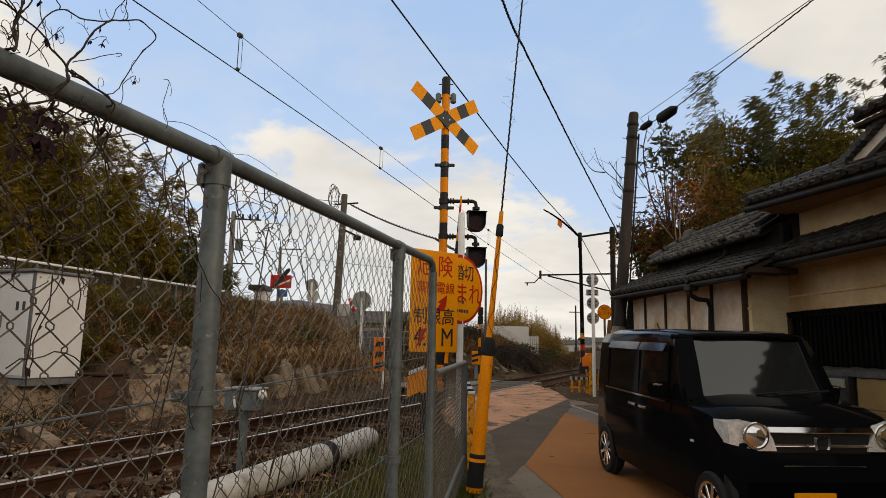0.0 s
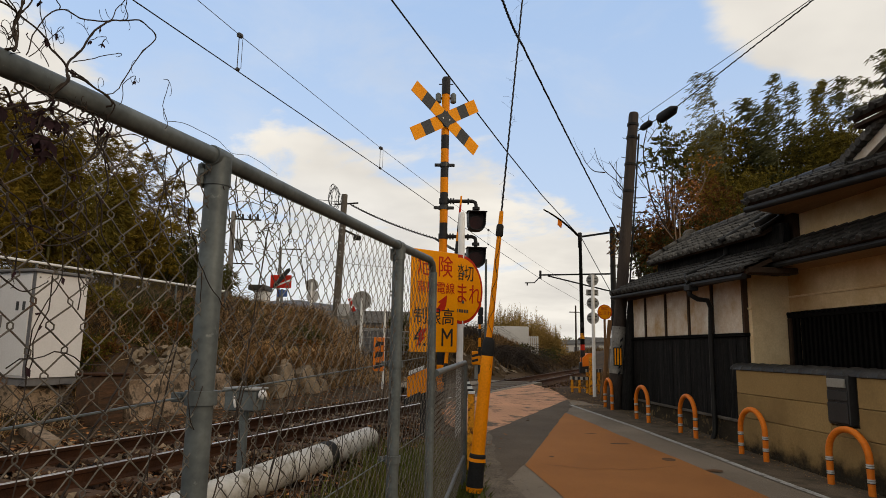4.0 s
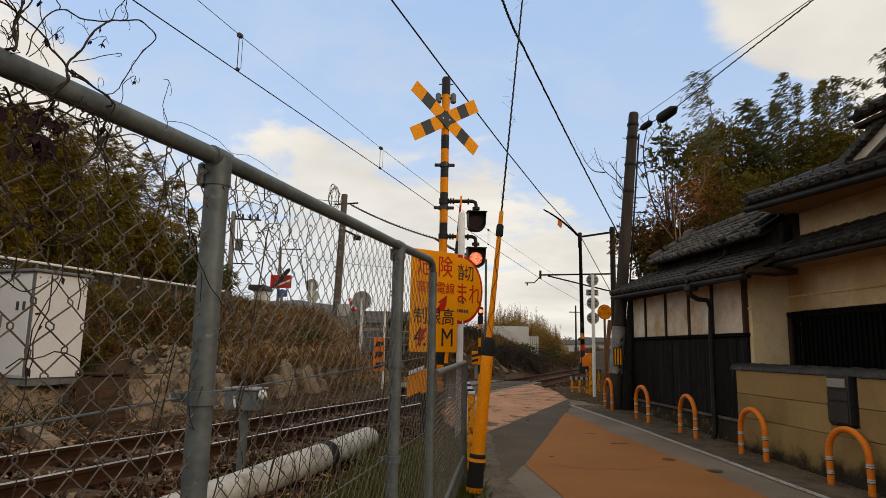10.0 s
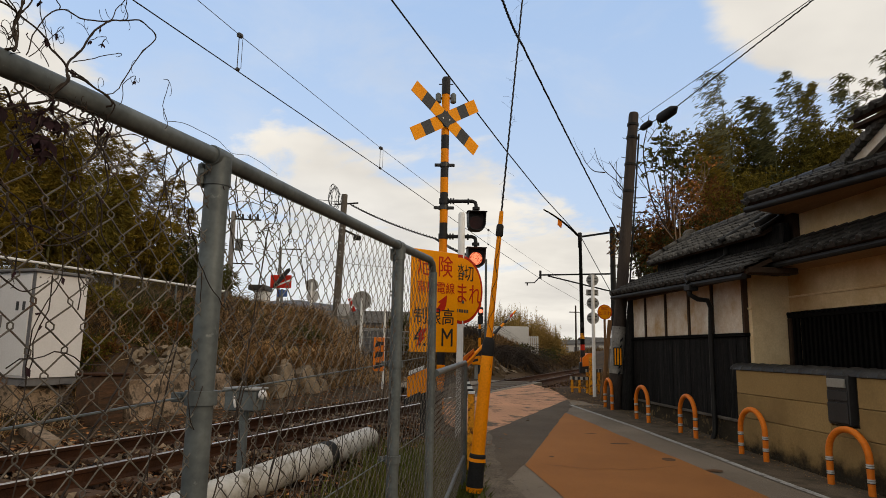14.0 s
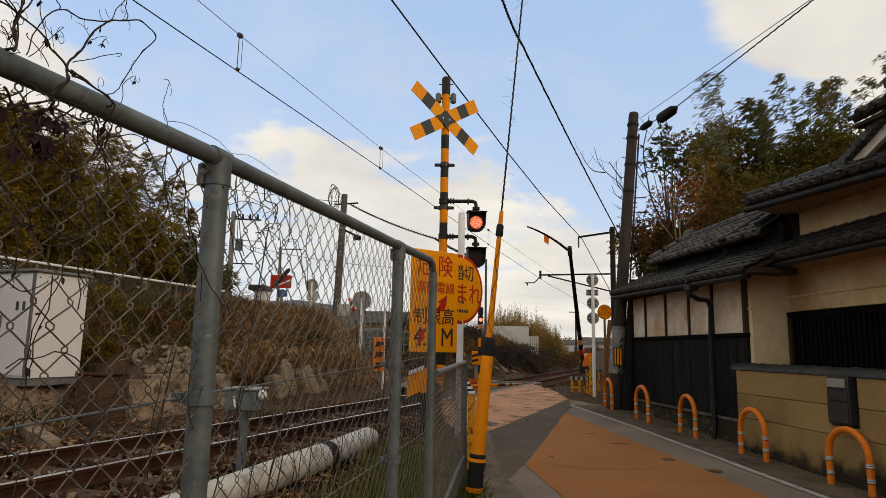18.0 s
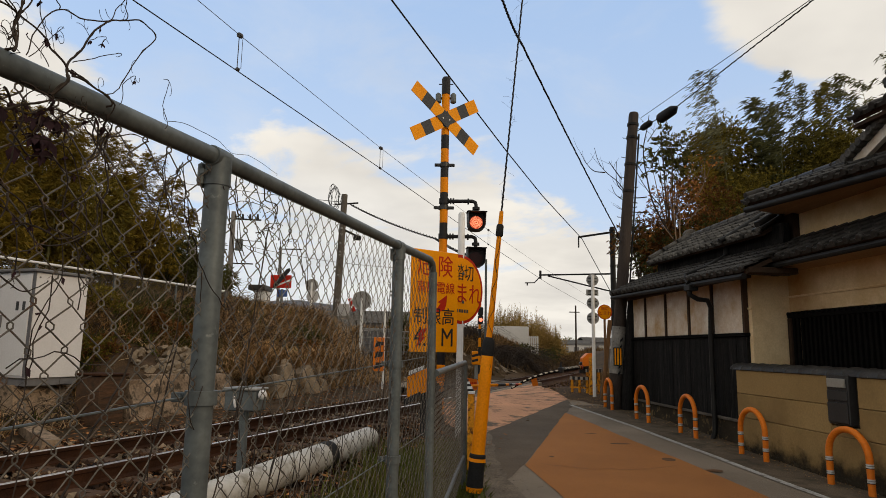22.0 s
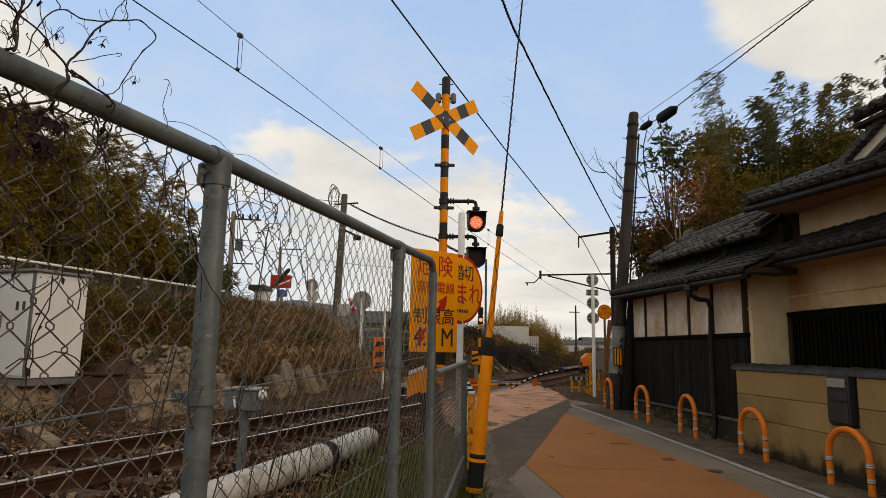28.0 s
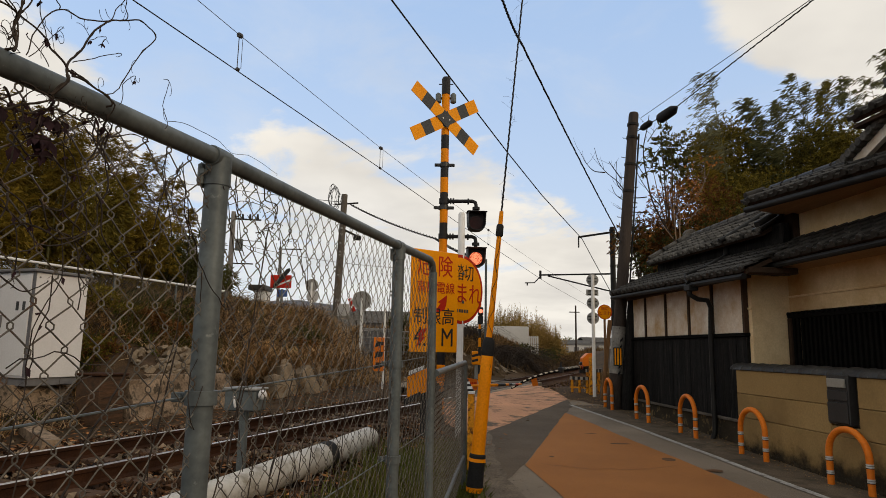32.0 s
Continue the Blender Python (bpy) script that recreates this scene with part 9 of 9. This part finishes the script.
# ---------------------------------------------------------------- what moves
def motions():
    # the car drives off past the viewer and halts far down the road
    d = Vector((0.068, -0.998, 0))
    mid = Vector((2.61, 6.317, 0))
    rows = []
    for t, run in ((0.0, 0.0), (0.1, 0.98), (0.2, 1.95), (0.3, 2.92), (0.4, 3.88), (0.6, 5.8), (1.0, 9.6), (2.0, 18.0), (3.5, 27.0), (5.0, 31.0), (6.0, 31.5), (32.0, 31.5)):
        p = mid + d * run
        slope = math.degrees(math.atan(0.026)) if p.y > -8 else 0
        rows.append((t, pose(p.x, p.y, ground_z(p.x, p.y) + 0.004, rx=0, rz=180 + math.degrees(math.atan(0.068))) @ pose(0, 0, 0, rx=-slope)))
    car.scale = (CAR, CAR, CAR)
    walk(car, rows)
    for wheel, sx, y in WHEELS:
        base = pose(sx * 0.676, y, 0.275, rz=90 * sx)
        rows, step, turn = [], 0.0, 0.0
        times = [0.01667 * k for k in range(0, 61)]
        for k, t in enumerate(times):
            rows.append((t, base @ pose(0, 0, 0, ry=-sx * 33.0 * k)))
        rows.append((32.0, rows[-1][1]))
        walk(wheel, rows)
    # near boom
    off = Matrix.Translation((0, 0, 0.68))
    walk(near_boom, [(t, off @ boom_pose(29.0, a)) for t, a in ((0.0, 81), (10.9, 81), (11.1, 79), (11.6, 69), (12.2, 58), (13.0, 44.6), (14.5, 15.4), (15.2, 2.6), (15.5, -1.5), (15.8, -1.3), (32.0, -1.3))])
    # jointed boom: the outer length leans across the road
    lower_rows, upper_rows = [], []
    for t, lift, rise in ((0.0, 86, 0.326), (16.85, 86, 0.326), (17.0, 84.5, 0.325), (17.3, 79, 0.31), (18.0, 54, 0.244), (18.8, 37, 0.14), (19.6, 21, -0.035), (20.2, 9, -0.171), (20.8, 1.0, -0.201), (21.2, 0.0, -0.215), (32.0, 0.0, -0.215)):
        low_m = Matrix.Translation((0, 0, 0.665)) @ boom_pose(200.0, lift)
        flat = sqrt(1 - rise * rise)
        d = Vector((-0.755 * flat, -0.656 * flat, rise))
        y = Vector((0, 0, 1)).cross(d).normalized()
        z = d.cross(y)
        up_m = Matrix(((d.x, y.x, z.x, 0), (d.y, y.y, z.y, 0), (d.z, y.z, z.z, 0), (0, 0, 0, 1)))
        up_m = Matrix.Translation(low_m @ Vector((3.5, 0, 0))) @ up_m
        lower_rows.append((t, low_m))
        upper_rows.append((t, low_m.inverted() @ up_m))
    walk(right_boom, lower_rows)
    walk(upper, upper_rows)
    # the lamps flash in turn: the glowing lens comes forward in its housing
    for k, (lens, hid, shown) in enumerate(((LAMPS[0], pose(0, 0.03, -0.01), pose(0, -0.070, -0.01)), (LAMPS[1], pose(0, 0.03, -0.01), pose(0, -0.070, -0.01)),
                                            (FAR_LAMPS[0], pose(0, 0.0, 0), pose(0, -0.16, 0)), (FAR_LAMPS[1], pose(0, 0.0, 0), pose(0, -0.16, 0)))):
        rows = [(0.0, hid)]
        upper_lamp = k in (0, 3)
        if upper_lamp:
            rows += [(6.133, hid), (6.167, shown), (6.233, shown), (6.267, hid)]
        t = 6.25 + (0.6085 if upper_lamp else 0.0)
        while t < 31.9:
            end = t + 0.6085
            rows += [(t - 0.017, hid), (t + 0.017, shown)]
            if end < 31.9:
                rows += [(end - 0.017, shown), (end + 0.017, hid)]
            t += 1.217
        rows.append((32.0, rows[-1][1]))
        walk(lens, rows)
    # the bamboo sways in a light wind
    for i, tree in enumerate(BAMBOOS + BANK_BAMBOOS):
        gust = 1.0 if i < len(BAMBOOS) else 0.35
        base = tree.matrix_world.copy()
        rows = []
        for k in range(33):
            t = float(k)
            a = 0.9 * sin(1.1 * t + i * 1.7) + 0.7 * sin(0.53 * t + i * 0.9) + 0.06 * (t - 12) * 0.8
            b = 0.7 * sin(0.9 * t + i * 2.3)
            rows.append((t, base @ pose(0, 0, 0, rx=b * gust, ry=a * gust)))
        walk(tree, rows)


motions()
